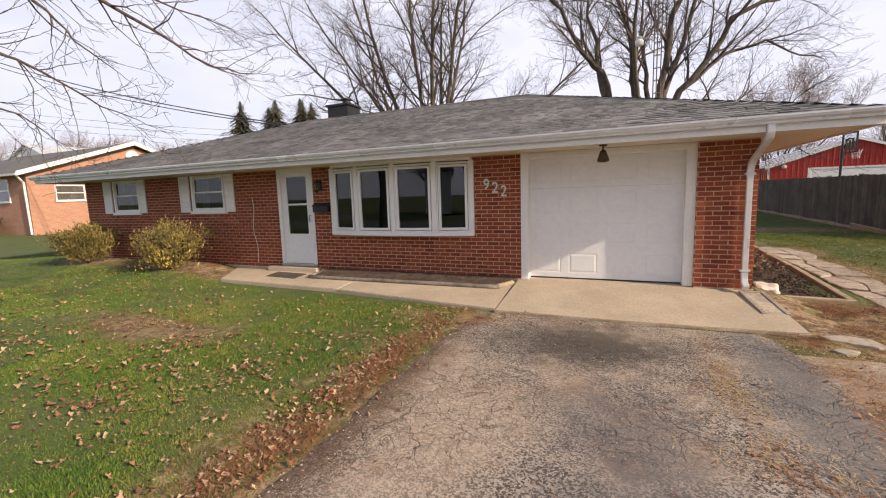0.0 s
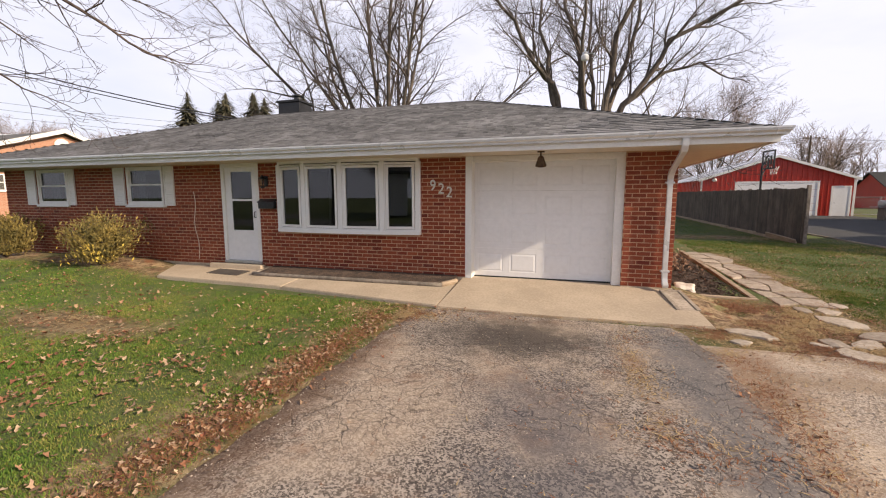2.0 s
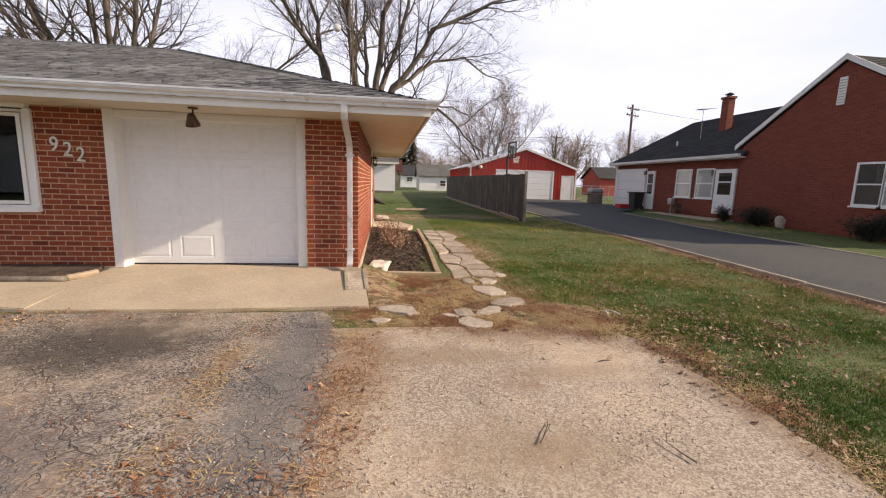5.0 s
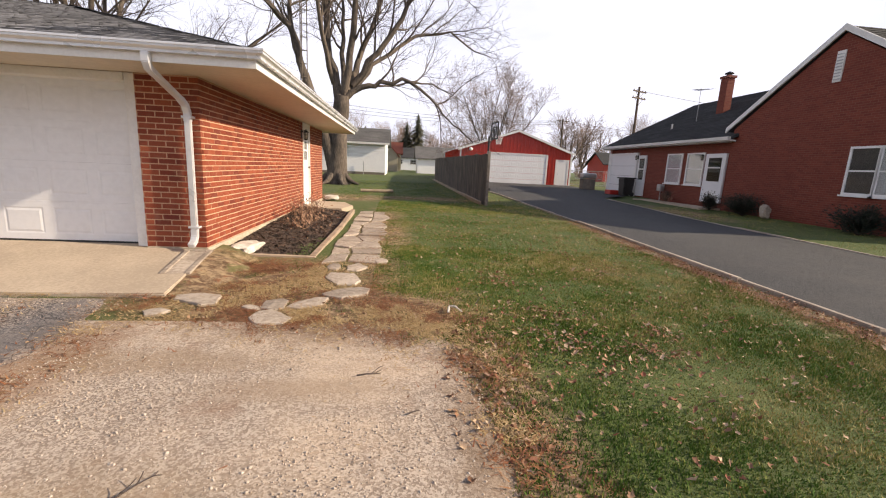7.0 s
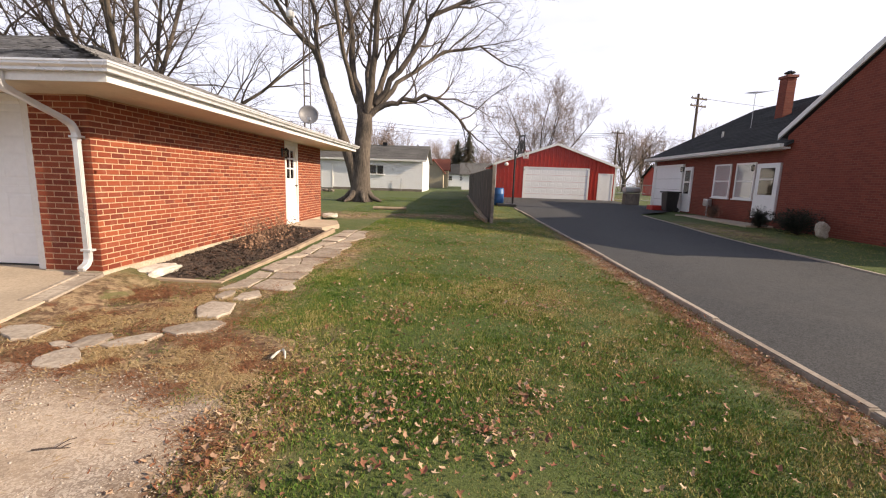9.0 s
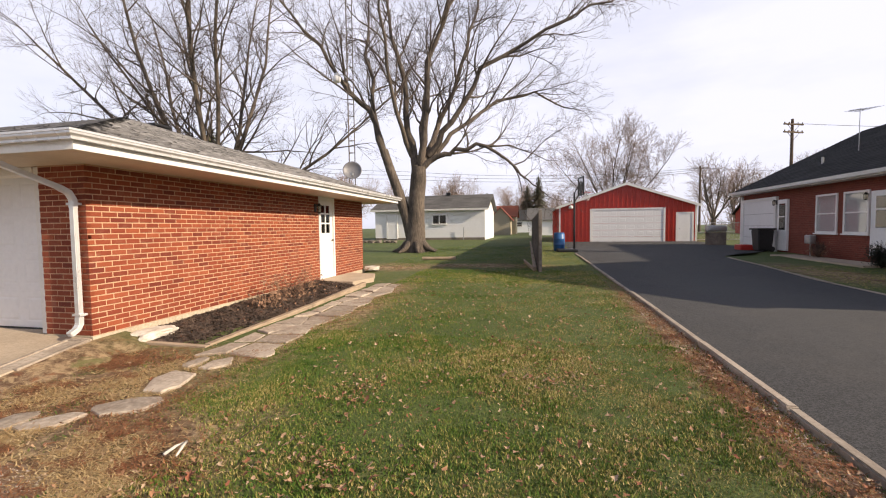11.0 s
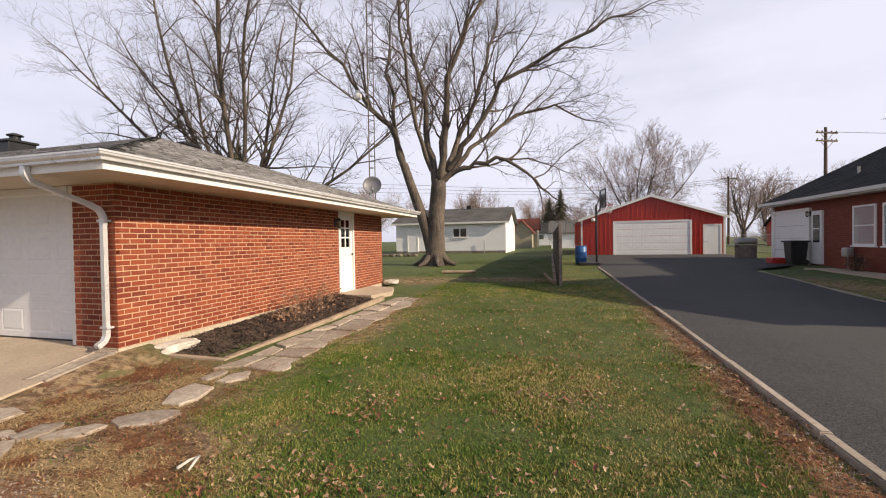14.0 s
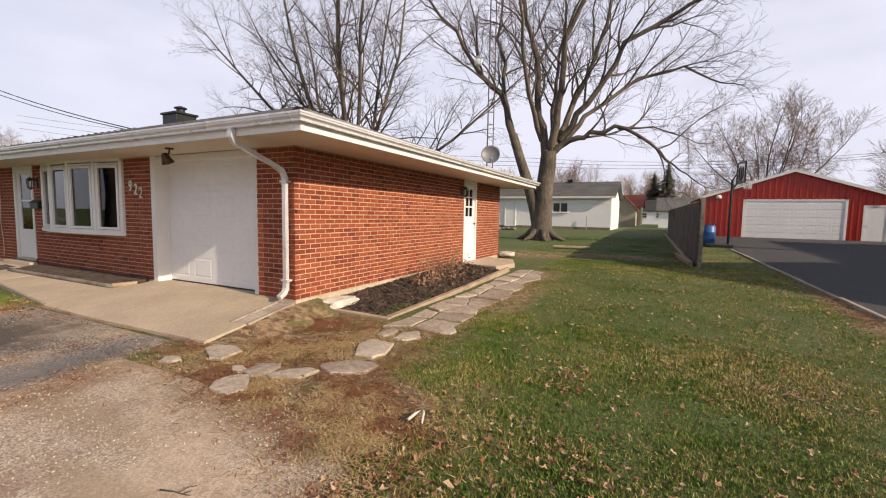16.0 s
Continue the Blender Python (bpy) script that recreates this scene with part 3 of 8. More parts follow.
def lay_bricks(u0, u1, z0, z1, holes, course, length, joint, seed):
    """Bricks in running bond as (u0, u1, z0, z1), cut at the openings."""
    rng = random.Random(seed)
    out = []
    for k in range(int(round((z1 - z0) / course))):
        za, zb = z0 + k * course, z0 + (k + 1) * course - joint
        zm = (za + zb) / 2
        spans = [(u0, u1)]
        for h in holes:
            if h[2] - 0.01 < zm < h[3] + 0.01:
                spans = [s for a, b in spans for s in ((a, min(b, h[0])), (max(a, h[1]), b)) if s[1] - s[0] > 0.03]
        shift = (k % 2) * (length / 2)
        n0 = int(math.floor((u0 - shift) / length)) - 1
        for a, b in spans:
            n = n0
            while n * length + shift < b:
                p, q = n * length + shift, (n + 1) * length + shift - joint
                p, q = max(p, a), min(q, b)
                if q - p > 0.035:
                    out.append((p, q, za + rng.uniform(-0.0012, 0.0012), zb + rng.uniform(-0.0012, 0.0012)))
                n += 1
    return out


BRICK_V = np.array([(0, 0.05, 0), (1, 0.05, 0), (1, 0.05, 1), (0, 0.05, 1), (0, 0.004, 0), (1, 0.004, 0), (1, 0.004, 1), (0, 0.004, 1)])
BRICK_F = [(4, 5, 9, 8), (5, 6, 10, 9), (6, 7, 11, 10), (7, 4, 8, 11), (8, 9, 10, 11), (0, 1, 5, 4), (1, 2, 6, 5), (2, 3, 7, 6), (3, 0, 4, 7)]
BRICK_MESH = {}


def brick_verts(w, h, proud=0.0):
    v = BRICK_V * (w, 1, h) - (0, proud, 0)
    i = 0.004
    f = np.array([(i, -proud, i), (w - i, -proud, i), (w - i, -proud, h - i), (i, -proud, h - i)])
    return np.vstack((v, f))


def brick_wall(wall, bricks, place, turn, near, limit, material, seed):
    """Bricks on a wall: those near the walk as pieces of their own, the rest joined."""
    rng = random.Random(seed)
    bricks = sorted(bricks, key=near)
    for a, b, c, d in bricks[:limit]:
        key = (round(b - a, 3), round(d - c, 3), material.name)
        if key not in BRICK_MESH:
            me = bpy.data.meshes.new("brick")
            me.from_pydata([tuple(p) for p in brick_verts(key[0], key[1])], [], BRICK_F)
            me.materials.append(material)
            BRICK_MESH[key] = me
        ob = new("brick", BRICK_MESH[key])
        ob.parent = wall
        m = place(a, c) @ pose(0, rng.uniform(-0.0015, 0.0015), 0, 0, 0, turn)
        ob.matrix_basis = Matrix.Translation(-AT[wall]) @ m
        AT[ob] = AT[wall]
    vs, fs = [], []
    m3 = np.array(pose(0, 0, 0, 0, 0, turn).to_3x3())
    for a, b, c, d in bricks[limit:]:
        v = brick_verts(b - a, d - c, rng.uniform(-0.0015, 0.0015)) @ m3.T + np.array(place(a, c).translation)
        fs.append(np.array(BRICK_F) + 12 * len(vs))
        vs.append(v)
    if vs:
        ob = raw("bricks", np.vstack(vs), np.vstack(fs), material, wall)
        tagged(ob, kind="stuff")

# ---- ground ----
def sheet(name, xs, ys, zfun, material, label, kind="structure", category=""):
    gx, gy = np.meshgrid(xs, ys)
    v = np.stack((gx.ravel(), gy.ravel(), zfun(gx.ravel(), gy.ravel())), 1)
    nx = len(xs)
    i, j = np.meshgrid(np.arange(nx - 1), np.arange(len(ys) - 1))
    a = (j * nx + i).ravel()
    ob = raw(name, v, np.stack((a, a + 1, a + nx + 1, a + nx), 1), material, None, "", True)
    return tagged(ob, label, category, "", kind)


def axis(lo, hi, step, far):
    return np.array([-f for f in far[::-1]] + list(np.arange(lo, hi + step / 2, step)) + list(far), dtype=float)


def lawn_height(x, y):
    bump = np.array([noise.noise(Vector((a * 0.8, b * 0.8, 3.0))) * 0.012 + noise.noise(Vector((a * 3.1, b * 3.1, 7.0))) * 0.006 for a, b in zip(x, y)])
    z = ground_z(x, y) + bump
    under = ((x > -15) & (x < 1.6) & (y > 7.6) & (y < 16.2)) | ((x > 9.3) & (x < 13.8) & (y < 22)) | ((x > 9.3) & (x < 17.0) & (y > 23) & (y < 35))
    under |= (x > -2.0) & (x < 4.5) & (y < 5.0) & (y > -7)
    under |= (y < -8.4) & (y > -14.6) & (abs(x) < 200)
    return np.where(under, z - 0.08, z)


sheet("ground", axis(-36, 46, 0.4, (60, 90, 150, 400, 1200, 3000)), axis(-20, 48, 0.4, (60, 90, 150, 400, 1200, 3000)), lawn_height, M_LAWN, "green autumn lawn with bare brown patches and thin spots", "structure", "ground")


def ragged(v, seed, amount, scale=1.3):
    return amount * (noise.noise(Vector((v * scale, seed * 3.7, 0.3))) + 0.6 * noise.noise(Vector((v * scale * 4, seed * 1.9, 5.3))) + 0.35 * noise.noise(Vector((v * scale * 13, seed, 9.1))))


def strip(name, y0, y1, left, right, cols, step, lift, material, label, category, edge_lift=-0.02):
    """A paved strip draped on the ground between two ragged edges."""
    ys = np.arange(y0, y1 + step / 2, step)
    v, f = [], []
    for j, y in enumerate(ys):
        a, b = left(y), right(y)
        for i in range(cols + 1):
            x = a + (b - a) * i / cols
            edge = min(i, cols - i) == 0 or j == len(ys) - 1
            z = float(ground_z(x, y)) + (lift if not edge else edge_lift) + 0.006 * noise.noise(Vector((x * 1.1, y * 1.1, 0)))
            v.append((x, y, z))
    n = cols + 1
    for j in range(len(ys) - 1):
        for i in range(cols):
            a = j * n + i
            f.append((a, a + 1, a + n + 1, a + n))
    return tagged(raw(name, v, f, material, None, label, True), "", category, "", "structure")


def gravel_right(y):
    r = 4.88 if y < 4.3 else 4.88 - 0.12 * (y - 4.3) - 0.9 * max(0.0, (y - 4.9) / 0.5) ** 3
    return max(r, 3.0) + ragged(y, 4, 0.13)


strip("gravel_lot", -8.2, 5.42, lambda y: 1.45, gravel_right, 26, 0.11, 0.012, M_GRAVEL, "pale crushed gravel parking patch beside the driveway", "gravel")
strip("driveway", -8.2, 6.04, lambda y: -2.16 + ragged(y, 1, 0.10), lambda y: 1.76 + ragged(y, 2, 0.12) - 0.25 * max(0, y - 5.2), 30, 0.11, 0.024, M_DRIVE, "cracked weathered grey asphalt driveway with dark oil stain", "driveway")


def road_left(y):
    return 9.34 - 0.013 * max(0.0, y - 6)


def road_right(y):
    if y < 14.5:
        return 13.95
    if y < 22:
        return 13.95 + 0.5 * float(smooth01(y, 14.5, 20)) + 0.1 * (y - 20 if y > 20 else 0)
    return 14.65 + 3.4 * float(smooth01(y, 22.0, 26.5))


strip("road", -8.2, 35.3, road_left, road_right, 14, 0.4, 0.02, M_ROAD, "dark sealed asphalt driveway of the neighbouring lot", "driveway", 0.015)
strip("street", -14.6, -8.2, lambda y: -160.0, lambda y: 160.0, 200, 0.8, 0.0, M_STREET, "grey asphalt street in front of the houses", "street")


def edging(name, xfun, y0, y1, width, height, step, material, label):
    """A low kerb in lengths along the edge of the road."""
    k = thing(name, (xfun(y0), y0, float(ground_z(xfun(y0), y0))), label, "kerb", "", "structure")
    y = y0
    rng = random.Random(5)
    while y < y1:
        b = min(y + step, y1) - 0.012
        bm = bmesh.new()
        out = [(xfun(y) - width, y), (xfun(y), y), (xfun(b), b), (xfun(b) - width, b)]
        za, zb = float(ground_z(xfun(y), y)), float(ground_z(xfun(b), b))
        prism(out, -0.12, 0, bm)
        lift = rng.uniform(-0.012, 0.012)
        for v in bm.verts:
            base = za if abs(v.co.y - y) < 0.01 else zb
            v.co.z = base + lift + (height if v.co.z > -0.05 else -0.15)
        bmesh.ops.bevel(bm, geom=[e for e in bm.edges if abs(e.verts[0].co.z - e.verts[1].co.z) < 0.1 and e.verts[0].co.z > za - 0.03], offset=0.012, segments=2, affect="EDGES")
        part("kerb_block", bm, material, k)
        y = b + 0.012


edging("kerb", lambda y: road_left(y) + 0.02, -8.0, 24.0, 0.088, 0.045, 1.9, M_KERB, "weathered tan concrete kerb along the dark driveway")
edging("kerb", lambda y: road_right(y) + 0.10, -8.0, 22.0, 0.09, 0.035, 1.9, M_KERB, "low pale concrete kerb beside the neighbour lawn")


def apron_z(x, y):
    return 0.225 + 0.155 * smooth01(y, 5.9, 7.5)


def walk_z(x, y):
    return 0.228 + 0.115 * smooth01(y, 5.9, 7.5)


def slab(name, outline, zfun, thick, material, label, category="", kind="structure"):
    bm = bmesh.new()
    top = [bm.verts.new((x, y, float(zfun(x, y)))) for x, y in outline]
    low = [bm.verts.new((x, y, float(zfun(x, y)) - thick)) for x, y in outline]
    n = len(top)
    bm.faces.new(top)
    bm.faces.new(low[::-1])
    for i in range(n):
        bm.faces.new((top[i], low[i], low[(i + 1) % n], top[(i + 1) % n]))
    bmesh.ops.bevel(bm, geom=[e for e in bm.edges if e.verts[0] in top and e.verts[1] in top], offset=0.012, segments=2, affect="EDGES")
    ob = part(name, bm, material, None, label)
    return tagged(ob, "", category, "", kind)


slab("pavement", [(-1.78, 5.97), (-0.1, 5.95), (1.92, 6.0), (1.86, 6.6), (1.72, 7.5), (0.96, 7.5), (0.9, 7.78), (-1.66, 7.78), (-1.7, 7.52), (-1.78, 7.52)], apron_z, 0.2, M_CONC, "tan concrete apron in front of the garage door", "pavement")
# soil packed against the end of the apron
bm = bmesh.new()
rows = []
for i in range(15):
    f = i / 14
    y = 5.98 + 1.95 * f
    xi = 1.93 - 0.19 * f
    row = []
    for j in range(7):
        g = j / 6
        x = xi + (0.55 + 0.12 * math.sin(i * 1.7)) * g
        top, low = float(apron_z(xi, min(y, 7.4))) - 0.012, float(ground_z(x, y)) - 0.01
        zz = low + max(top - low, 0) * (1 - g ** 1.6) * min(1, 0.6 + i * 0.2)
        row.append(bm.verts.new((x, y, zz + 0.012 * noise.noise(Vector((x * 9, y * 9, 0))) * min(g * 3, 1) * (1 - g))))
    rows.append(row)
for i in range(14):
    for j in range(6):
        bm.faces.new((rows[i][j], rows[i][j + 1], rows[i + 1][j + 1], rows[i + 1][j]))
tagged(part("soil_bank", bm, M_LAWN, None, "brown soil bank against the concrete apron", smooth=True), "", "soil", "", "structure")
slab("pavement", [(-4.9, 6.42), (-1.79, 6.02), (-1.79, 7.5), (-4.9, 7.5)], walk_z, 0.2, M_CONC, "tan concrete walk along the house front", "pavement")
slab("pavement", [(-8.05, 6.55), (-4.91, 6.42), (-4.91, 7.5), (-8.6, 7.5)], walk_z, 0.2, M_CONC, "tan concrete walk leading to the front door", "pavement")

# ---- the house: walls, roof, openings ----
FY, SX, BY, LX = 7.53, 1.70, 16.26, -14.38
Z0, Z1 = 0.40, 2.578
COURSE, BLEN, JOINT = 0.0726, 0.212, 0.0145
FRONT_HOLES = [(-13.1, -12.02, 1.68, 2.6), (-9.98, -8.86, 1.68, 2.6), (-7.2, -6.22, 0.0, 2.6), (-5.72, -2.60, 1.16, 2.6), (-1.72, 0.94, 0.0, 2.6)]
SIDE_HOLES = [(13.40, 14.28, 0.0, 2.6)]


def wall(name, axis_name, face, u0, u1, holes, inner, label):
    bm = bmesh.new()
    for a, b, c, d in wall_boxes(u0, u1, 0.05, Z1 + 0.05, holes):
        if axis_name == "x":
            box(a, min(face, inner), c, b, max(face, inner), d, 0, bm)
        else:
            box(min(face, inner), a, c, max(face, inner), b, d, 0, bm)
    return tagged(part(name, bm, M_MORTAR, None, label), "", "wall", "", "structure")


w_front = wall("wall_front", "x", FY + 0.006, LX + 0.2, SX - 0.006, FRONT_HOLES, FY + 0.2, "red brick front wall with pale mortar joints")
w_side = wall("wall_side", "y", SX - 0.006, FY + 0.2, BY - 0.012, SIDE_HOLES, SX - 0.2, "sunlit red brick garage side wall with pale mortar")
w_back = wall("wall_back", "x", BY - 0.012, LX + 0.2, SX - 0.2, [], BY - 0.2, "plain brick back wall of the house")
w_west = wall("wall_west", "y", LX + 0.012, FY + 0.012, BY - 0.012, [], LX + 0.2, "plain brick end wall of the house")

bm = box(LX - 0.015, FY - 0.02, -0.1, -1.72, FY + 0.1, Z0 - 0.008)
box(0.94, FY - 0.02, -0.1, SX + 0.02, FY + 0.1, Z0 - 0.008, 0, bm)
box(SX - 0.1, FY + 0.1, -0.1, SX + 0.02, BY + 0.02, Z0 - 0.008, 0, bm)
tagged(part("foundation", bm, M_FOUND, None, "stained tan concrete foundation under the brick walls"), "", "foundation", "", "structure")
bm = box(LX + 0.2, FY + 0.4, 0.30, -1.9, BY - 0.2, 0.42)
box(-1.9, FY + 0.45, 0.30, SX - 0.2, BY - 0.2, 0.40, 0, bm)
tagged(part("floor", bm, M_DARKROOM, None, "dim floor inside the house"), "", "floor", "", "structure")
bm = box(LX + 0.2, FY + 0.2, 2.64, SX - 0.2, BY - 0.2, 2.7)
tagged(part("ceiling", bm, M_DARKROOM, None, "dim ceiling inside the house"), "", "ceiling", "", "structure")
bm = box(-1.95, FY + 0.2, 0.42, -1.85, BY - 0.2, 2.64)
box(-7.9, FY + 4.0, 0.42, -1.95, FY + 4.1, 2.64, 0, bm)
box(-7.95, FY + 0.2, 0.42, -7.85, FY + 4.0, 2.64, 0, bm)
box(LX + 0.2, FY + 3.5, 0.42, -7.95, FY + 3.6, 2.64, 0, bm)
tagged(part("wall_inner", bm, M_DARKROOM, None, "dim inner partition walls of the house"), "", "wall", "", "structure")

# roof
EX0, EX1, EY0, EY1, EZ = -15.0, 2.66, 6.70, 17.02, 2.745
RY, RZ, RX0, RX1 = 11.86, 4.50, -9.86, -2.56
roof = thing("roof", (RX1, RY, EZ), "low hip roof of weathered grey asphalt shingles", "roof", "", "structure")
bm = bmesh.new()
c = [bm.verts.new(p) for p in ((EX0, EY0, EZ), (EX1, EY0, EZ), (EX1, EY1, EZ), (EX0, EY1, EZ), (RX0, RY, RZ), (RX1, RY, RZ))]
for f in ((0, 1, 5, 4), (1, 2, 5), (2, 3, 4, 5), (3, 0, 4), (3, 2, 1, 0)):
    bm.faces.new([c[i] for i in f])
part("roof_deck", bm, M_SHINGLE, roof)
bm = bmesh.new()
so = 2.585
for a in ((EX0 + 0.02, EY0 + 0.02, EX1 - 0.02, FY + 0.005), (SX - 0.0, FY + 0.005, EX1 - 0.02, EY1 - 0.02), (EX0 + 0.02, BY, SX, EY1 - 0.02), (EX0 + 0.02, FY + 0.005, LX + 0.01, BY)):
    box(a[0], a[1], so, a[2], a[3], so + 0.02, 0, bm)
tagged(part("soffit", bm, M_SOFFIT, None, "cream painted soffit boards under the wide eaves"), "", "soffit", "", "structure")
FASCIA = [(0.0, 0.0), (0.022, 0.0), (0.022, 0.165), (0.0, 0.165)]
for a, b in (((EX0 - 0.02, EY0, 2.565), (EX1 + 0.022, EY0, 2.565)), ((EX1, EY0, 2.565), (EX1, EY1, 2.565)), ((EX1, EY1, 2.565), (EX0, EY1, 2.565)), ((EX0, EY1, 2.565), (EX0, EY0, 2.565))):
    tagged(part("fascia", extrude_along(FASCIA, a, b), M_WHITE, None, "white painted fascia board under the gutter", origin=a), "", "fascia", "", "structure")
GUT = [(0.024, 0.022), (0.088, 0.022), (0.090, 0.048), (0.096, 0.056), (0.120, 0.074), (0.122, 0.096), (0.130, 0.100), (0.130, 0.122), (0.116, 0.122), (0.112, 0.088), (0.104, 0.074), (0.082, 0.058), (0.078, 0.034), (0.036, 0.034), (0.036, 0.122), (0.024, 0.122)]
for a, b, lab in (((EX0, EY0, 2.632), (EX1, EY0, 2.632), "long white aluminium gutter along the front eave"), ((EX1, EY0, 2.632), (EX1, EY1, 2.632), "white aluminium gutter along the garage side eave"),
                  ((EX0, EY1, 2.632), (EX0, EY0, 2.632), "white aluminium gutter at the far end eave")):
    gt = thing("gutter", a, lab, "gutter")
    va, vb = Vector(a), Vector(b)
    ng = max(2, round((vb - va).length / 3.0))
    for i in range(ng):
        part("gutter_section", extrude_along(GUT, va.lerp(vb, i / ng), va.lerp(vb, (i + 1) / ng), None, 1 if i == 0 else 0, 1 if i == ng - 1 else 0), M_GUTTER, gt)
        if i:
            q = va.lerp(vb, i / ng)
            w = (vb - va).normalized() * 0.03
            part("seam_band", extrude_along([(u * 1.02, v - 0.003) for u, v in GUT[:7]] + [(0.133, 0.118), (0.024, 0.118)], q - w, q + w), M_GUTTER, gt)


def shingle_slope(eave_a, eave_b, ridge_a, ridge_b, seed):
    """Shingle tabs in courses up one slope, as vertex blocks."""
    rng = np.random.RandomState(seed)
    ea, eb, ra, rb = (np.array(p, dtype=float) for p in (eave_a, eave_b, ridge_a, ridge_b))
    along = (eb - ea) / np.linalg.norm(eb - ea)
    up = (ra - ea) - along * np.dot(ra - ea, along)
    length = np.linalg.norm(up)
    up = up / length
    nrm = np.cross(along, up)
    if nrm[2] < 0:
        nrm = -nrm
    blocks = []
    exp = 0.14
    n = int(length / exp) + 1
    for k in range(n):
        s0, s1 = k * exp, min((k + 1) * exp + 0.02, length)
        f = min(s0 / length, 1.0)
        p, q = ea + (ra - ea) * f, eb + (rb - eb) * f
        w = np.linalg.norm(q - p)
        x = -rng.uniform(0, 0.2)
        while x < w:
            d = rng.choice([0.07, 0.1, 0.13, 0.16, 0.2])
            a, b = max(x, 0), min(x + d - 0.006, w)
            x += d
            if b - a < 0.03:
                continue
            t = rng.choice([0.007, 0.011, 0.017])
            o = p + along * a
            m = s1 - s0
            lo, hi = o + nrm * (t + 0.004), o + up * m + nrm * 0.003
            e = along * (b - a)
            drop = -nrm * (t + 0.003)
            blocks.append(np.array([lo, lo + e, hi + e, hi, lo + drop, lo + e + drop]))
    return blocks


TAB_F = np.array([(0, 1, 2, 3), (4, 5, 1, 0)])
front_tabs = shingle_slope((EX0, EY0 - 0.02, EZ), (EX1 + 0.02, EY0 - 0.02, EZ), (RX0, RY, RZ), (RX1, RY, RZ), 11)
side_tabs = shingle_slope((EX1 + 0.02, EY0 - 0.02, EZ), (EX1 + 0.02, EY1, EZ), (RX1, RY, RZ), (RX1, RY, RZ), 12)
left_tabs = shingle_slope((EX0 - 0.02, EY1, EZ), (EX0 - 0.02, EY0, EZ), (RX0, RY, RZ), (RX0, RY, RZ), 13)
tabs = sorted(front_tabs + side_tabs + left_tabs, key=lambda b: (b[0][0] - 1.8) ** 2 + (b[0][1] - 6.7) ** 2)
for b in tabs[:300]:
    me = bpy.data.meshes.new("shingle")
    o = b.mean(axis=0)
    me.from_pydata([tuple(p - o) for p in b], [], [tuple(f) for f in TAB_F])
    me.materials.append(M_SHINGLE)
    ob = new("shingle", me)
    ob.parent = roof
    ob.location = Vector(o) - AT[roof]
rest = tabs[300:]
ob = raw("shingles", np.vstack(rest), np.vstack([TAB_F + 6 * i for i in range(len(rest))]), M_SHINGLE, roof)
tagged(ob, kind="stuff")
vs, fs = [], []


def ridge_caps(a, b, seed):
    """Folded cap shingles over a hip or ridge."""
    a, b = Vector(a), Vector(b)
    d = (b - a).normalized()
    side = d.cross(Vector((0, 0, 1))).normalized()
    n = int((b - a).length / 0.15)
    for i in range(n):
        p = a + d * (i * 0.15)
        t = 0.026
        k = len(vs)
        q = p + d * 0.17
        vs.extend([p - side * 0.13 + Vector((0, 0, t - 0.035)), p + Vector((0, 0, t)), p + side * 0.13 + Vector((0, 0, t - 0.035)),
                   q - side * 0.13 + Vector((0, 0, t - 0.045)), q + Vector((0, 0, t - 0.01)), q + side * 0.13 + Vector((0, 0, t - 0.045))])
        fs.extend([(k, k + 1, k + 4, k + 3), (k + 1, k + 2, k + 5, k + 4)])


ridge_caps((EX1, EY0, EZ), (RX1, RY, RZ), 1)
ridge_caps((EX1, EY1, EZ), (RX1, RY, RZ), 2)
ridge_caps((RX0, RY, RZ), (RX1, RY, RZ), 3)
ridge_caps((EX0, EY0, EZ), (RX0, RY, RZ), 4)
tagged(raw("ridge_caps", [tuple(v) for v in vs], fs, M_SHINGLE, roof), kind="stuff")


# garage door
def raised_panel(bm, x0, z0, x1, z1, y, depth=0.004):
    """A raised field in a sunk frame on a face that looks to -y."""
    a, b = 0.022, 0.05
    rings = []
    for inset, dy in ((0.0, 0.0), (a, depth), (b, -0.002)):
        rings.append([bm.verts.new((x, y + dy, z)) for x, z in ((x0 + inset, z0 + inset), (x1 - inset, z0 + inset), (x1 - inset, z1 - inset), (x0 + inset, z1 - inset))])
    for r, q in zip(rings, rings[1:]):
        for k in range(4):
            bm.faces.new((r[k], r[(k + 1) % 4], q[(k + 1) % 4], q[k]))
    bm.faces.new(rings[-1])


def panelled_section(bm, x0, x1, z0, z1, y, panels, thick=0.04):
    """One section of an overhead door with raised panels in its face."""
    xs = [x0]
    for a, b, _, _ in panels:
        xs += [a, b]
    xs.append(x1)
    for i, (a, b) in enumerate(zip(xs, xs[1:])):
        if i % 2 == 0:
            spans = [(z0, z1)]
        else:
            c, d = panels[i // 2][2:]
            spans = [(z0, c), (d, z1)]
            raised_panel(bm, a, c, b, d, y)
        for c, d in spans:
            bm.faces.new([bm.verts.new(p) for p in ((a, y, c), (b, y, c), (b, y, d), (a, y, d))])
    for q in (((x0, z0), (x1, z0)), ((x1, z0), (x1, z1)), ((x1, z1), (x0, z1)), ((x0, z1), (x0, z0))):
        (a, c), (b, d) = q
        bm.faces.new([bm.verts.new(p) for p in ((a, y, c), (a, y + thick, c), (b, y + thick, d), (b, y, d))])


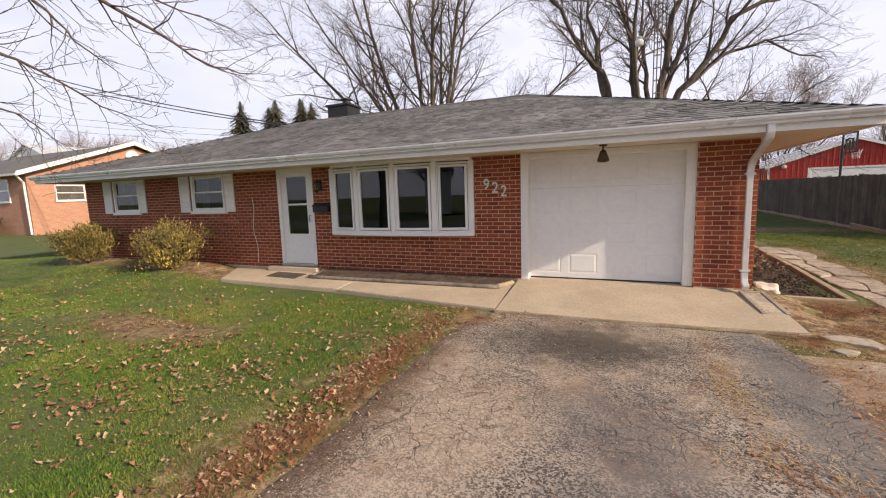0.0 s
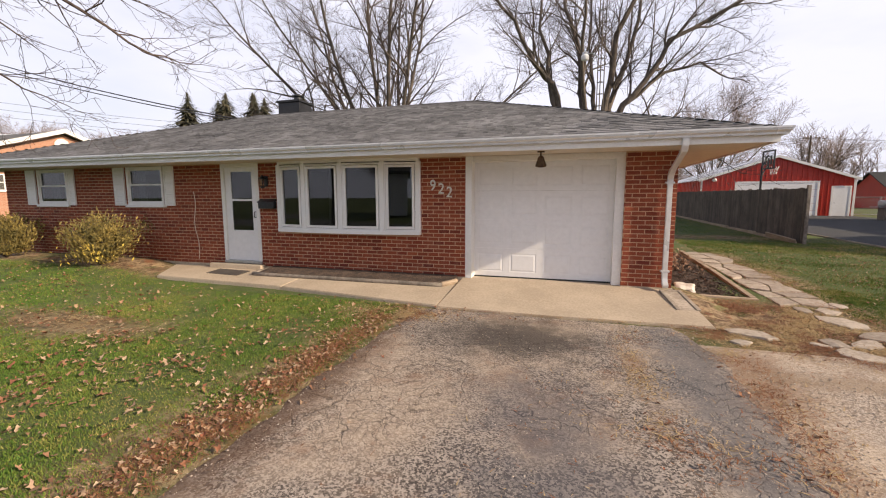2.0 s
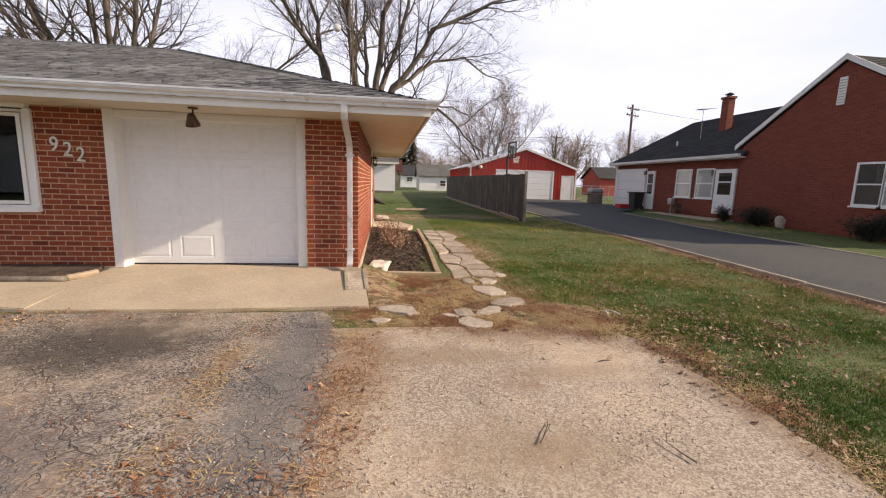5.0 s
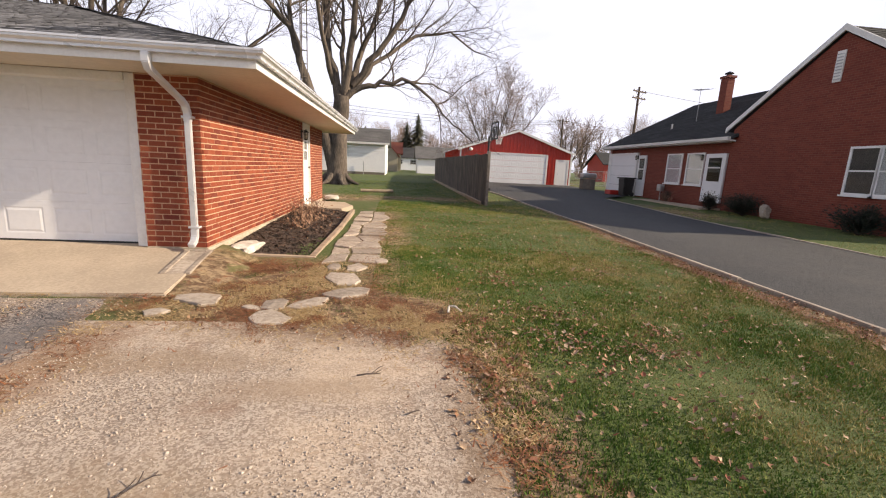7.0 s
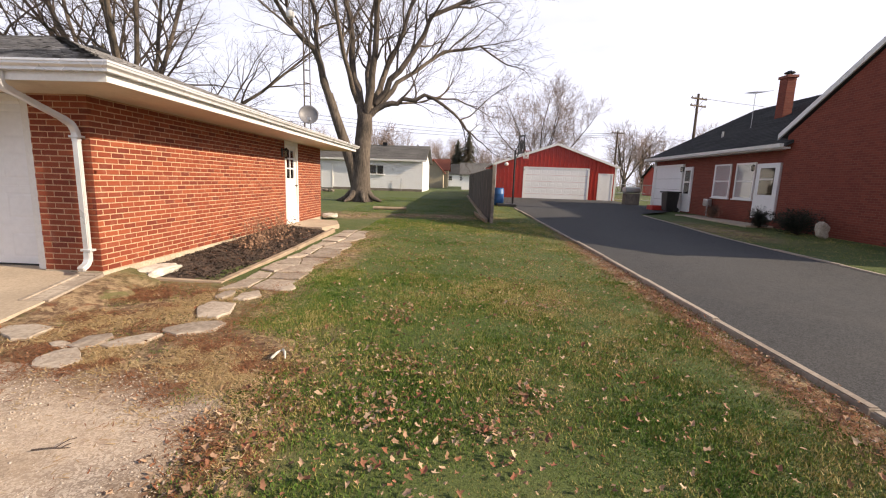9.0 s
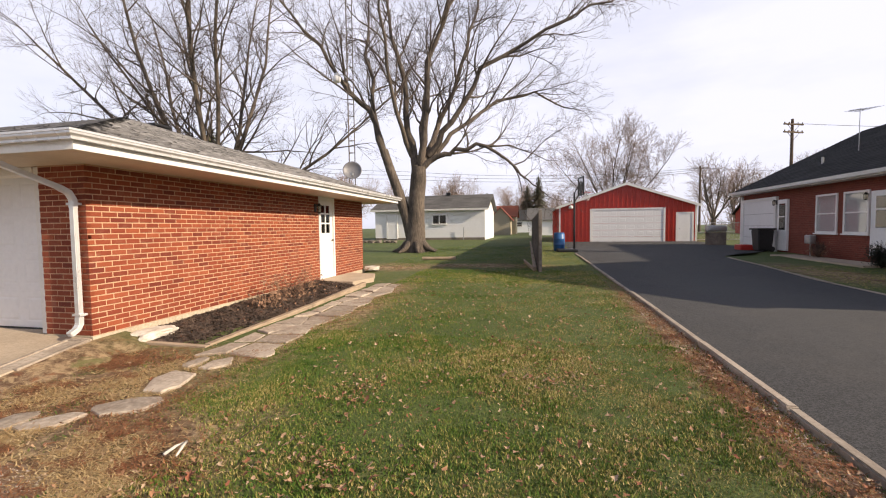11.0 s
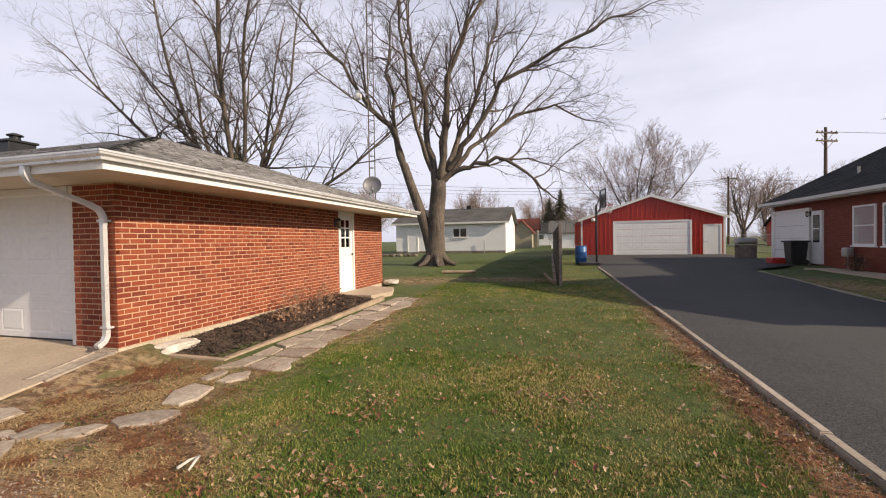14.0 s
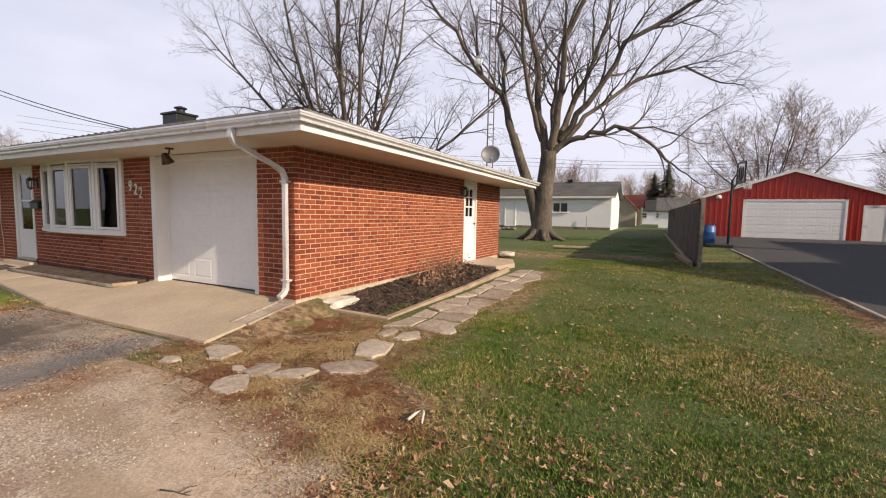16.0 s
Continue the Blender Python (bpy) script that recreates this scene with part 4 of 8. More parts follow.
def overhead_door(name, x0, x1, z0, z1, y, rows, cols, label, material):
    d = thing(name, ((x0 + x1) / 2, y, z0), label, "garage door", "", "structure")
    h = (z1 - z0) / rows
    w = (x1 - x0) / cols
    for r in range(rows):
        a, b = z0 + r * h + 0.001, z0 + (r + 1) * h - 0.001
        bm = bmesh.new()
        panelled_section(bm, x0, x1, a, b, y, [(x0 + k * w + w * 0.1, x0 + (k + 1) * w - w * 0.1, a + h * 0.16, b - h * 0.16) for k in range(cols)])
        part("door_section", bm, material, d)
    return d


GY = FY + 0.235
overhead_door("door_garage", -1.60, 0.80, 0.40, 2.50, GY, 4, 4, "closed white panelled overhead garage door", M_DOORWHITE)
g = thing("trim", (-0.4, FY, 0.4), "white painted wooden trim round the garage door", "trim", "", "structure")
for a in ((-1.72, FY - 0.012, 0.385, -1.60, GY + 0.01, 2.585), (0.80, FY + 0.05, 0.385, 0.94, GY + 0.01, 2.585), (-1.60, FY + 0.03, 2.485, 0.80, GY + 0.05, 2.585)):
    part("jamb", box(*a, 0.004), M_WHITE, g)
part("rubber_seal", box(-1.6, GY - 0.004, 0.375, 0.8, GY + 0.03, 0.405), M_BLACKPL, g, "dark rubber seal")
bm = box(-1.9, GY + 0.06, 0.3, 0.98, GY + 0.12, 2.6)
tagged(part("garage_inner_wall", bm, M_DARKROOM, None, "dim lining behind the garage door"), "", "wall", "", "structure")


# ---- doors and windows of the house ----
def frame_bars(thing_ob, x0, z0, x1, z1, y0, y1, bar, material, name="frame_bar", m=None):
    """Four bars round an opening that looks to -y."""
    for a in ((x0, y0, z0, x0 + bar, y1, z1), (x1 - bar, y0, z0, x1, y1, z1), (x0 + bar, y0, z0, x1 - bar, y1, z0 + bar), (x0 + bar, y0, z1 - bar, x1 - bar, y1, z1)):
        bm = box(*a, 0.003)
        if m:
            turned(bm, m)
        part(name, bm, material, thing_ob)


def pane(thing_ob, x0, z0, x1, z1, y, m=None):
    bm = box(x0, y, z0, x1, y + 0.005, z1)
    if m:
        turned(bm, m)
    ob = part("pane", bm, M_GLASS, thing_ob, "dark reflecting glass")
    ob.visible_shadow = False


def sash_window(name, x0, x1, z0, z1, y, label, shade=None):
    w = thing(name, ((x0 + x1) / 2, y, z0), label, "window", "", "structure")
    frame_bars(w, x0, z0, x1, z1, y - 0.015, y + 0.09, 0.05, M_VINYL, "window_frame")
    mid = (z0 + z1) / 2 + 0.01
    frame_bars(w, x0 + 0.05, mid, x1 - 0.05, z1 - 0.05, y + 0.03, y + 0.06, 0.032, M_VINYL, "sash")
    frame_bars(w, x0 + 0.05, z0 + 0.05, x1 - 0.05, mid + 0.03, y + 0.005, y + 0.03, 0.032, M_VINYL, "sash")
    pane(w, x0 + 0.08, mid + 0.03, x1 - 0.08, z1 - 0.08, y + 0.045)
    pane(w, x0 + 0.08, z0 + 0.08, x1 - 0.08, mid, y + 0.018)
    part("window_sill", box(x0 - 0.05, y - 0.05, z0 - 0.06, x1 + 0.05, y + 0.05, z0, 0.006), M_VINYL, w)
    if shade:
        bm = bmesh.new()
        n = 14
        a, b, c, d = shade
        for i in range(n):
            u0, u1 = a + (b - a) * i / n, a + (b - a) * (i + 1) / n
            k0, k1 = 0.02 * math.sin(i * 2.2), 0.02 * math.sin((i + 1) * 2.2)
            q = [bm.verts.new(p) for p in ((u0, y + 0.2 + k0, c), (u1, y + 0.2 + k1, c), (u1, y + 0.2 + k1, d), (u0, y + 0.2 + k0, d))]
            bm.faces.new(q)
        bmesh.ops.solidify(bm, geom=bm.faces[:], thickness=0.004)
        part("curtain", bm, M_CURTAIN, w, "pale curtain")
    return w


sash_window("window_1", -13.1, -12.02, 1.70, 2.575, FY, "white double-hung bedroom window with pale curtain", (-12.9, -12.55, 1.75, 2.5))
sash_window("window_2", -9.98, -8.86, 1.70, 2.575, FY, "white double-hung bedroom window beside white shutters", (-9.9, -9.6, 1.75, 2.5))


def shutter(x0, x1, z0, z1, y):
    s = thing("shutter", ((x0 + x1) / 2, y, z0), "white louvred window shutter fixed to the brick", "shutter", "window shutters")
    frame_bars(s, x0, z0, x1, z1, y - 0.035, y - 0.002, 0.045, M_WHITE, "stile")
    part("rail", box(x0 + 0.045, y - 0.033, (z0 + z1) / 2 - 0.03, x1 - 0.045, y - 0.003, (z0 + z1) / 2 + 0.03), M_WHITE, s)
    for lo, hi in ((z0 + 0.045, (z0 + z1) / 2 - 0.03), ((z0 + z1) / 2 + 0.03, z1 - 0.045)):
        n = 9
        for i in range(n):
            z = lo + (hi - lo) * (i + 0.5) / n
            bm = box(x0 + 0.045, -0.014, -0.02, x1 - 0.045, 0.014, 0.02)
            bmesh.ops.rotate(bm, verts=bm.verts, cent=(0, 0, 0), matrix=Matrix.Rotation(radians(-30), 3, "X"))
            bmesh.ops.scale(bm, verts=bm.verts, vec=(1, 0.6, 1))
            bmesh.ops.translate(bm, verts=bm.verts, vec=(0, y - 0.018, z))
            part("louvre", bm, M_WHITE, s)


for a, b in ((-13.50, -13.16), (-11.97, -11.72), (-10.38, -10.04), (-8.81, -8.52)):
    shutter(a, b, 1.68, 2.57, FY)

# front storm door
d = thing("door_front", (-6.71, FY, 0.49), "closed white storm door with dark half glass", "door", "", "structure")
for a in ((-7.2, FY - 0.012, 0.44, -7.12, FY + 0.14, 2.585), (-6.30, FY - 0.012, 0.44, -6.22, FY + 0.14, 2.585), (-7.12, FY - 0.012, 2.50, -6.30, FY + 0.14, 2.585)):
    part("door_frame", box(*a, 0.004), M_WHITE, d)
bm = bmesh.new()
for a, b, c2, e2 in wall_boxes(-7.12, -6.30, 0.50, 2.50, [(-6.97, -6.43, 1.16, 1.79), (-6.97, -6.43, 1.83, 2.41)]):
    box(a, FY + 0.03, c2, b, FY + 0.065, e2, 0, bm)
leaf = part("door_leaf", bm, M_DOORWHITE, d)
pane(leaf, -6.97, 1.16, -6.43, 1.79, FY + 0.045)
pane(leaf, -6.97, 1.83, -6.43, 2.41, FY + 0.045)
part("handle", tube_bm([(-6.35, FY + 0.03, 1.44), (-6.35, FY - 0.02, 1.44), (-6.35, FY - 0.02, 1.56), (-6.35, FY + 0.03, 1.56)], 0.009, 8), M_BLACK, leaf, "dark pull handle")
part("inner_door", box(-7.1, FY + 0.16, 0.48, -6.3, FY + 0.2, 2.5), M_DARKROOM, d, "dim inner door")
part("threshold", box(-7.2, FY - 0.03, 0.44, -6.22, FY + 0.16, 0.495, 0.006), M_STEEL, d)

# bow window of four casements
BOW = [(-5.70, FY - 0.02), (-5.02, FY - 0.15), (-4.16, FY - 0.20), (-3.30, FY - 0.15), (-2.62, FY - 0.02)]
bay = thing("window_bow", (-4.16, FY, 1.18), "white four-light bow window with dark reflecting panes", "window", "", "structure")
bz0, bz1 = 1.19, 2.53
for (xa, ya), (xb, yb) in zip(BOW, BOW[1:]):
    w = math.hypot(xb - xa, yb - ya)
    m = Matrix.Translation((xa, ya, 0)) @ Matrix.Rotation(math.atan2(yb - ya, xb - xa), 4, "Z")
    frame_bars(bay, 0.03, bz0 + 0.03, w - 0.03, bz1 - 0.02, -0.01, 0.07, 0.035, M_VINYL, "window_frame", m)
    frame_bars(bay, 0.075, bz0 + 0.075, w - 0.075, bz1 - 0.065, -0.022, 0.045, 0.046, M_VINYL, "casement", m)
    pane(bay, 0.118, bz0 + 0.118, w - 0.118, bz1 - 0.108, 0.01, m)
for x, y in BOW:
    part("mullion", box(x - 0.045, y - 0.025, bz0 + 0.02, x + 0.045, y + 0.09, bz1, 0.008), M_VINYL, bay)
top = BOW + [(-2.58, FY + 0.12), (-5.74, FY + 0.12)]
part("head_board", prism([(x, y - (0.03 if y < FY else 0)) for x, y in top], bz1, 2.585), M_VINYL, bay)
part("sill_board", prism([(x + (0.03 if x > -3 else -0.03 if x < -5 else 0), y - (0.05 if y < FY else 0)) for x, y in top], bz0 - 0.03, bz0 + 0.035), M_VINYL, bay)
part("seat_board", prism([(x, y + 0.02) for x, y in BOW] + [(-2.62, FY + 0.35), (-5.7, FY + 0.35)], bz0 - 0.02, bz0 + 0.02), M_VINYL, bay)
part("under_board", prism([(x * 0.985 - 0.062, y + 0.07) for x, y in BOW] + [(-2.66, FY + 0.1), (-5.66, FY + 0.1)], bz0 - 0.055, bz0 - 0.03), M_MORTAR, bay)
for x in (-4.72, -3.75, -2.9):
    bm = bmesh.new()
    n = 10
    for i in range(n):
        u0, u1 = x + 0.22 * i / n - 0.1, x + 0.22 * (i + 1) / n - 0.1
        q = [bm.verts.new((u, FY + 0.45 + 0.02 * math.sin(j * 2.1), z)) for u, j, z in ((u0, i, 0.5), (u1, i + 1, 0.5), (u1, i + 1, 2.5), (u0, i, 2.5))]
        bm.faces.new(q)
    bmesh.ops.solidify(bm, geom=bm.faces[:], thickness=0.004)
    tagged(part("curtain", bm, M_CURTAIN, None, "pale drawn-back curtain inside the bow window", origin=(x, FY + 0.45, 0.5)), "", "curtain", "bow window curtains") if x < -4.6 else bm.free()

# side door
d = thing("door_side", (SX, 13.84, 0.44), "closed white side door with small panes", "door", "", "structure")
for a in ((SX - 0.14, 13.40, 0.40, SX + 0.012, 13.47, 2.585), (SX - 0.14, 14.21, 0.40, SX + 0.012, 14.28, 2.585), (SX - 0.14, 13.47, 2.47, SX + 0.012, 14.21, 2.585)):
    part("door_frame", box(*a, 0.004), M_WHITE, d)
bm = bmesh.new()
gl = [(13.60, 13.82, 1.62, 1.86), (13.86, 14.08, 1.62, 1.86), (13.60, 13.82, 1.90, 2.12), (13.86, 14.08, 1.90, 2.12), (13.60, 13.82, 2.16, 2.36), (13.86, 14.08, 2.16, 2.36)]
for a, b, c2, e2 in wall_boxes(13.47, 14.21, 0.46, 2.47, gl):
    box(SX - 0.075, a, c2, SX - 0.035, b, e2, 0, bm)
leaf = part("door_leaf", bm, M_DOORWHITE, d)
for a, b, c2, e2 in gl:
    part("pane", box(SX - 0.058, a, c2, SX - 0.053, b, e2), M_GLASS, leaf, "dark small pane").visible_shadow = False
for za, zb in ((0.60, 0.98), (1.04, 1.5)):
    part("door_panel", box(SX - 0.036, 13.58, za, SX - 0.027, 14.10, zb, 0.006), M_DOORWHITE, leaf)
part("knob", turned(lathe([(0.012, 0), (0.012, 0.03), (0.028, 0.04), (0.03, 0.055), (0.018, 0.07)], (0, 0, 0), 14), Matrix.Translation((SX - 0.036, 14.14, 1.42)) @ Matrix.Rotation(radians(90), 4, "Y")), M_BRONZE, leaf, "dark door knob", smooth=True)
part("threshold", box(SX - 0.14, 13.47, 0.40, SX + 0.02, 14.21, 0.46, 0.006), M_WHITE, d)
part("back_board", box(SX - 0.19, 13.42, 0.42, SX - 0.15, 14.26, 2.55), M_DARKROOM, d, "dim board behind the door")


# ---- things on the house ----
def wall_lantern(loc, facing, label):
    """A small coach lantern on a wall; facing is the angle of the wall's outward way."""
    l = thing("wall_lantern", loc, label, "lantern")
    m = Matrix.Translation(loc) @ Matrix.Rotation(radians(facing), 4, "Z")
    part("back_plate", turned(box(-0.012, -0.045, -0.11, 0.012, 0.045, 0.11, 0.008), m), M_BLACK, l)
    part("arm", turned(tube_bm([(0.0, 0, 0.04), (0.05, 0, 0.09), (0.1, 0, 0.09)], 0.009, 8), m), M_BLACK, l)
    part("cap", turned(lathe([(0.012, 0.12), (0.02, 0.10), (0.072, 0.055), (0.075, 0.045)][::-1], (0.11, 0, 0), 8), m), M_BLACK, l)
    part("glass", turned(lathe([(0.048, -0.11), (0.062, 0.04)], (0.11, 0, 0), 8), m), M_CLEAR, l, "clear lantern glass")
    part("base_ring", turned(lathe([(0.02, -0.15), (0.05, -0.125), (0.052, -0.11)], (0.11, 0, 0), 8), m), M_BLACK, l)
    for k in range(4):
        a = math.pi / 4 + k * math.pi / 2
        part("bar", turned(tube_bm([(0.11 + 0.05 * math.cos(a), 0.05 * math.sin(a), -0.11), (0.11 + 0.064 * math.cos(a), 0.064 * math.sin(a), 0.045)], 0.005, 6), m), M_BLACK, l)


wall_lantern((SX + 0.012, 13.22, 2.27), 0, "black metal coach lantern beside the white side door")
wall_lantern((-6.02, FY - 0.012, 2.2), -90, "small dark metal lantern beside the front door")

fl = thing("eave_floodlight", (-0.37, 7.06, 2.585), "bronze floodlight hanging from the soffit above the garage", "floodlight")
part("mount_plate", lathe([(0.055, -0.022), (0.06, -0.012), (0.06, 0.0)], (-0.37, 7.06, 2.585), 18), M_BRONZE, fl, smooth=False)
part("stem", tube_bm([(-0.37, 7.06, 2.57), (-0.37, 7.05, 2.50), (-0.365, 7.03, 2.47)], 0.012, 10), M_BRONZE, fl)
bell = lathe([(0.02, 0.12), (0.045, 0.10), (0.06, 0.05), (0.085, -0.02), (0.088, -0.04), (0.078, -0.04), (0.05, 0.04)], (0, 0, 0), 20)
part("shade", turned(bell, Matrix.Translation((-0.365, 7.02, 2.39)) @ Matrix.Rotation(radians(22), 4, "X")), M_BRONZE, fl, "dented bronze bell shade", smooth=True)
part("bulb", turned(lathe([(0.02, 0.05), (0.045, 0.0), (0.055, -0.03), (0.03, -0.055)], (0, 0, 0), 14), Matrix.Translation((-0.365, 7.02, 2.39)) @ Matrix.Rotation(radians(22), 4, "X")), M_CLEAR, fl, "clear reflector bulb", smooth=True)

mb = thing("mailbox", (-5.98, FY - 0.012, 1.62), "black metal wall mailbox beside the front door", "mailbox")
part("body", box(-6.18, FY - 0.10, 1.63, -5.79, FY - 0.001, 1.78, 0.012), M_BLACK, mb)
lid = extrude_along([(0.0, 0.0), (0.115, -0.045), (0.115, -0.033), (0.0, 0.035)], (-6.19, FY - 0.001, 1.80), (-5.78, FY - 0.001, 1.80))
part("lid", lid, M_BLACK, mb)

# the street number
for ch, x, z, tilt in (("9", -2.40, 1.99, -2), ("2", -2.24, 1.93, -3), ("2", -2.085, 1.865, -3)):
    cu = bpy.data.curves.new("numeral", "FONT")
    cu.body = ch
    cu.size = 0.275
    cu.extrude = 0.008
    cu.bevel_depth = 0.0025
    tmp = bpy.data.objects.new("numeral_curve", cu)
    scene.collection.objects.link(tmp)
    me = bpy.data.meshes.new_from_object(tmp)
    bpy.data.objects.remove(tmp)
    ob = new("house_number", me)
    me.materials.clear()
    me.materials.append(M_NUMBER)
    ob.matrix_basis = pose(x, FY - 0.014, z, 90, 0, 0) @ pose(0, 0, 0, 0, 0, tilt) @ Matrix.Diagonal((0.86, 1, 1, 1))
    tagged(ob, "pale metal house numeral " + ch + " on the brick front", "house number", "house numerals")

# downspout of the front corner
ds = thing("downspout", (1.58, FY - 0.06, 0.47), "white aluminium downspout strapped to the brick corner", "downspout")


def spout(points, w, t, bm=None):
    """A rectangular pipe along a line in one upright plane x = constant."""
    bm = bm or bmesh.new()
    pts = [Vector(p) for p in points]
    rings = []
    for i, p in enumerate(pts):
        dd = (pts[min(i + 1, len(pts) - 1)] - pts[max(i - 1, 0)]).normalized()
        n = dd.cross(Vector((1, 0, 0))).normalized()
        rings.append([bm.verts.new(p + Vector((sx * w / 2, 0, 0)) + n * sy * t / 2) for sx, sy in ((-1, -1), (1, -1), (1, 1), (-1, 1))])
    for r, q in zip(rings, rings[1:]):
        for k in range(4):
            bm.faces.new((r[k], r[(k + 1) % 4], q[(k + 1) % 4], q[k]))
    bm.faces.new(rings[0][::-1])
    bm.faces.new(rings[-1])
    bmesh.ops.bevel(bm, geom=[e for e in bm.edges if (e.verts[0].co - e.verts[1].co).length > 0.02], offset=0.008, segments=2, affect="EDGES")
    return bm


part("upper_elbow", spout([(1.58, 6.64, 2.66), (1.58, 6.645, 2.56), (1.58, 6.68, 2.50), (1.58, 6.78, 2.46)], 0.085, 0.062), M_GUTTER, ds)
part("offset_pipe", spout([(1.58, 6.76, 2.468), (1.58, 7.33, 2.27)], 0.078, 0.056), M_GUTTER, ds)
part("lower_elbow", spout([(1.58, 7.30, 2.28), (1.58, 7.42, 2.22), (1.58, 7.47, 2.13), (1.58, 7.47, 2.02)], 0.085, 0.062), M_GUTTER, ds)
part("pipe", spout([(1.58, 7.47, 2.05), (1.58, 7.47, 0.62)], 0.078, 0.056), M_GUTTER, ds)
part("foot_elbow", spout([(1.58, 7.47, 0.66), (1.58, 7.465, 0.56), (1.58, 7.43, 0.50), (1.58, 7.34, 0.45)], 0.086, 0.062), M_GUTTER, ds)
for z in (2.08, 0.68):
    part("strap", box(1.515, FY - 0.098, z - 0.014, 1.645, FY - 0.004, z + 0.014, 0.003), M_GUTTER, ds)

sb = thing("splash_block", (1.68, 6.95, 0.28), "stained weathered concrete splash block below the downspout", "splash block")
m = Matrix.Translation((1.70, 6.98, 0.335)) @ Matrix.Rotation(radians(6), 4, "Z") @ Matrix.Rotation(radians(7), 4, "X")
part("trough", turned(box(-0.14, -0.42, -0.07, 0.14, 0.42, 0.002, 0.006), m), M_STONE, sb)
for a in ((-0.16, -0.42, -0.09, -0.10, 0.42, 0.014), (0.10, -0.42, -0.09, 0.16, 0.42, 0.014), (-0.10, 0.36, -0.09, 0.10, 0.42, 0.018)):
    part("side_lip", turned(box(*a, 0.01), m), M_STONE, sb)

# step, mat, hose bib cord at the front door
tagged(part("door_step", box(-7.5, 7.36, 0.22, -6.14, FY - 0.025, 0.435, 0.015), M_CONC, None, "pale concrete step below the front door", origin=(-6.77, 7.3, 0.22)), "", "step")
tagged(part("doormat", turned(box(-0.42, -0.18, 0, 0.42, 0.18, 0.014, 0.005), Matrix.Translation((-6.72, 7.08, 0.308)) @ Matrix.Rotation(radians(-4), 4, "Z") @ Matrix.Rotation(radians(5), 4, "X")), M_MAT, None, "dark worn rectangular doormat on the concrete walk", origin=(-6.72, 7.08, 0.29)), "", "doormat")
pts = [(-7.98 + 0.035 * math.sin(i * 0.7) + 0.05 * (i / 14) ** 2, FY - 0.012, 2.0 - i * 0.108) for i in range(15)]
tagged(part("cable", tube_bm(pts, 0.007, 6), M_SOFFIT, None, "thin tan cable running down the brick wall", origin=pts[-1]), "", "cable")

# front planting bed
fb = thing("planter_bed", (-4.0, 7.2, 0.26), "low timber edged bed of dark mulch under the window", "planter")
bm = prism([(-5.95, 7.06), (-1.98, 7.05), (-1.86, 7.3), (-1.86, FY - 0.025), (-5.9, FY - 0.025)], 0.24, 0.35)
for vert in bm.verts:
    if vert.co.z > 0.3 and vert.co.y > 7.25:
        vert.co.z = 0.425 if vert.co.y > 7.4 else 0.39
part("mulch", bm, M_MULCH, fb, "dark mulch")
def log(p, q, r, seed):
    p, q = Vector(p), Vector(q)
    rng = random.Random(seed)
    n = 12
    pts = [p.lerp(q, i / n) + Vector((rng.uniform(-1, 1), rng.uniform(-1, 1), rng.uniform(-1, 1))) * r * 0.08 for i in range(n + 1)]
    return tube_bm(pts, [r * rng.uniform(0.93, 1.05) for _ in pts], 10)
part("timber_edge", log((-6.0, 6.98, 0.33), (-2.0, 7.0, 0.335), 0.038, 1), M_GREYWOOD, fb, "grey weathered timber edge", smooth=True)
part("timber_edge", log((-2.02, 7.0, 0.34), (-1.83, 7.3, 0.36), 0.045, 2), M_TIMBER, fb, smooth=True)
part("timber_edge", log((-6.0, 6.98, 0.335), (-5.95, 7.5, 0.36), 0.045, 3), M_GREYWOOD, fb, smooth=True)

# side planting bed
pb = thing("side_bed", (2.4, 10.4, 0.2), "timber edged side bed of dark mulch along the brick wall", "planter")
bm = bmesh.new()
nx, ny = 10, 46
grid = []
for j in range(ny + 1):
    for i in range(nx + 1):
        x, y = SX + 0.03 + (2.96 - SX - 0.03) * i / nx, 7.95 + (13.05 - 7.95) * j / ny
        grid.append(bm.verts.new((x, y, 0.175 + 0.028 * (y - 8) + 0.12 * (1 - i / nx) + 0.03 * noise.noise(Vector((x * 4, y * 4, 1))) + 0.02 * noise.noise(Vector((x * 13, y * 13, 4))))))
for j in range(ny):
    for i in range(nx):
        a = j * (nx + 1) + i
        bm.faces.new((grid[a], grid[a + 1], grid[a + nx + 2], grid[a + nx + 1]))
part("mulch", bm, M_MULCH, pb, "dark bark mulch")
def plank(p, q, w, h, z):
    p, q = Vector(p), Vector(q)
    L = (q - p).length
    b = box(-w / 2, 0, -0.16, w / 2, L, 0, 0.008)
    d3 = (q - p)
    m = Matrix.Translation((p.x, p.y, p.z)) @ Matrix.Rotation(math.atan2(-d3.x, d3.y), 4, "Z") @ Matrix.Rotation(math.asin((q.z - p.z) / L), 4, "X")
    return turned(b, m)
part("timber_edge", plank((1.76, 7.90, 0.255), (3.05, 7.93, 0.225), 0.09, 0.1, 0), M_TIMBER, pb)
part("timber_edge", plank((3.0, 7.98, 0.235), (3.06, 10.5, 0.31), 0.09, 0.1, 0), M_TIMBER, pb)
part("timber_edge", plank((3.06, 10.51, 0.305), (3.04, 13.15, 0.39), 0.09, 0.1, 0), M_TIMBER, pb)


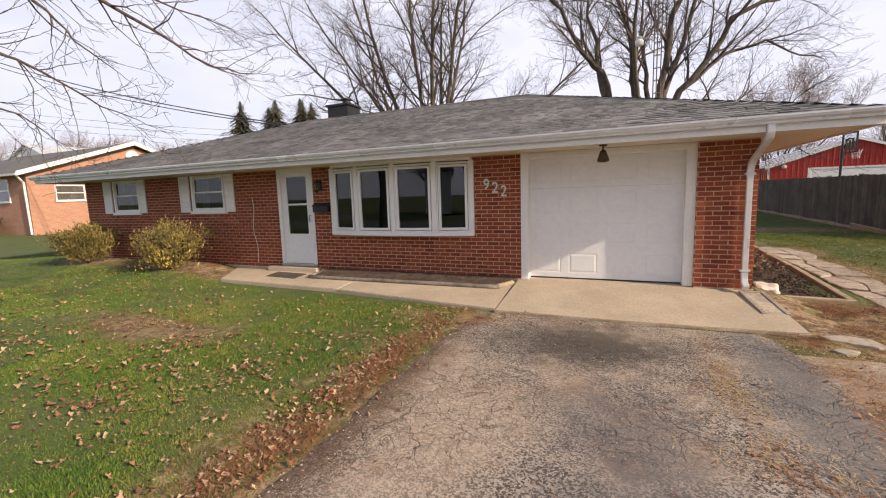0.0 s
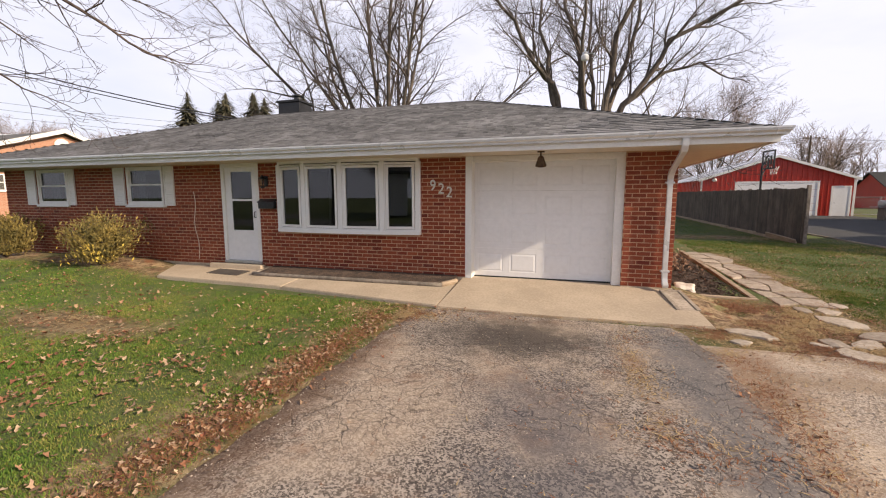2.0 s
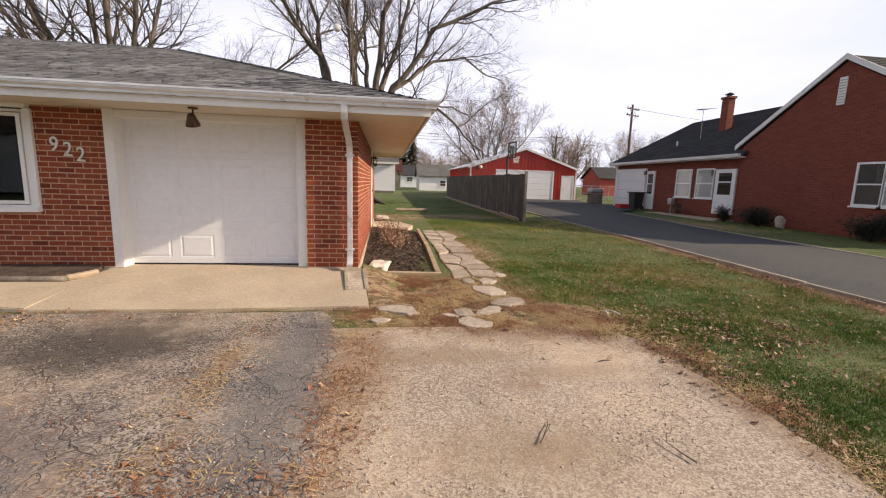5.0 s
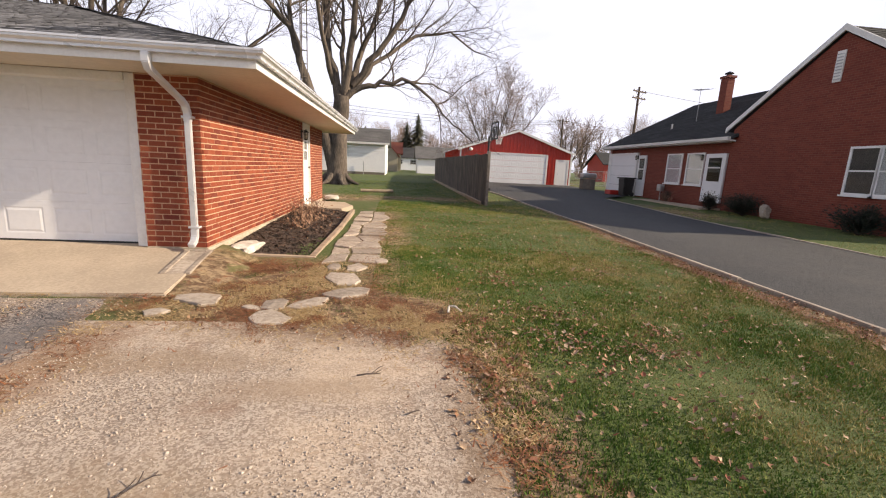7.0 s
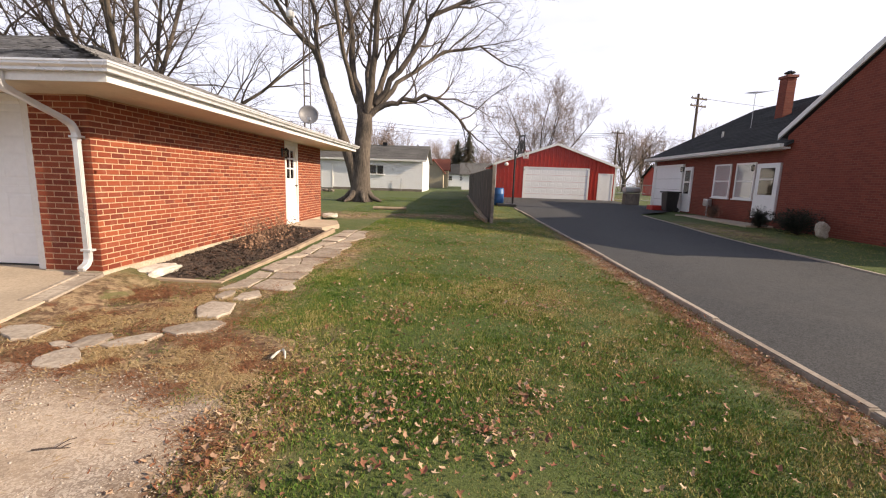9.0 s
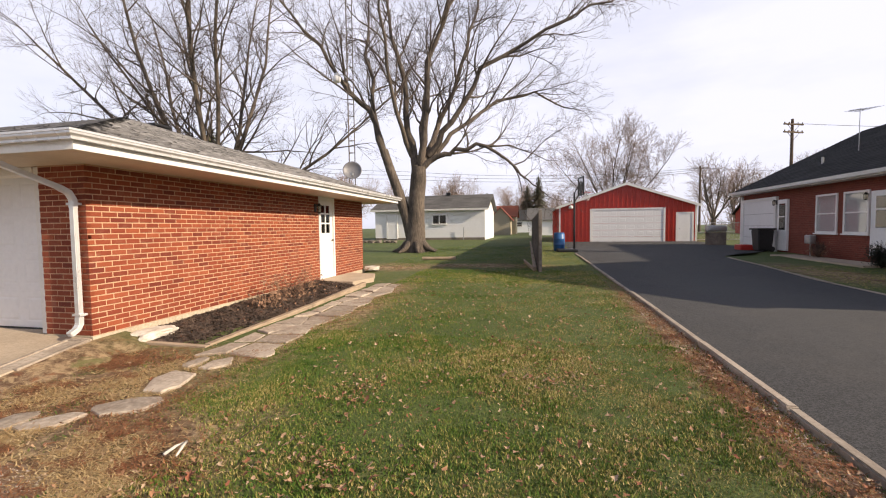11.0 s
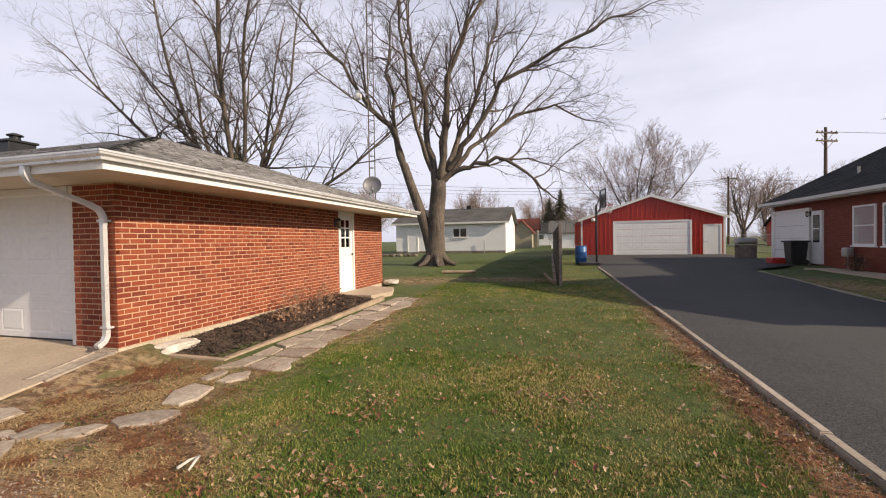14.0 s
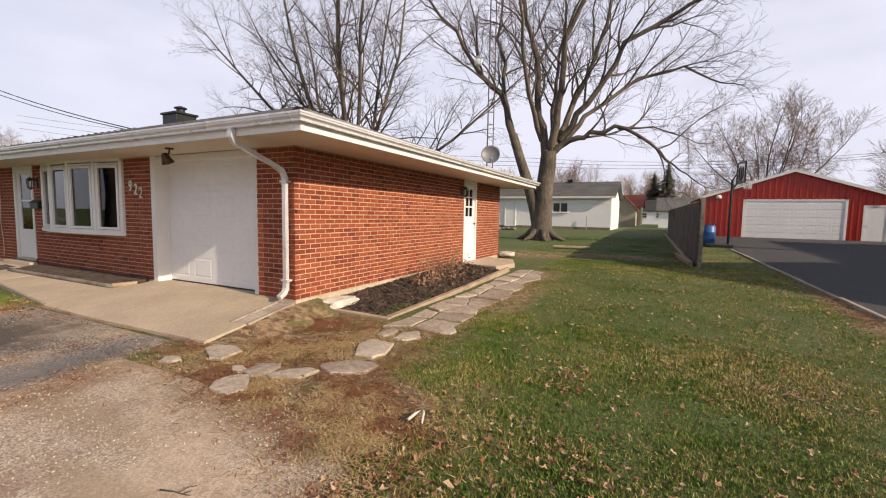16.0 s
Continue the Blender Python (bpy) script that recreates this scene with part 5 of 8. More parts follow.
def rock_bm(loc, size, seed, rot=0.0, flat=1.0):
    bm = bmesh.new()
    bmesh.ops.create_icosphere(bm, subdivisions=3, radius=1.0)
    for v in bm.verts:
        n = noise.noise(v.co * 1.3 + Vector((seed * 7.1, 0, 0))) * 0.35 + noise.noise(v.co * 3.7 + Vector((0, seed * 3.3, 0))) * 0.12
        v.co = Vector((max(-0.8, min(0.8, v.co.x)), max(-0.8, min(0.8, v.co.y)), max(-0.75, min(0.7, v.co.z)))) * (1 + n)
    bmesh.ops.scale(bm, verts=bm.verts, vec=size)
    bmesh.ops.rotate(bm, verts=bm.verts, cent=(0, 0, 0), matrix=Matrix.Rotation(rot, 3, "Z"))
    bmesh.ops.translate(bm, verts=bm.verts, vec=loc)
    return bm


tagged(part("rock", rock_bm((2.03, 8.12, 0.30), (0.18, 0.34, 0.085), 3, -0.25), M_ROCK, None, "pale flat rock lying in the mulch bed", origin=(2.03, 8.12, 0.26), smooth=False), "", "rock")
slab("side_step", [(SX + 0.03, 13.12), (2.75, 13.1), (2.95, 14.0), (2.6, 15.0), (SX + 0.03, 15.2)], lambda x, y: 0.40, 0.2, M_CONC, "worn concrete pad below the side door", "step", "structure")
tagged(part("rock", rock_bm((2.0, 16.3, 0.42), (0.3, 0.22, 0.1), 5, 0.4), M_ROCK, None, "pale flat stone at the back corner of the house", origin=(2.0, 16.3, 0.38)), "", "rock")


# flagstone path
def stone_outline(out, z, lift, rng):
    """A slab of split stone over a plan: chipped edges and an uneven top."""
    ring = []
    for (xa, ya), (xb, yb) in zip(out, out[1:] + out[:1]):
        n = max(2, int(math.hypot(xb - xa, yb - ya) / 0.07))
        nx, ny = yb - ya, xa - xb
        k = 0.07 / max(math.hypot(nx, ny), 0.01)
        for i in range(n):
            f = i / n
            j = rng.uniform(-0.18, 0.14) * k if i else 0.0
            ring.append((xa + (xb - xa) * f + nx * j, ya + (yb - ya) * f + ny * j))
    cx, cy = sum(p[0] for p in ring) / len(ring), sum(p[1] for p in ring) / len(ring)
    bm = bmesh.new()
    tilt = (rng.uniform(-0.025, 0.025), rng.uniform(-0.025, 0.025))
    loops = []
    for scale, dz in ((1.0, -0.05), (1.0, lift - 0.012), (0.965, lift - 0.001), (0.6, lift + 0.003)):
        loops.append([bm.verts.new((cx + (x - cx) * scale, cy + (y - cy) * scale, z + dz + (x - cx) * scale * tilt[0] + (y - cy) * scale * tilt[1] + (0.006 * noise.noise(Vector((x * 7, y * 7, 2.0))) if dz > 0 else 0))) for x, y in ring])
    for p, q in zip(loops, loops[1:]):
        for i in range(len(p)):
            bm.faces.new((p[i], p[(i + 1) % len(p)], q[(i + 1) % len(p)], q[i]))
    bm.faces.new(loops[-1])
    ob = part("flagstone", bm, M_STONE, None, "flat irregular tan flagstone sunk in the ground", origin=(cx, cy, z))
    tagged(ob, "", "flagstone", "stepping stones of the path")


def flagstone(cx, cy, rx, ry, rot, seed, lift=0.024):
    rng = random.Random(seed)
    n = rng.choice([5, 6, 6, 7])
    out = []
    for i in range(n):
        a = 2 * math.pi * (i + rng.uniform(-0.3, 0.3)) / n
        r = rng.uniform(0.9, 1.2)
        x, y = rx * r * math.cos(a), ry * r * math.sin(a)
        out.append((cx + x * math.cos(rot) - y * math.sin(rot), cy + x * math.sin(rot) + y * math.cos(rot)))
    stone_outline(out, float(ground_z(cx, cy)), lift, rng)


STONES = [(2.27, 5.94, 0.27, 0.18, -0.5), (3.11, 5.45, 0.22, 0.15, -0.8), (3.07, 5.80, 0.18, 0.14, 1.6), (3.39, 5.86, 0.25, 0.13, 0.68), (2.87, 5.70, 0.10, 0.06, -0.3), (3.71, 6.23, 0.25, 0.17, 0.46), (3.58, 6.80, 0.31, 0.21, 2.07),
          (3.40, 7.36, 0.17, 0.10, 1.7), (3.70, 7.36, 0.21, 0.14, 1.4), (2.05, 5.55, 0.12, 0.09, 0.4), (4.02, 7.75, 0.10, 0.16, 0.2)]
for i, (x, y, a, b, r) in enumerate(STONES):
    flagstone(x, y, a, b, r, 20 + i)
# the close-set part of the path: broken slabs fitted to one another
rng = random.Random(41)
rows = []
y = 7.58
while y < 14.0:
    bend = 0.018 * max(0.0, y - 12.4) ** 2
    mid = 3.56 + rng.uniform(-0.13, 0.13)
    rows.append([(3.20 + rng.uniform(-0.03, 0.05) - bend, y + rng.uniform(-0.10, 0.10)), (mid - bend, y + rng.uniform(-0.13, 0.13)), (4.0 + rng.uniform(-0.13, 0.09) - bend, y + rng.uniform(-0.10, 0.10))])
    y += rng.uniform(0.42, 0.68)
for p, q in zip(rows, rows[1:]):
    for i in (0, 1):
        quad = [p[i], p[i + 1], q[i + 1], q[i]]
        cx, cy = sum(c[0] for c in quad) / 4, sum(c[1] for c in quad) / 4
        out = []
        for c in quad:
            d = Vector((c[0] - cx, c[1] - cy))
            d *= 1 - 0.022 / d.length - rng.choice((0.0, 0.02, 0.08))
            out.append((cx + d.x, cy + d.y))
        if rng.random() < 0.5:
            e, g = out[1], out[2]
            out.insert(2, ((e[0] + g[0]) / 2 + rng.uniform(-0.03, 0.05), (e[1] + g[1]) / 2))
        stone_outline(out, float(ground_z(cx, cy)), rng.uniform(0.012, 0.026), rng)

# chimney and roof vents
ch = thing("chimney", (-8.75, 12.4, 4.3), "squat dark brick chimney with metal cap", "chimney")
part("chimney_body", box(-9.17, 12.1, 4.2, -8.38, 12.8, 4.92, 0.01), M_BLACK, ch, "soot dark brick stack")
part("crown", box(-9.22, 12.05, 4.92, -8.33, 12.85, 4.99, 0.012), M_BLACK, ch)
part("flue", lathe([(0.13, 4.99), (0.13, 5.12)], (-8.62, 12.4, 0), 16), M_BLACK, ch)
part("cap", lathe([(0.2, 5.14), (0.2, 5.17), (0.05, 5.23)], (-8.62, 12.4, 0), 16), M_BLACK, ch, "dark metal flue cap")
for i in range(3):
    a = i * 2.1
    part("cap_leg", tube_bm([(-8.62 + 0.12 * math.cos(a), 12.4 + 0.12 * math.sin(a), 5.1), (-8.62 + 0.15 * math.cos(a), 12.4 + 0.15 * math.sin(a), 5.15)], 0.01, 6), M_BLACK, ch)
for x, yv in ((-2.75, 12.9), (-4.6, 13.1)):
    v = thing("roof_vent", (x, yv, 4.2), "black low-profile metal roof vent", "roof vent", "roof vents")
    part("base", box(x - 0.2, yv - 0.2, 4.05, x + 0.2, yv + 0.2, 4.32, 0.02), M_BLACK, v)
    part("hood", box(x - 0.26, yv - 0.26, 4.5, x + 0.26, yv + 0.26, 4.58, 0.03), M_BLACK, v)
    part("neck", box(x - 0.15, yv - 0.15, 4.3, x + 0.15, yv + 0.15, 4.51), M_BLACK, v)


# ---- neighbouring buildings ----
def gable_prism(x0, x1, y0, y1, z0, ze, zr, along):
    """A gabled body: ridge along x or y."""
    bm = bmesh.new()
    if along == "y":
        xm = (x0 + x1) / 2
        out = [(x0, z0), (x1, z0), (x1, ze), (xm, zr), (x0, ze)]
        a = [bm.verts.new((x, y0, z)) for x, z in out]
        b = [bm.verts.new((x, y1, z)) for x, z in out]
    else:
        ym = (y0 + y1) / 2
        out = [(y0, z0), (y1, z0), (y1, ze), (ym, zr), (y0, ze)]
        a = [bm.verts.new((x0, y, z)) for y, z in out]
        b = [bm.verts.new((x1, y, z)) for y, z in out]
    for i in range(5):
        bm.faces.new((a[i], a[(i + 1) % 5], b[(i + 1) % 5], b[i]))
    bm.faces.new(a[::-1])
    bm.faces.new(b)
    return bm


def roof_plane(p, q, r, s, thick):
    """A roof slab: p-q the eave, r-s the ridge (q under r, p under s)."""
    bm = bmesh.new()
    up = Vector((0, 0, thick))
    a = [bm.verts.new(Vector(v)) for v in (p, q, r, s)]
    b = [bm.verts.new(Vector(v) + up) for v in (p, q, r, s)]
    for i in range(4):
        bm.faces.new((a[i], a[(i + 1) % 4], b[(i + 1) % 4], b[i]))
    bm.faces.new(a[::-1])
    bm.faces.new(b)
    return bm


def slant_board(a, b, height, out):
    """A board on edge from a to b; out is the way of its thickness."""
    bm = bmesh.new()
    a, b, up, o = Vector(a), Vector(b), Vector((0, 0, height)), Vector(out)
    q = [bm.verts.new(v) for v in (a, b, b + up, a + up, a + o, b + o, b + up + o, a + up + o)]
    for f in ((0, 1, 2, 3), (7, 6, 5, 4), (0, 4, 5, 1), (1, 5, 6, 2), (2, 6, 7, 3), (3, 7, 4, 0)):
        bm.faces.new([q[i] for i in f])
    return bm


def courses_on(p, q, r, s, step, material, parent, thick=0.02):
    """Shingle courses as low steps on a far roof, joined."""
    p, q, r, s = (Vector(v) for v in (p, q, r, s))
    n = max(3, int((s - p).length / step))
    vs, fs = [], []
    nrm = (q - p).cross(s - p).normalized()
    if nrm.z < 0:
        nrm = -nrm
    for i in range(n):
        f0, f1 = i / n, (i + 1) / n
        a, b, c2, d2 = p.lerp(s, f0), q.lerp(r, f0), q.lerp(r, f1), p.lerp(s, f1)
        m = max(1, int((b - a).length / 0.9))
        for j in range(m):
            g0, g1 = j / m, (j + 1) / m
            k = len(vs)
            vs.extend([a.lerp(b, g0) + nrm * thick, a.lerp(b, g1) + nrm * thick, d2.lerp(c2, g1) + nrm * 0.002, d2.lerp(c2, g0) + nrm * 0.002, a.lerp(b, g0), a.lerp(b, g1)])
            fs.extend([(k, k + 1, k + 2, k + 3), (k + 4, k + 5, k + 1, k)])
    ob = raw("shingles", [tuple(v) for v in vs], fs, material, parent)
    tagged(ob, kind="stuff")


def house_window(parent, m, w, h, material, rows=2, blind=None):
    """A window set on a wall: local x along the wall, y into it, z up from its foot."""
    bm = bmesh.new()
    f = 0.07
    for a in ((0, 0, f, h), (w - f, 0, w, h), (f, 0, w - f, f), (f, h - f, w - f, h)):
        box(a[0], -0.05, a[1], a[2], 0.06, a[3], 0, bm)
    for i in range(1, rows):
        z = h * i / rows
        box(f, -0.03, z - 0.025, w - f, 0.05, z + 0.025, 0, bm)
    wn_ = part("window", turned(bm, m), material, parent, "white framed window")
    g_ = part("pane", turned(box(f, -0.024, f, w - f, -0.018, h - f), m), M_THINGLASS, wn_, "reflecting glass")
    g_.visible_shadow = False
    # without a blind, a dark-coloured sheet imitates the unlit room
    part("window_back", turned(box(f, -0.012, f, w - f, -0.004, h - f), m), blind or M_DARKROOM, wn_, "blind behind the glass" if blind else "dark panel standing in for an unlit room")
    part("sill", turned(box(-0.05, -0.09, -0.05, w + 0.05, 0.02, 0.0), m), material, wn_)


def facing(x, y, z, deg):
    return Matrix.Translation((x, y, z)) @ Matrix.Rotation(radians(deg), 4, "Z")


# red brick house across the dark driveway
nb = thing("brick_house", (18.2, 18.6, 0.4), "dark red brick bungalow with charcoal shingle roof", "house")
part("wall", gable_prism(18.2, 29.4, 18.4, 29.2, 0.0, 3.36, 6.2, "y"), M_NWALL, nb, "dark red brick wing")
part("wall", gable_prism(18.0, 29.4, 10.55, 18.5, 0.0, 3.70, 6.32, "x"), M_NWALL, nb, "dark red brick gable")
for p, q, r, s in (((17.75, 18.2, 3.30), (17.75, 29.45, 3.30), (23.8, 29.45, 6.36), (23.8, 18.2, 6.36)), ((29.85, 29.45, 3.30), (29.85, 18.2, 3.30), (23.8, 18.2, 6.36), (23.8, 29.45, 6.36)),
                   ((17.94, 18.75, 3.62), (29.6, 18.75, 3.62), (29.6, 14.52, 6.42), (17.94, 14.52, 6.42)), ((29.6, 10.3, 3.62), (17.94, 10.3, 3.62), (17.94, 14.52, 6.42), (29.6, 14.52, 6.42))):
    rf = part("roof", roof_plane(p, q, r, s, 0.10), M_DARKSHINGLE, nb, "charcoal shingle roof")
    t = Vector((0, 0, 0.104))
    courses_on(Vector(p) + t, Vector(q) + t, Vector(r) + t, Vector(s) + t, 0.2, M_DARKSHINGLE, rf)
for a, b in (((17.935, 18.85, 3.58), (17.935, 14.52, 6.38)), ((17.935, 14.52, 6.38), (17.935, 10.2, 3.58))):
    part("rake_board", slant_board(a, b, 0.2, (-0.05, 0, 0)), M_WHITE, nb, "white rake board")
part("gutter", extrude_along([(0, 0), (0.12, 0), (0.14, 0.13), (0, 0.13)], (17.74, 29.45, 3.27), (17.74, 18.3, 3.27)), M_WHITE, nb, "white gutter")
part("eave_board", box(17.76, 18.3, 3.22, 18.2, 29.4, 3.29), M_WHITE, nb, "white soffit")
part("corner_board", box(18.12, 29.08, 0.3, 18.22, 29.24, 3.25), M_WHITE, nb, "white corner downspout")
cst = part("chimney", box(21.05, 23.28, 4.6, 21.45, 23.78, 6.95, 0.01), M_NWALL, nb, "tall red brick chimney")
part("chimney_cap", box(21.0, 23.22, 6.86, 21.5, 23.84, 6.98, 0.01), M_NMORTAR, cst)
part("flue_cap", lathe([(0.22, 7.08), (0.22, 7.12), (0.06, 7.2)], (21.25, 23.5, 0), 14), M_BLACK, cst, "dark metal flue cap")
part("flue", lathe([(0.12, 6.98), (0.12, 7.1)], (21.25, 23.5, 0), 12), M_BLACK, cst)
part("vent_pipe", tube_bm([(19.6, 25.2, 4.0), (19.6, 25.2, 4.62)], 0.05, 10), M_STEEL, nb, "grey roof vent pipe")
for y1_, w_, blind in ((22.98, 1.22, M_BLIND), (21.42, 1.22, M_BLIND)):
    house_window(nb, facing(18.2, y1_, 1.33, -90), w_, 1.5, M_VINYL, 2, blind)
for y1_ in (13.62, 12.75):
    house_window(nb, facing(18.0, y1_, 1.36, -90), 0.9, 1.46, M_VINYL, 2, M_BLIND if y1_ < 13 else None)
part("gable_vent", box(17.96, 14.42, 4.86, 18.01, 14.68, 5.80), M_WHITE, nb, "narrow white louvred gable vent")
for i in range(9):
    part("vent_slat", box(17.945, 14.45, 4.92 + i * 0.095, 17.962, 14.65, 4.955 + i * 0.095), M_STEEL, nb)
bm = box(18.12, 25.75, 0.42, 18.21, 28.95, 2.95)
part("garage_door", bm, M_DOORWHITE, nb, "white garage door")
for i in range(1, 4):
    part("door_joint", box(18.112, 25.9, 0.45 + i * 0.58, 18.122, 28.8, 0.47 + i * 0.58), M_STEEL, nb)
for a in ((18.08, 28.82, 0.42, 18.2, 28.98, 2.97), (18.08, 25.72, 0.42, 18.2, 25.88, 2.97), (18.08, 25.88, 2.83, 18.2, 28.82, 2.97)):
    part("door_trim", box(*a), M_WHITE, nb)
for ya, yb, za, zb in ((24.85, 25.6, 0.5, 2.8), (18.82, 20.05, 0.62, 2.76)):
    dd = part("door", box(18.11, ya, za, 18.21, yb, zb), M_DOORWHITE, nb, "white storm door with half glass")
    w_ = yb - ya
    part("pane", box(18.095, ya + w_ * 0.2, za + 0.95, 18.108, yb - w_ * 0.2, zb - 0.2), M_GLASS, dd, "dark door glass")
    # dark sheet behind the door glass, coloured like an unlit room
    part("pane_back", box(18.108, ya + w_ * 0.18, za + 0.93, 18.114, yb - w_ * 0.18, zb - 0.18), M_DARKROOM, dd)
    part("rail", box(18.088, ya + w_ * 0.2, za + 1.5, 18.1, yb - w_ * 0.2, za + 1.56), M_WHITE, dd)
wall_lantern((18.19, 20.25, 2.62), 180, "dark coach lantern beside the neighbour storm door")
wall_lantern((18.1, 25.68, 2.7), 180, "dark coach lantern beside the neighbour garage door")
tagged(part("house_path", box(16.9, 18.4, 0.2, 17.9, 23.6, float(ground_z(17, 20)) + 0.06, 0.01), M_CONC, None, "narrow concrete path along the neighbour house"), "", "path", "", "structure")

# red steel barn
BX0, BX1, BFY, BBY, BZ, BE, BR = 8.95, 18.05, 35.4, 46.5, 0.45, 3.12, 4.66
barn = thing("red_barn", (13.5, BFY, BZ), "red ribbed steel garage barn with white trim", "barn")
BM = (BX0 + BX1) / 2
part("wall", gable_prism(BX0, BX1, BFY, BBY, 0.1, BE, BR, "y"), M_REDMETAL, barn, "red steel wall")
barn_wall_z = lambda x: BE + (BR - BE) * (1 - abs(x - BM) / (BX1 - BM))
x = BX0 + 0.12
while x < BX1 - 0.05:
    low = 2.92 if 11.1 < x < 16.05 else (2.6 if 16.75 < x < 17.85 else BZ + 0.05)
    if barn_wall_z(x) - low > 0.1:
        part("rib", box(x - 0.035, BFY - 0.05, low, x + 0.035, BFY + 0.005, barn_wall_z(x) - 0.03), M_REDMETAL, barn)
    x += 0.3
y = BFY + 0.2
while y < BBY:
    part("rib", box(BX0 - 0.05, y - 0.035, BZ, BX0 + 0.005, y + 0.02, BE - 0.02), M_REDMETAL, barn)
    y += 0.46
for sx, e0 in ((-1, BX0 - 0.22), (1, BX1 + 0.22)):
    drop = BE - 0.22 * (BR - BE) / (BX1 - BM)
    pts = ((e0, BFY - 0.2, drop), (e0, BBY + 0.2, drop), (BM, BBY + 0.2, BR + 0.01), (BM, BFY - 0.2, BR + 0.01))
    part("roof", roof_plane(*(pts if sx < 0 else (pts[1], pts[0], pts[3], pts[2])), 0.05), M_GUTTER, barn, "white steel roof")
    part("rake_trim", slant_board((e0, BFY - 0.205, drop - 0.1), (BM, BFY - 0.205, BR - 0.09), 0.17, (0, -0.03, 0)), M_WHITE, barn, "white rake trim")
for a in ((BX0 - 0.03, BFY - 0.045, BZ, BX0 + 0.1, BFY, BE), (BX1 - 0.1, BFY - 0.045, BZ, BX1 + 0.03, BFY, BE)):
    part("corner_trim", box(*a), M_WHITE, barn)
for a in ((11.08, BFY - 0.05, BZ, 11.22, BFY, 2.95), (15.95, BFY - 0.05, BZ, 16.07, BFY, 2.95), (11.22, BFY - 0.05, 2.83, 15.95, BFY, 2.95), (16.74, BFY - 0.05, BZ, 16.86, BFY, 2.6), (17.75, BFY - 0.05, BZ, 17.86, BFY, 2.6), (16.86, BFY - 0.05, 2.5, 17.75, BFY, 2.6)):
    part("door_trim", box(*a), M_WHITE, barn, "white door trim")
h = (2.83 - BZ) / 5
for r in range(5):
    bm = bmesh.new()
    a, b = BZ + r * h + 0.005, BZ + (r + 1) * h - 0.005
    w = (15.95 - 11.22) / 8
    panelled_section(bm, 11.22, 15.95, a, b, BFY - 0.02, [(11.22 + k * w + 0.07, 11.22 + (k + 1) * w - 0.07, a + 0.09, b - 0.09) for k in range(8)], 0.02)
    part("door_section", bm, M_DOORWHITE, barn, "white panelled overhead door section")
sd_ = part("side_door", box(16.86, BFY - 0.03, BZ, 17.75, BFY - 0.004, 2.5), M_DOORWHITE, barn, "plain white steel door")
part("knob", rock_bm((16.96, BFY - 0.06, 1.45), (0.035, 0.035, 0.035), 1), M_STEEL, sd_)
part("yard_lamp", lathe([(0.05, 0.0), (0.15, 0.05), (0.16, 0.14), (0.1, 0.24), (0.03, 0.27)], (9.75, BFY - 0.16, 2.95), 14), M_WHITE, barn, "round white wall lamp", smooth=True)
part("door_slab", box(10.6, 34.6, 0.3, 18.2, BFY, 0.5), M_CONC, barn, "pale concrete sill")

# white garage behind the tree
wg = thing("white_garage", (-2.1, 40.1, 0.65), "long white sided garage with grey roof", "garage")
part("wall", gable_prism(-7.15, 2.95, 40.1, 48.0, 0.4, 3.36, 4.72, "x"), M_SIDING, wg, "white lap siding")
for i in range(17):
    z = 0.85 + i * 0.15
    part("siding_lap", extrude_along([(0.0, 0.0), (0.022, 0.0), (0.004, 0.148), (0.0, 0.148)], (-7.16, 40.1, z), (2.96, 40.1, z)), M_SIDING, wg)
    part("siding_lap", extrude_along([(0.0, 0.0), (0.022, 0.0), (0.004, 0.148), (0.0, 0.148)], (2.95, 40.1, z), (2.95, 48.0, z)), M_SIDING, wg)
part("foundation", box(-7.13, 40.06, 0.3, 2.93, 40.12, 0.84), M_GREYWOOD, wg, "dark block foundation")
for p in (((-7.5, 39.7, 3.28), (3.3, 39.7, 3.28), (3.3, 44.05, 4.80), (-7.5, 44.05, 4.80)), ((3.3, 48.4, 3.28), (-7.5, 48.4, 3.28), (-7.5, 44.05, 4.80), (3.3, 44.05, 4.80))):
    rf = part("roof", roof_plane(*p, 0.08), M_GREYROOF, wg, "grey shingle roof")
    t = Vector((0, 0, 0.084))
    courses_on(*[Vector(v) + t for v in p], 0.2, M_GREYROOF, rf)
part("fascia", box(-7.5, 39.66, 3.22, 3.3, 39.70, 3.38), M_WHITE, wg)
house_window(wg, facing(-1.75, 40.065, 2.02, 0), 0.66, 0.86, M_VINYL, 1)
house_window(wg, facing(-1.11, 40.065, 2.02, 0), 0.66, 0.86, M_VINYL, 1)
dd = part("door", box(-5.95, 40.02, 0.75, -5.1, 40.1, 2.85), M_SIDING, wg, "white door in a pale frame")
part("door_frame", box(-6.05, 40.0, 0.75, -5.95, 40.09, 2.95), M_WHITE, dd)
part("door_frame", box(-5.1, 40.0, 0.75, -5.0, 40.09, 2.95), M_WHITE, dd)
part("vent_pipe", tube_bm([(1.1, 39.9, 0.6), (1.1, 39.9, 1.75)], 0.035, 8), M_STEEL, wg)
part("roof_vent", box(-1.2, 43.6, 4.8, -0.8, 44.0, 5.1), M_BLACK, wg)


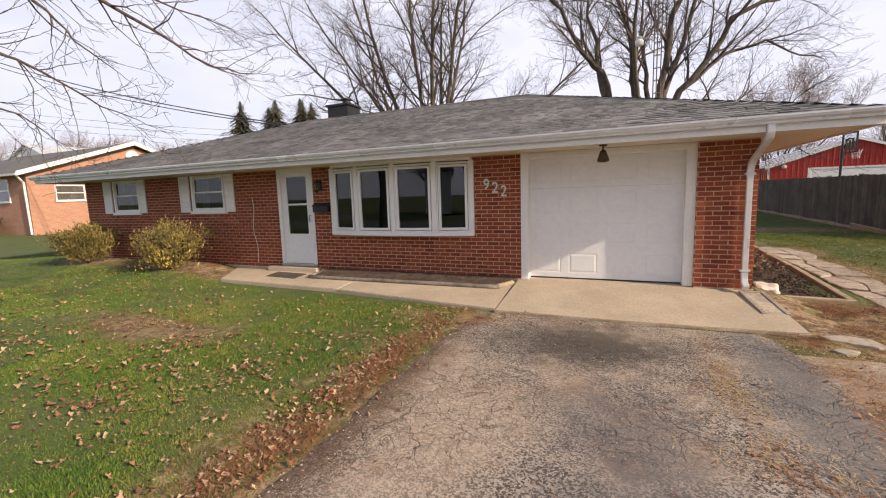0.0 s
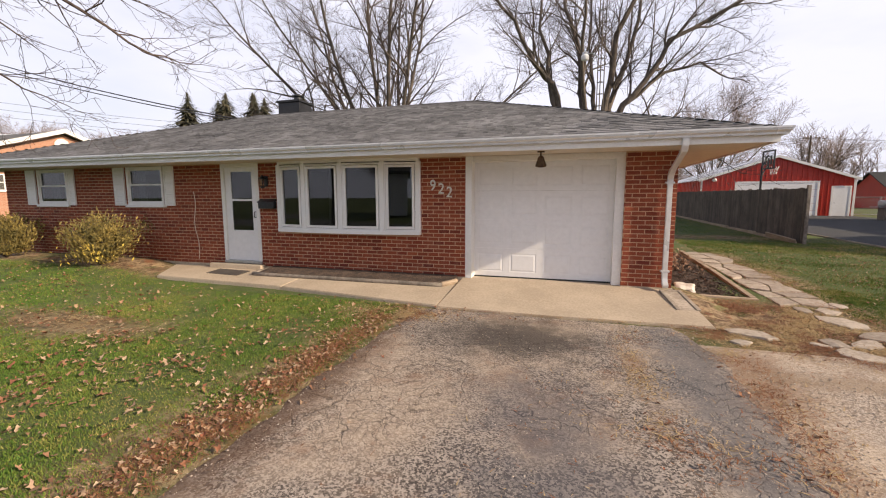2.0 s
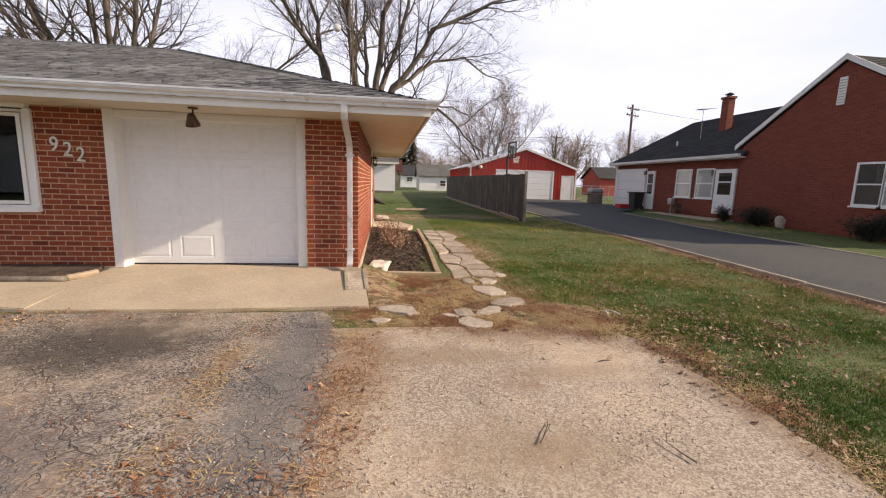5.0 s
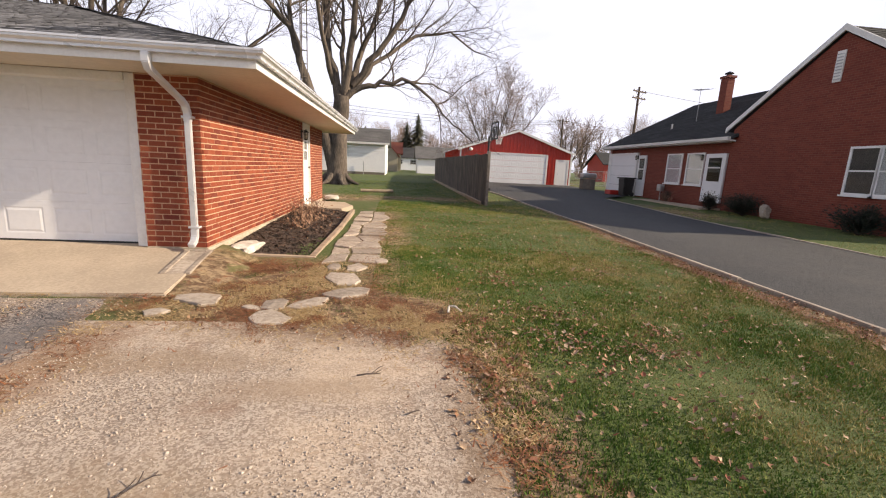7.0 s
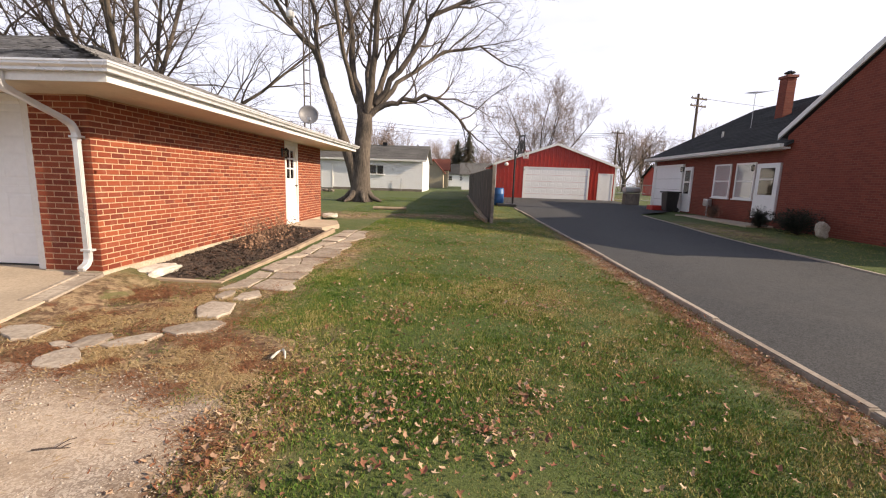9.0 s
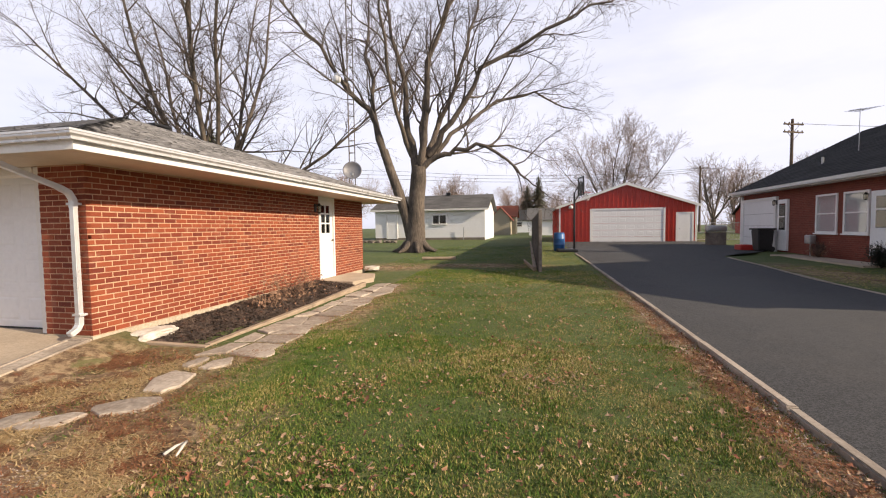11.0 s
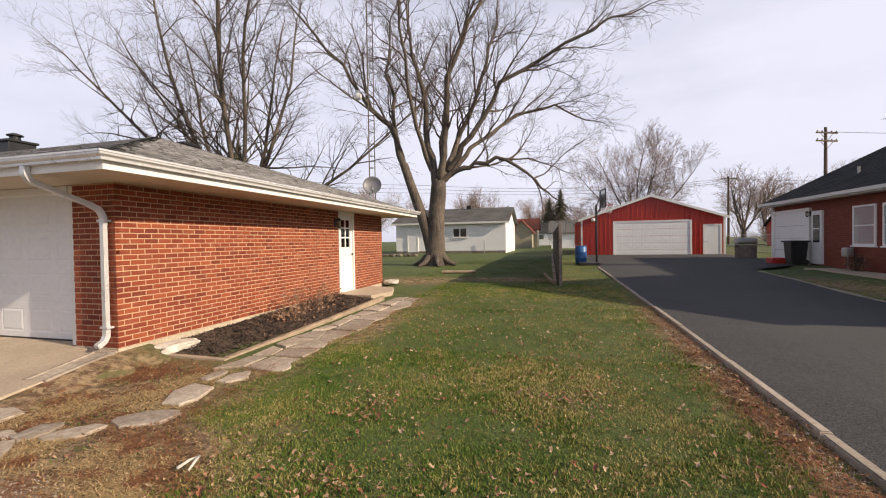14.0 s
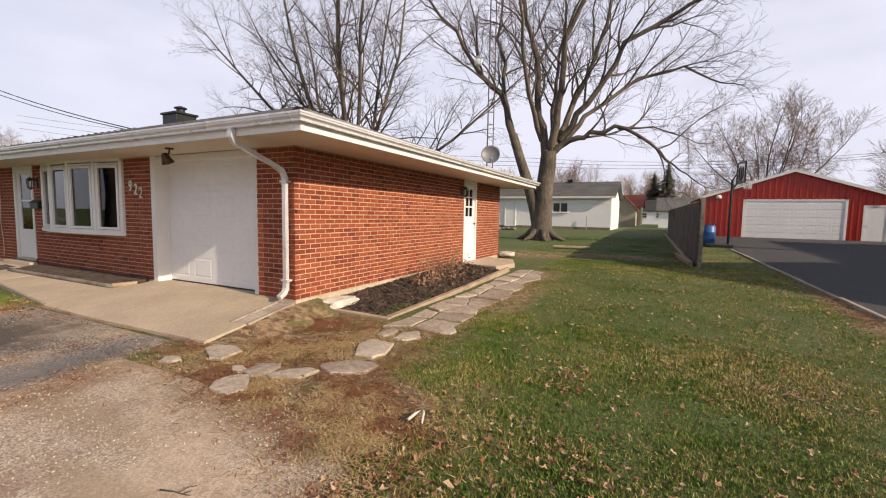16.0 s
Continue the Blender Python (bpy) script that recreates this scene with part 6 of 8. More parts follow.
def small_house(name, x0, x1, y0, y1, ze, zr, along, wall_m, roof_m, label, wins, z0=0.5):
    """A plain far building with its eaves and a few windows."""
    b = thing(name, ((x0 + x1) / 2, y0, z0), label, "house" if "house" in name else "shed")
    part("wall", gable_prism(x0, x1, y0, y1, 0.2, ze, zr, along), wall_m, b)
    o = 0.3
    if along == "x":
        ym = (y0 + y1) / 2
        k = o * (zr - ze) / (ym - y0)
        planes = (((x0 - o, y0 - o, ze - k), (x1 + o, y0 - o, ze - k), (x1 + o, ym, zr), (x0 - o, ym, zr)), ((x1 + o, y1 + o, ze - k), (x0 - o, y1 + o, ze - k), (x0 - o, ym, zr), (x1 + o, ym, zr)))
    else:
        xm = (x0 + x1) / 2
        k = o * (zr - ze) / (xm - x0)
        planes = (((x0 - o, y1 + o, ze - k), (x0 - o, y0 - o, ze - k), (xm, y0 - o, zr), (xm, y1 + o, zr)), ((x1 + o, y0 - o, ze - k), (x1 + o, y1 + o, ze - k), (xm, y1 + o, zr), (xm, y0 - o, zr)))
    for p in planes:
        part("roof", roof_plane(*p, 0.1), roof_m, b)
    for wx, wz, ww, wh in wins:
        house_window(b, facing(wx, y0, wz, 0), ww, wh, M_VINYL, 2)
    return b


small_house("tan_shed", 1.2, 3.9, 62, 66, 2.9, 4.35, "y", M_TANWALL, M_RUSTROOF, "small tan garden shed with rust red roof", ())
small_house("rust_roof_shed", 0.8, 4.4, 67, 73, 3.3, 4.9, "x", M_TANWALL, M_RUSTROOF, "low outbuilding with a rust red roof", ())
small_house("white_house", 2.6, 9.5, 85, 93, 3.0, 4.9, "x", M_SIDING, M_DARKSHINGLE, "small white house with dark roof far behind", ((3.6, 1.7, 1.2, 0.9), (6.2, 1.7, 1.2, 0.9)))
small_house("white_outbuilding_shed", 6.5, 11.5, 57, 62, 2.6, 4.0, "x", M_SIDING, M_GREYROOF, "low white outbuilding behind the fence", ((9.2, 1.2, 0.8, 0.8),))
small_house("red_shed", 30.5, 34.4, 55, 60, 3.0, 4.4, "x", M_REDWOOD, M_DARKSHINGLE, "small red outbuilding beyond the lawns", ())
small_house("grey_cottage_house", -2.0, -12.0, 84, 92, 3.0, 4.8, "x", M_SIDING, M_GREYROOF, "pale low house behind the white garage", ())

# orange brick house on the far side
oh = thing("orange_brick_house", (-32.4, 13.9, 0.3), "orange brick house with white gable trim", "house")
part("wall", gable_prism(-47.0, -32.4, 13.9, 26.1, 0.0, 4.0, 6.05, "x"), M_OWALL, oh, "sunlit orange brick wall")
for p in (((-47.4, 13.4, 3.85), (-32.0, 13.4, 3.85), (-32.0, 20.0, 6.15), (-47.4, 20.0, 6.15)), ((-32.0, 26.6, 3.85), (-47.4, 26.6, 3.85), (-47.4, 20.0, 6.15), (-32.0, 20.0, 6.15))):
    rf = part("roof", roof_plane(*p, 0.1), M_GREYROOF, oh, "grey shingle roof")
for a, b in (((-31.98, 13.3, 3.78), (-31.98, 20.0, 6.1)), ((-31.98, 20.0, 6.1), (-31.98, 26.7, 3.78))):
    part("rake_board", slant_board(a, b, 0.26, (0.05, 0, 0)), M_WHITE, oh, "white rake board")
part("gutter", extrude_along([(0, 0), (0.12, 0), (0.14, 0.13), (0, 0.13)], (-47.4, 13.36, 3.8), (-31.9, 13.36, 3.8)), M_WHITE, oh, "white gutter")
part("downspout", tube_bm([(-32.2, 13.4, 3.8), (-32.35, 13.75, 3.4), (-32.35, 13.78, 0.35)], 0.06, 8), M_WHITE, oh, "white downspout")
house_window(oh, facing(-35.9, 13.9, 2.3, 0), 1.5, 1.4, M_VINYL, 2)
house_window(oh, facing(-32.4, 15.2, 2.3, 90), 1.6, 1.0, M_VINYL, 2)
part("attic_vent", turned(lathe([(0.45, 0), (0.45, 0.06)], (0, 0, 0), 20), Matrix.Translation((-32.4, 20.0, 5.3)) @ Matrix.Rotation(radians(90), 4, "Y")), M_WHITE, oh, "round white attic vent")
# the sun's brightness on this far roof slope is put into a white colour
small_house("white_roof_house", -64, -46, 24, 34, 4.6, 8.2, "y", M_SIDING, M_GUTTER, "house behind, its roof coloured white for the sun on it", ())

# white house across the street, seen only in the window glass
small_house("street_house", -14.0, -3.0, -34, -24, 4.2, 7.5, "x", M_SIDING, M_GREYROOF, "white house across the street mirrored in the windows", ())
small_house("street_house", 4.0, 16.0, -35, -25, 4.0, 7.0, "x", M_SIDING, M_DARKSHINGLE, "pale house across the street mirrored in the windows", ())

# ---- fence ----
FA, FB = Vector((7.32, 16.66, 0)), Vector((6.98, 35.0, 0))
fence = thing("board_fence", (7.32, 16.66, 0.3), "tall weathered grey-brown board fence along the lot line", "fence")
fdir = (FB - FA).normalized()
fl_ = (FB - FA).length
rng = random.Random(8)
n = int(fl_ / 0.145)
turn_f = math.atan2(-fdir.x, fdir.y)
for i in range(n):
    p = FA + fdir * (i * 0.145 + 0.07)
    gz = float(ground_z(p.x, p.y))
    top_z = 2.14 + rng.uniform(-0.02, 0.02) + 0.004 * i * 0.145
    bm = box(-0.011, -0.0705, gz - 0.05, 0.011, 0.0705, top_z, 0.003)
    m = Matrix.Translation((p.x + rng.uniform(-0.004, 0.004), p.y, 0)) @ Matrix.Rotation(turn_f + rng.uniform(-0.01, 0.01), 4, "Z")
    part("board", turned(bm, m), M_FENCE, fence)
for i in range(9):
    p = FA + fdir * (0.02 + i * fl_ / 8 - (0.02 if i == 8 else 0))
    m = Matrix.Translation((p.x + 0.06, p.y, 0)) @ Matrix.Rotation(turn_f, 4, "Z")
    part("post", turned(box(-0.05, -0.05, 0.0, 0.05, 0.05, 2.2 if i else 2.24, 0.01), m), M_GREYWOOD, fence, "grey post")
for z in (0.7, 1.85):
    for i in range(8):
        p, q = FA + fdir * (i * fl_ / 8), FA + fdir * ((i + 1) * fl_ / 8)
        m = Matrix.Translation((p.x + 0.035, p.y, z)) @ Matrix.Rotation(turn_f, 4, "Z")
        part("rail", turned(box(-0.02, 0, -0.045, 0.02, fl_ / 8, 0.045), m), M_GREYWOOD, fence)
for i in range(6):
    p = FA + fdir * (0.3 + i * 3.05)
    gz = float(ground_z(p.x, p.y))
    m = Matrix.Translation((p.x - 0.10, p.y, gz)) @ Matrix.Rotation(turn_f, 4, "Z")
    tagged(part("edging_board", turned(box(-0.05, 0, -0.05, 0.05, 2.98, 0.12, 0.01), m), M_TIMBER, None, "pale weathered board lying along the fence foot", origin=(p.x - 0.1, p.y, gz)), "", "board", "boards along the fence")
gz = float(ground_z(6.9, 17.6))
bm = turned(box(-0.025, 0, 0, 0.025, 1.5, 0.16, 0.01), Matrix.Translation((7.22, 16.75, gz - 0.02)) @ Matrix.Rotation(radians(10), 4, "Z") @ Matrix.Rotation(radians(-24), 4, "Y") @ Matrix.Rotation(radians(6), 4, "X"))
tagged(part("leaning_board", bm, M_TIMBER, None, "pale broken board leaning against the fence foot", origin=(7.2, 16.8, gz)), "", "board")

# ---- yard things ----
hp = thing("basketball_hoop", (9.15, 25.5, 0.42), "black basketball hoop on a tall pole by the drive", "basketball hoop")
hz = float(ground_z(9.15, 25.5))
part("base", box(8.3, 25.0, hz, 9.3, 26.0, hz + 0.14, 0.04), M_BLACKPL, hp)
part("pole", tube_bm([(9.15, 25.5, hz), (9.15, 25.5, 3.4)], 0.05, 12), M_BLACK, hp)
part("arm", tube_bm([(9.15, 25.5, 2.9), (9.46, 25.72, 3.45)], 0.03, 8), M_BLACK, hp)
part("arm", tube_bm([(9.15, 25.5, 3.35), (9.46, 25.74, 3.95)], 0.03, 8), M_BLACK, hp)
m = facing(9.48, 25.72, 3.72, 9)
part("backboard", turned(box(-0.006, -0.5, -0.45, 0.006, 0.5, 0.45), m), M_THINGLASS, hp, "clear backboard panel")
for a_ in ((-0.52, -0.47, 0.52, -0.40), (-0.52, 0.40, 0.52, 0.47), (-0.52, -0.40, -0.45, 0.40), (0.45, -0.40, 0.52, 0.40), (-0.04, -0.40, 0.04, 0.1), (-0.25, -0.25, -0.19, 0.15), (0.19, -0.25, 0.25, 0.15), (-0.25, 0.15, 0.25, 0.2)):
    part("board_frame", turned(box(-0.025, a_[0], a_[1], 0.025, a_[2], a_[3]), m), M_BLACK, hp, "black frame bar")
ring = [(0.28 + 0.225 * math.cos(a), 0.225 * math.sin(a), -0.32) for a in [i * math.pi / 9 for i in range(19)]]
part("rim", turned(tube_bm(ring, 0.012, 6), m), M_REDPL, hp, "red rim")
net = bmesh.new()
for i in range(12):
    a0, a1 = i * math.pi / 6, (i + 1) * math.pi / 6
    for a, b in ((a0, a1), (a1, a0)):
        tube_bm([(0.28 + 0.22 * math.cos(a), 0.22 * math.sin(a), -0.33), (0.28 + 0.15 * math.cos((a + b) / 2), 0.15 * math.sin((a + b) / 2), -0.52), (0.28 + 0.13 * math.cos(b), 0.13 * math.sin(b), -0.72)], 0.008, 4, net)
part("net", turned(net, m), M_WHITE, hp, "white net")

bz = float(ground_z(8.45, 26.2))
br = thing("plastic_barrel", (8.45, 26.2, bz), "blue plastic barrel standing on the grass", "barrel")
part("drum", lathe([(0.26, 0), (0.285, 0.05), (0.29, 0.3), (0.3, 0.32), (0.29, 0.34), (0.29, 0.6), (0.3, 0.62), (0.29, 0.64), (0.28, 0.86), (0.25, 0.92)], (8.45, 26.2, bz), 24), M_BLUE, br, smooth=True)
part("lid", lathe([(0.255, 0.92), (0.255, 0.95), (0.24, 0.95), (0.24, 0.93)], (8.45, 26.2, bz), 24), M_BLUE, br)

gz = float(ground_z(17.6, 31.0))
gr_ = thing("charcoal_grill", (17.6, 31.0, gz), "covered grey gas grill on the drive edge", "grill")
part("cart", box(17.15, 30.7, gz, 18.05, 31.3, gz + 0.75, 0.02), M_GREYWOOD, gr_)
part("hood", box(17.1, 30.65, gz + 0.78, 18.1, 31.35, gz + 1.15, 0.1), M_STEEL, gr_, "rounded grey hood", smooth=True)
part("side_shelf", box(16.75, 30.7, gz + 0.74, 17.12, 31.3, gz + 0.78), M_STEEL, gr_)
part("side_shelf", box(18.08, 30.7, gz + 0.74, 18.45, 31.3, gz + 0.78), M_STEEL, gr_)

gz = float(ground_z(17.55, 25.7))
bn = thing("wheeled_bin", (17.5, 25.6, gz), "black wheeled rubbish bin beside the garage door", "bin")
bm = box(17.2, 25.25, gz + 0.06, 17.85, 25.95, gz + 1.0)
for v in bm.verts:
    if v.co.z < gz + 0.5:
        v.co.x += (17.52 - v.co.x) * 0.18
        v.co.y += (25.6 - v.co.y) * 0.18
bmesh.ops.bevel(bm, geom=bm.edges[:], offset=0.03, segments=2, affect="EDGES")
part("body", bm, M_BLACKPL, bn)
part("lid", box(17.14, 25.18, gz + 1.0, 17.9, 26.02, gz + 1.08, 0.03), M_BLACKPL, bn)
for yy in (25.35, 25.85):
    part("wheel", turned(lathe([(0.12, -0.03), (0.13, 0.0), (0.12, 0.03)], (0, 0, 0), 16), Matrix.Translation((17.8, yy, gz + 0.12)) @ Matrix.Rotation(radians(90), 4, "X")), M_BLACKPL, bn)
tagged(part("red_tub", box(16.9, 26.2, gz, 17.5, 26.9, gz + 0.28, 0.04), M_REDPL, None, "low red plastic tub beside the bin", origin=(17.2, 26.5, gz)), "", "tub")
gz = float(ground_z(17.6, 22.8))
ac = thing("gas_meter", (18.0, 22.9, gz), "grey gas meter against the neighbour brick wall", "meter")
part("body", box(17.85, 22.75, gz + 0.5, 18.1, 23.1, gz + 0.85, 0.05), M_STEEL, ac)
part("pipe", tube_bm([(18.0, 22.95, gz), (18.0, 22.95, gz + 0.5)], 0.025, 8), M_STEEL, ac)

# television aerial on the neighbour roof
av = thing("roof_aerial", (20.3, 24.2, 4.5), "thin grey television aerial on the charcoal roof", "aerial")
part("mast", tube_bm([(20.3, 24.2, 4.4), (20.3, 24.2, 6.42)], 0.013, 6), M_STEEL, av)
part("boom", tube_bm([(19.8, 24.0, 6.30), (20.8, 24.4, 6.42)], 0.010, 6), M_STEEL, av)
for i in range(8):
    f = i / 7
    c = Vector((19.8, 24.0, 6.30)).lerp(Vector((20.8, 24.4, 6.42)), f)
    w = Vector((-0.35, 0.94, 0)) * (0.18 + 0.3 * f)
    part("element", tube_bm([c - w, c + w], 0.006, 5), M_STEEL, av)

# chain-link fence between the barn and the brick house
cl = thing("chain_link_fence", (21.2, 36.2, 0.5), "low galvanised chain-link fence beyond the drive", "fence")
for i in range(5):
    x = 18.3 + i * 1.6
    gz = float(ground_z(x, 36.2))
    part("post", tube_bm([(x, 36.2, gz - 0.1), (x, 36.2, gz + 1.3)], 0.032, 8), M_STEEL, cl)
gz = float(ground_z(21, 36.2))
for z in (0.08, 1.26):
    part("rail", tube_bm([(18.3, 36.2, gz + z), (24.7, 36.2, gz + z)], 0.022, 6), M_STEEL, cl)
mesh_bm = bmesh.new()
for i in range(62):
    x = 17.2 + i * 0.12
    for sgn in (1, -1):
        a, b = (x, x + 1.18) if sgn > 0 else (x + 1.18, x)
        if min(a, b) >= 18.3 and max(a, b) <= 24.7:
            tube_bm([(a, 36.2, gz + 0.08), (b, 36.2, gz + 1.26)], 0.0045, 3, mesh_bm, False)
part("wire_mesh", mesh_bm, M_STEEL, cl)

# ---- dish and lattice tower ----
tw = thing("antenna_tower", (0.93, 17.21, 0.35), "tall grey lattice antenna tower behind the house", "antenna tower")
tri = [(0.93 + 0.13 * math.cos(a), 17.21 + 0.13 * math.sin(a)) for a in (0.4, 2.5, 4.6)]
for x, y in tri:
    part("rail", tube_bm([(x, y, 0.3), (x, y, 10.5)], 0.018, 6), M_FENCE, tw, "rusty grey upright")
for i in range(24):
    z = 0.6 + i * 0.42
    for k in range(3):
        a, b = tri[k], tri[(k + 1) % 3]
        part("rung", tube_bm([(a[0], a[1], z), (b[0], b[1], z)], 0.011, 5), M_FENCE, tw)
part("mast", tube_bm([(0.93, 17.21, 10.4), (0.93, 17.21, 12.5)], 0.025, 6), M_STEEL, tw)
sdh = thing("satellite_dish", (1.05, 17.05, 3.3), "round grey satellite dish on the lattice tower", "satellite dish")
prof = [(0.02 + 0.3 * i / 8, 0.12 * (i / 8) ** 2) for i in range(9)]
bm = lathe(prof + [(r, z - 0.012) for r, z in prof[::-1]][:-1] + [(0.015, -0.012)], (0, 0, 0), 24)
part("reflector", turned(bm, Matrix.Translation((1.1, 16.92, 3.69)) @ Matrix.Rotation(radians(20), 4, "Z") @ Matrix.Rotation(radians(75), 4, "X")), M_DISH, sdh, "grey reflector", smooth=True)
part("feed_arm", tube_bm([(1.1, 16.92, 3.45), (1.3, 16.45, 3.5)], 0.015, 6), M_STEEL, sdh)
part("feed_horn", box(1.25, 16.38, 3.48, 1.34, 16.5, 3.58, 0.01), M_STEEL, sdh)
part("bracket", tube_bm([(0.95, 17.1, 3.5), (1.1, 16.95, 3.68)], 0.025, 8), M_STEEL, sdh)
yl = thing("yard_light", (0.4, 17.4, 6.9), "round white yard light on an arm of the tower", "yard light")
part("arm", tube_bm([(0.85, 17.25, 6.95), (0.6, 17.35, 7.15), (0.38, 17.42, 7.16)], 0.02, 6), M_STEEL, yl)
part("globe", lathe([(0.07, -0.2), (0.13, -0.16), (0.14, -0.02), (0.09, 0.02)], (0.36, 17.43, 7.12), 16), M_WHITE, yl, "white lamp globe", smooth=True)
part("hood", lathe([(0.10, 0.02), (0.1, 0.1), (0.03, 0.15)], (0.36, 17.43, 7.12), 12), M_STEEL, yl)


# ---- poles and wires ----
def utility_pole(x, y, h, arms, turn):
    gz = float(ground_z(x, y)) - 0.1
    p = thing("utility_pole", (x, y, gz), "tall dark wooden utility pole with crossarms", "utility pole", "utility poles")
    part("pole", tube_bm([(x, y, gz), (x, y, h)], [0.17, 0.11], 10), M_POLE, p)
    for z, w in arms:
        m = facing(x, y, z, turn)
        part("crossarm", turned(box(-w, -0.16, -0.06, w, -0.06, 0.06), m), M_POLE, p)
        for k in (-0.9, -0.45, 0.45, 0.9):
            part("insulator", turned(lathe([(0.02, 0.06), (0.05, 0.1), (0.05, 0.16), (0.02, 0.2)], (k * w, -0.11, 0), 8), m), M_GREYWOOD, p)
        for k in (-1, 1):
            part("brace", turned(tube_bm([(k * w * 0.6, -0.11, -0.05), (0, -0.11, -0.7)], 0.02, 5), m), M_POLE, p)
    return p


utility_pole(29.85, 47.7, 11.1, ((10.6, 1.1), (9.9, 1.1)), 25)
utility_pole(29.7, 69.0, 9.9, ((9.55, 1.1),), 15)


def wire(a, b, sag, r=0.012):
    a, b = Vector(a), Vector(b)
    pts = []
    for i in range(17):
        f = i / 16
        p = a.lerp(b, f)
        p.z -= sag * 4 * f * (1 - f)
        pts.append(p)
    tagged(part("overhead_wire", tube_bm(pts, r, 5), M_WIRE, None, "thin black overhead utility wire", origin=tuple(a)), "", "wire", "overhead wires")


wire((-34.0, 12.3, 10.8), (-10.2, 12.5, 4.4), 0.45, 0.022)
wire((-34.0, 12.0, 10.6), (-10.2, 12.5, 4.35), 0.5, 0.018)
for dz in (0.0, 0.5, 1.0):
    wire((-85, 34, 16.2 - dz * 2), (-9, 58, 9.2 - dz), 1.2, 0.02)
    wire((-9, 58, 9.2 - dz), (29.7, 69.0, 9.6 - dz * 0.5), 0.8, 0.02)
wire((29.7, 69.0, 9.6), (80, 84, 10), 0.8, 0.02)
wire((29.85, 47.7, 10.7), (90, 60, 11), 1.0, 0.02)


# ---- trees ----
class Wood:
    """Gathers tapered branches and makes meshes of them."""

    def __init__(self, seed):
        self.rng = random.Random(seed)
        self.thick, self.thin = ([], []), ([], [])

    def tube(self, pts, radii, sides):
        v, f = self.thick if radii[0] > 0.045 else self.thin
        base = len(v)
        ref = None
        for i, p in enumerate(pts):
            d = (pts[min(i + 1, len(pts) - 1)] - pts[max(i - 1, 0)])
            d = d.normalized() if d.length > 1e-6 else Vector((0, 0, 1))
            ref = d.orthogonal().normalized() if ref is None else (ref - d * ref.dot(d)).normalized()
            b = d.cross(ref)
            for k in range(sides):
                a = 2 * math.pi * k / sides
                v.append(p + (ref * math.cos(a) + b * math.sin(a)) * radii[i])
        for i in range(len(pts) - 1):
            for k in range(sides):
                f.append((base + i * sides + k, base + i * sides + (k + 1) % sides, base + (i + 1) * sides + (k + 1) % sides, base + (i + 1) * sides + k))

    def limb(self, pts, r0, r1, level, spec):
        """One branch along points, with its side branches."""
        rng = self.rng
        pts = [Vector(p) for p in pts]
        n = len(pts) - 1
        radii = [r0 + (r1 - r0) * (i / n) ** 0.8 for i in range(n + 1)]
        self.tube(pts, radii, 8 if r0 > 0.1 else 5 if r0 > 0.03 else 3)
        if level >= spec["levels"]:
            return
        length = sum((b - a).length for a, b in zip(pts, pts[1:]))
        count = max(2, int(length * spec["density"][level]))
        for c in range(count):
            f = spec["bare"][level] + (1 - spec["bare"][level]) * (c + rng.random()) / count
            i = min(int(f * n), n - 1)
            g = f * n - i
            p = pts[i].lerp(pts[i + 1], g)
            d = (pts[i + 1] - pts[i]).normalized()
            side = d.orthogonal().normalized()
            side.rotate(Matrix.Rotation(rng.uniform(0, 2 * math.pi), 3, d))
            ang = radians(rng.uniform(*spec["angle"]))
            w = (d * math.cos(ang) + side * math.sin(ang)).normalized()
            w = (w + Vector((0, 0, spec["rise"][level]))).normalized()
            L = spec["length"][level] * rng.uniform(0.6, 1.25) * (1.1 - 0.45 * f)
            r = max(min(radii[i] * 0.6, spec["radius"][level]), spec["least"])
            self.grow(p, w, L, r, level + 1, spec)
        if level < spec["levels"] - 1 or True:
            d = (pts[-1] - pts[-2]).normalized()
            self.grow(pts[-1], d, spec["length"][min(level, len(spec["length"]) - 1)] * 0.5, r1, level + 1, spec)

    def grow(self, p, d, length, r, level, spec):
        rng = self.rng
        n = 5 if level < 2 else 4 if level < 3 else 3
        pts = [p]
        d = d.normalized()
        for i in range(n):
            d = (d + Vector((rng.gauss(0, 1), rng.gauss(0, 1), rng.gauss(0, 1))) * spec["wander"] + Vector((0, 0, spec["lift"]))).normalized()
            pts.append(pts[-1] + d * (length / n))
        self.limb(pts, r, max(r * 0.3, spec["least"] * 0.7), level, spec)

    def link(self, parent, trunk_m, twig_m):
        for name, (v, f), m in (("trunk", self.thick, trunk_m), ("crown", self.thin, twig_m)):
            if f:
                raw(name, [tuple(p) for p in v], f, m, parent, "", True)


def stem_points(base, lean, azim, length, n, curve, rng):
    """A rising stem that bends outwards or upwards."""
    d = Vector((math.sin(lean) * math.cos(azim), math.sin(lean) * math.sin(azim), math.cos(lean)))
    pts = [Vector(base)]
    for i in range(n):
        d = (d + Vector((rng.gauss(0, 0.06), rng.gauss(0, 0.06), curve))).normalized()
        pts.append(pts[-1] + d * (length / n))
    return pts


SPEC = dict(levels=4, density=(1.1, 1.8, 2.8, 2.8), bare=(0.22, 0.12, 0.1, 0.1), angle=(22, 52), rise=(0.16, 0.08, 0.0, -0.08), length=(3.6, 1.9, 1.0, 0.55), radius=(0.07, 0.028, 0.014, 0.008), least=0.006, wander=0.16, lift=0.02)

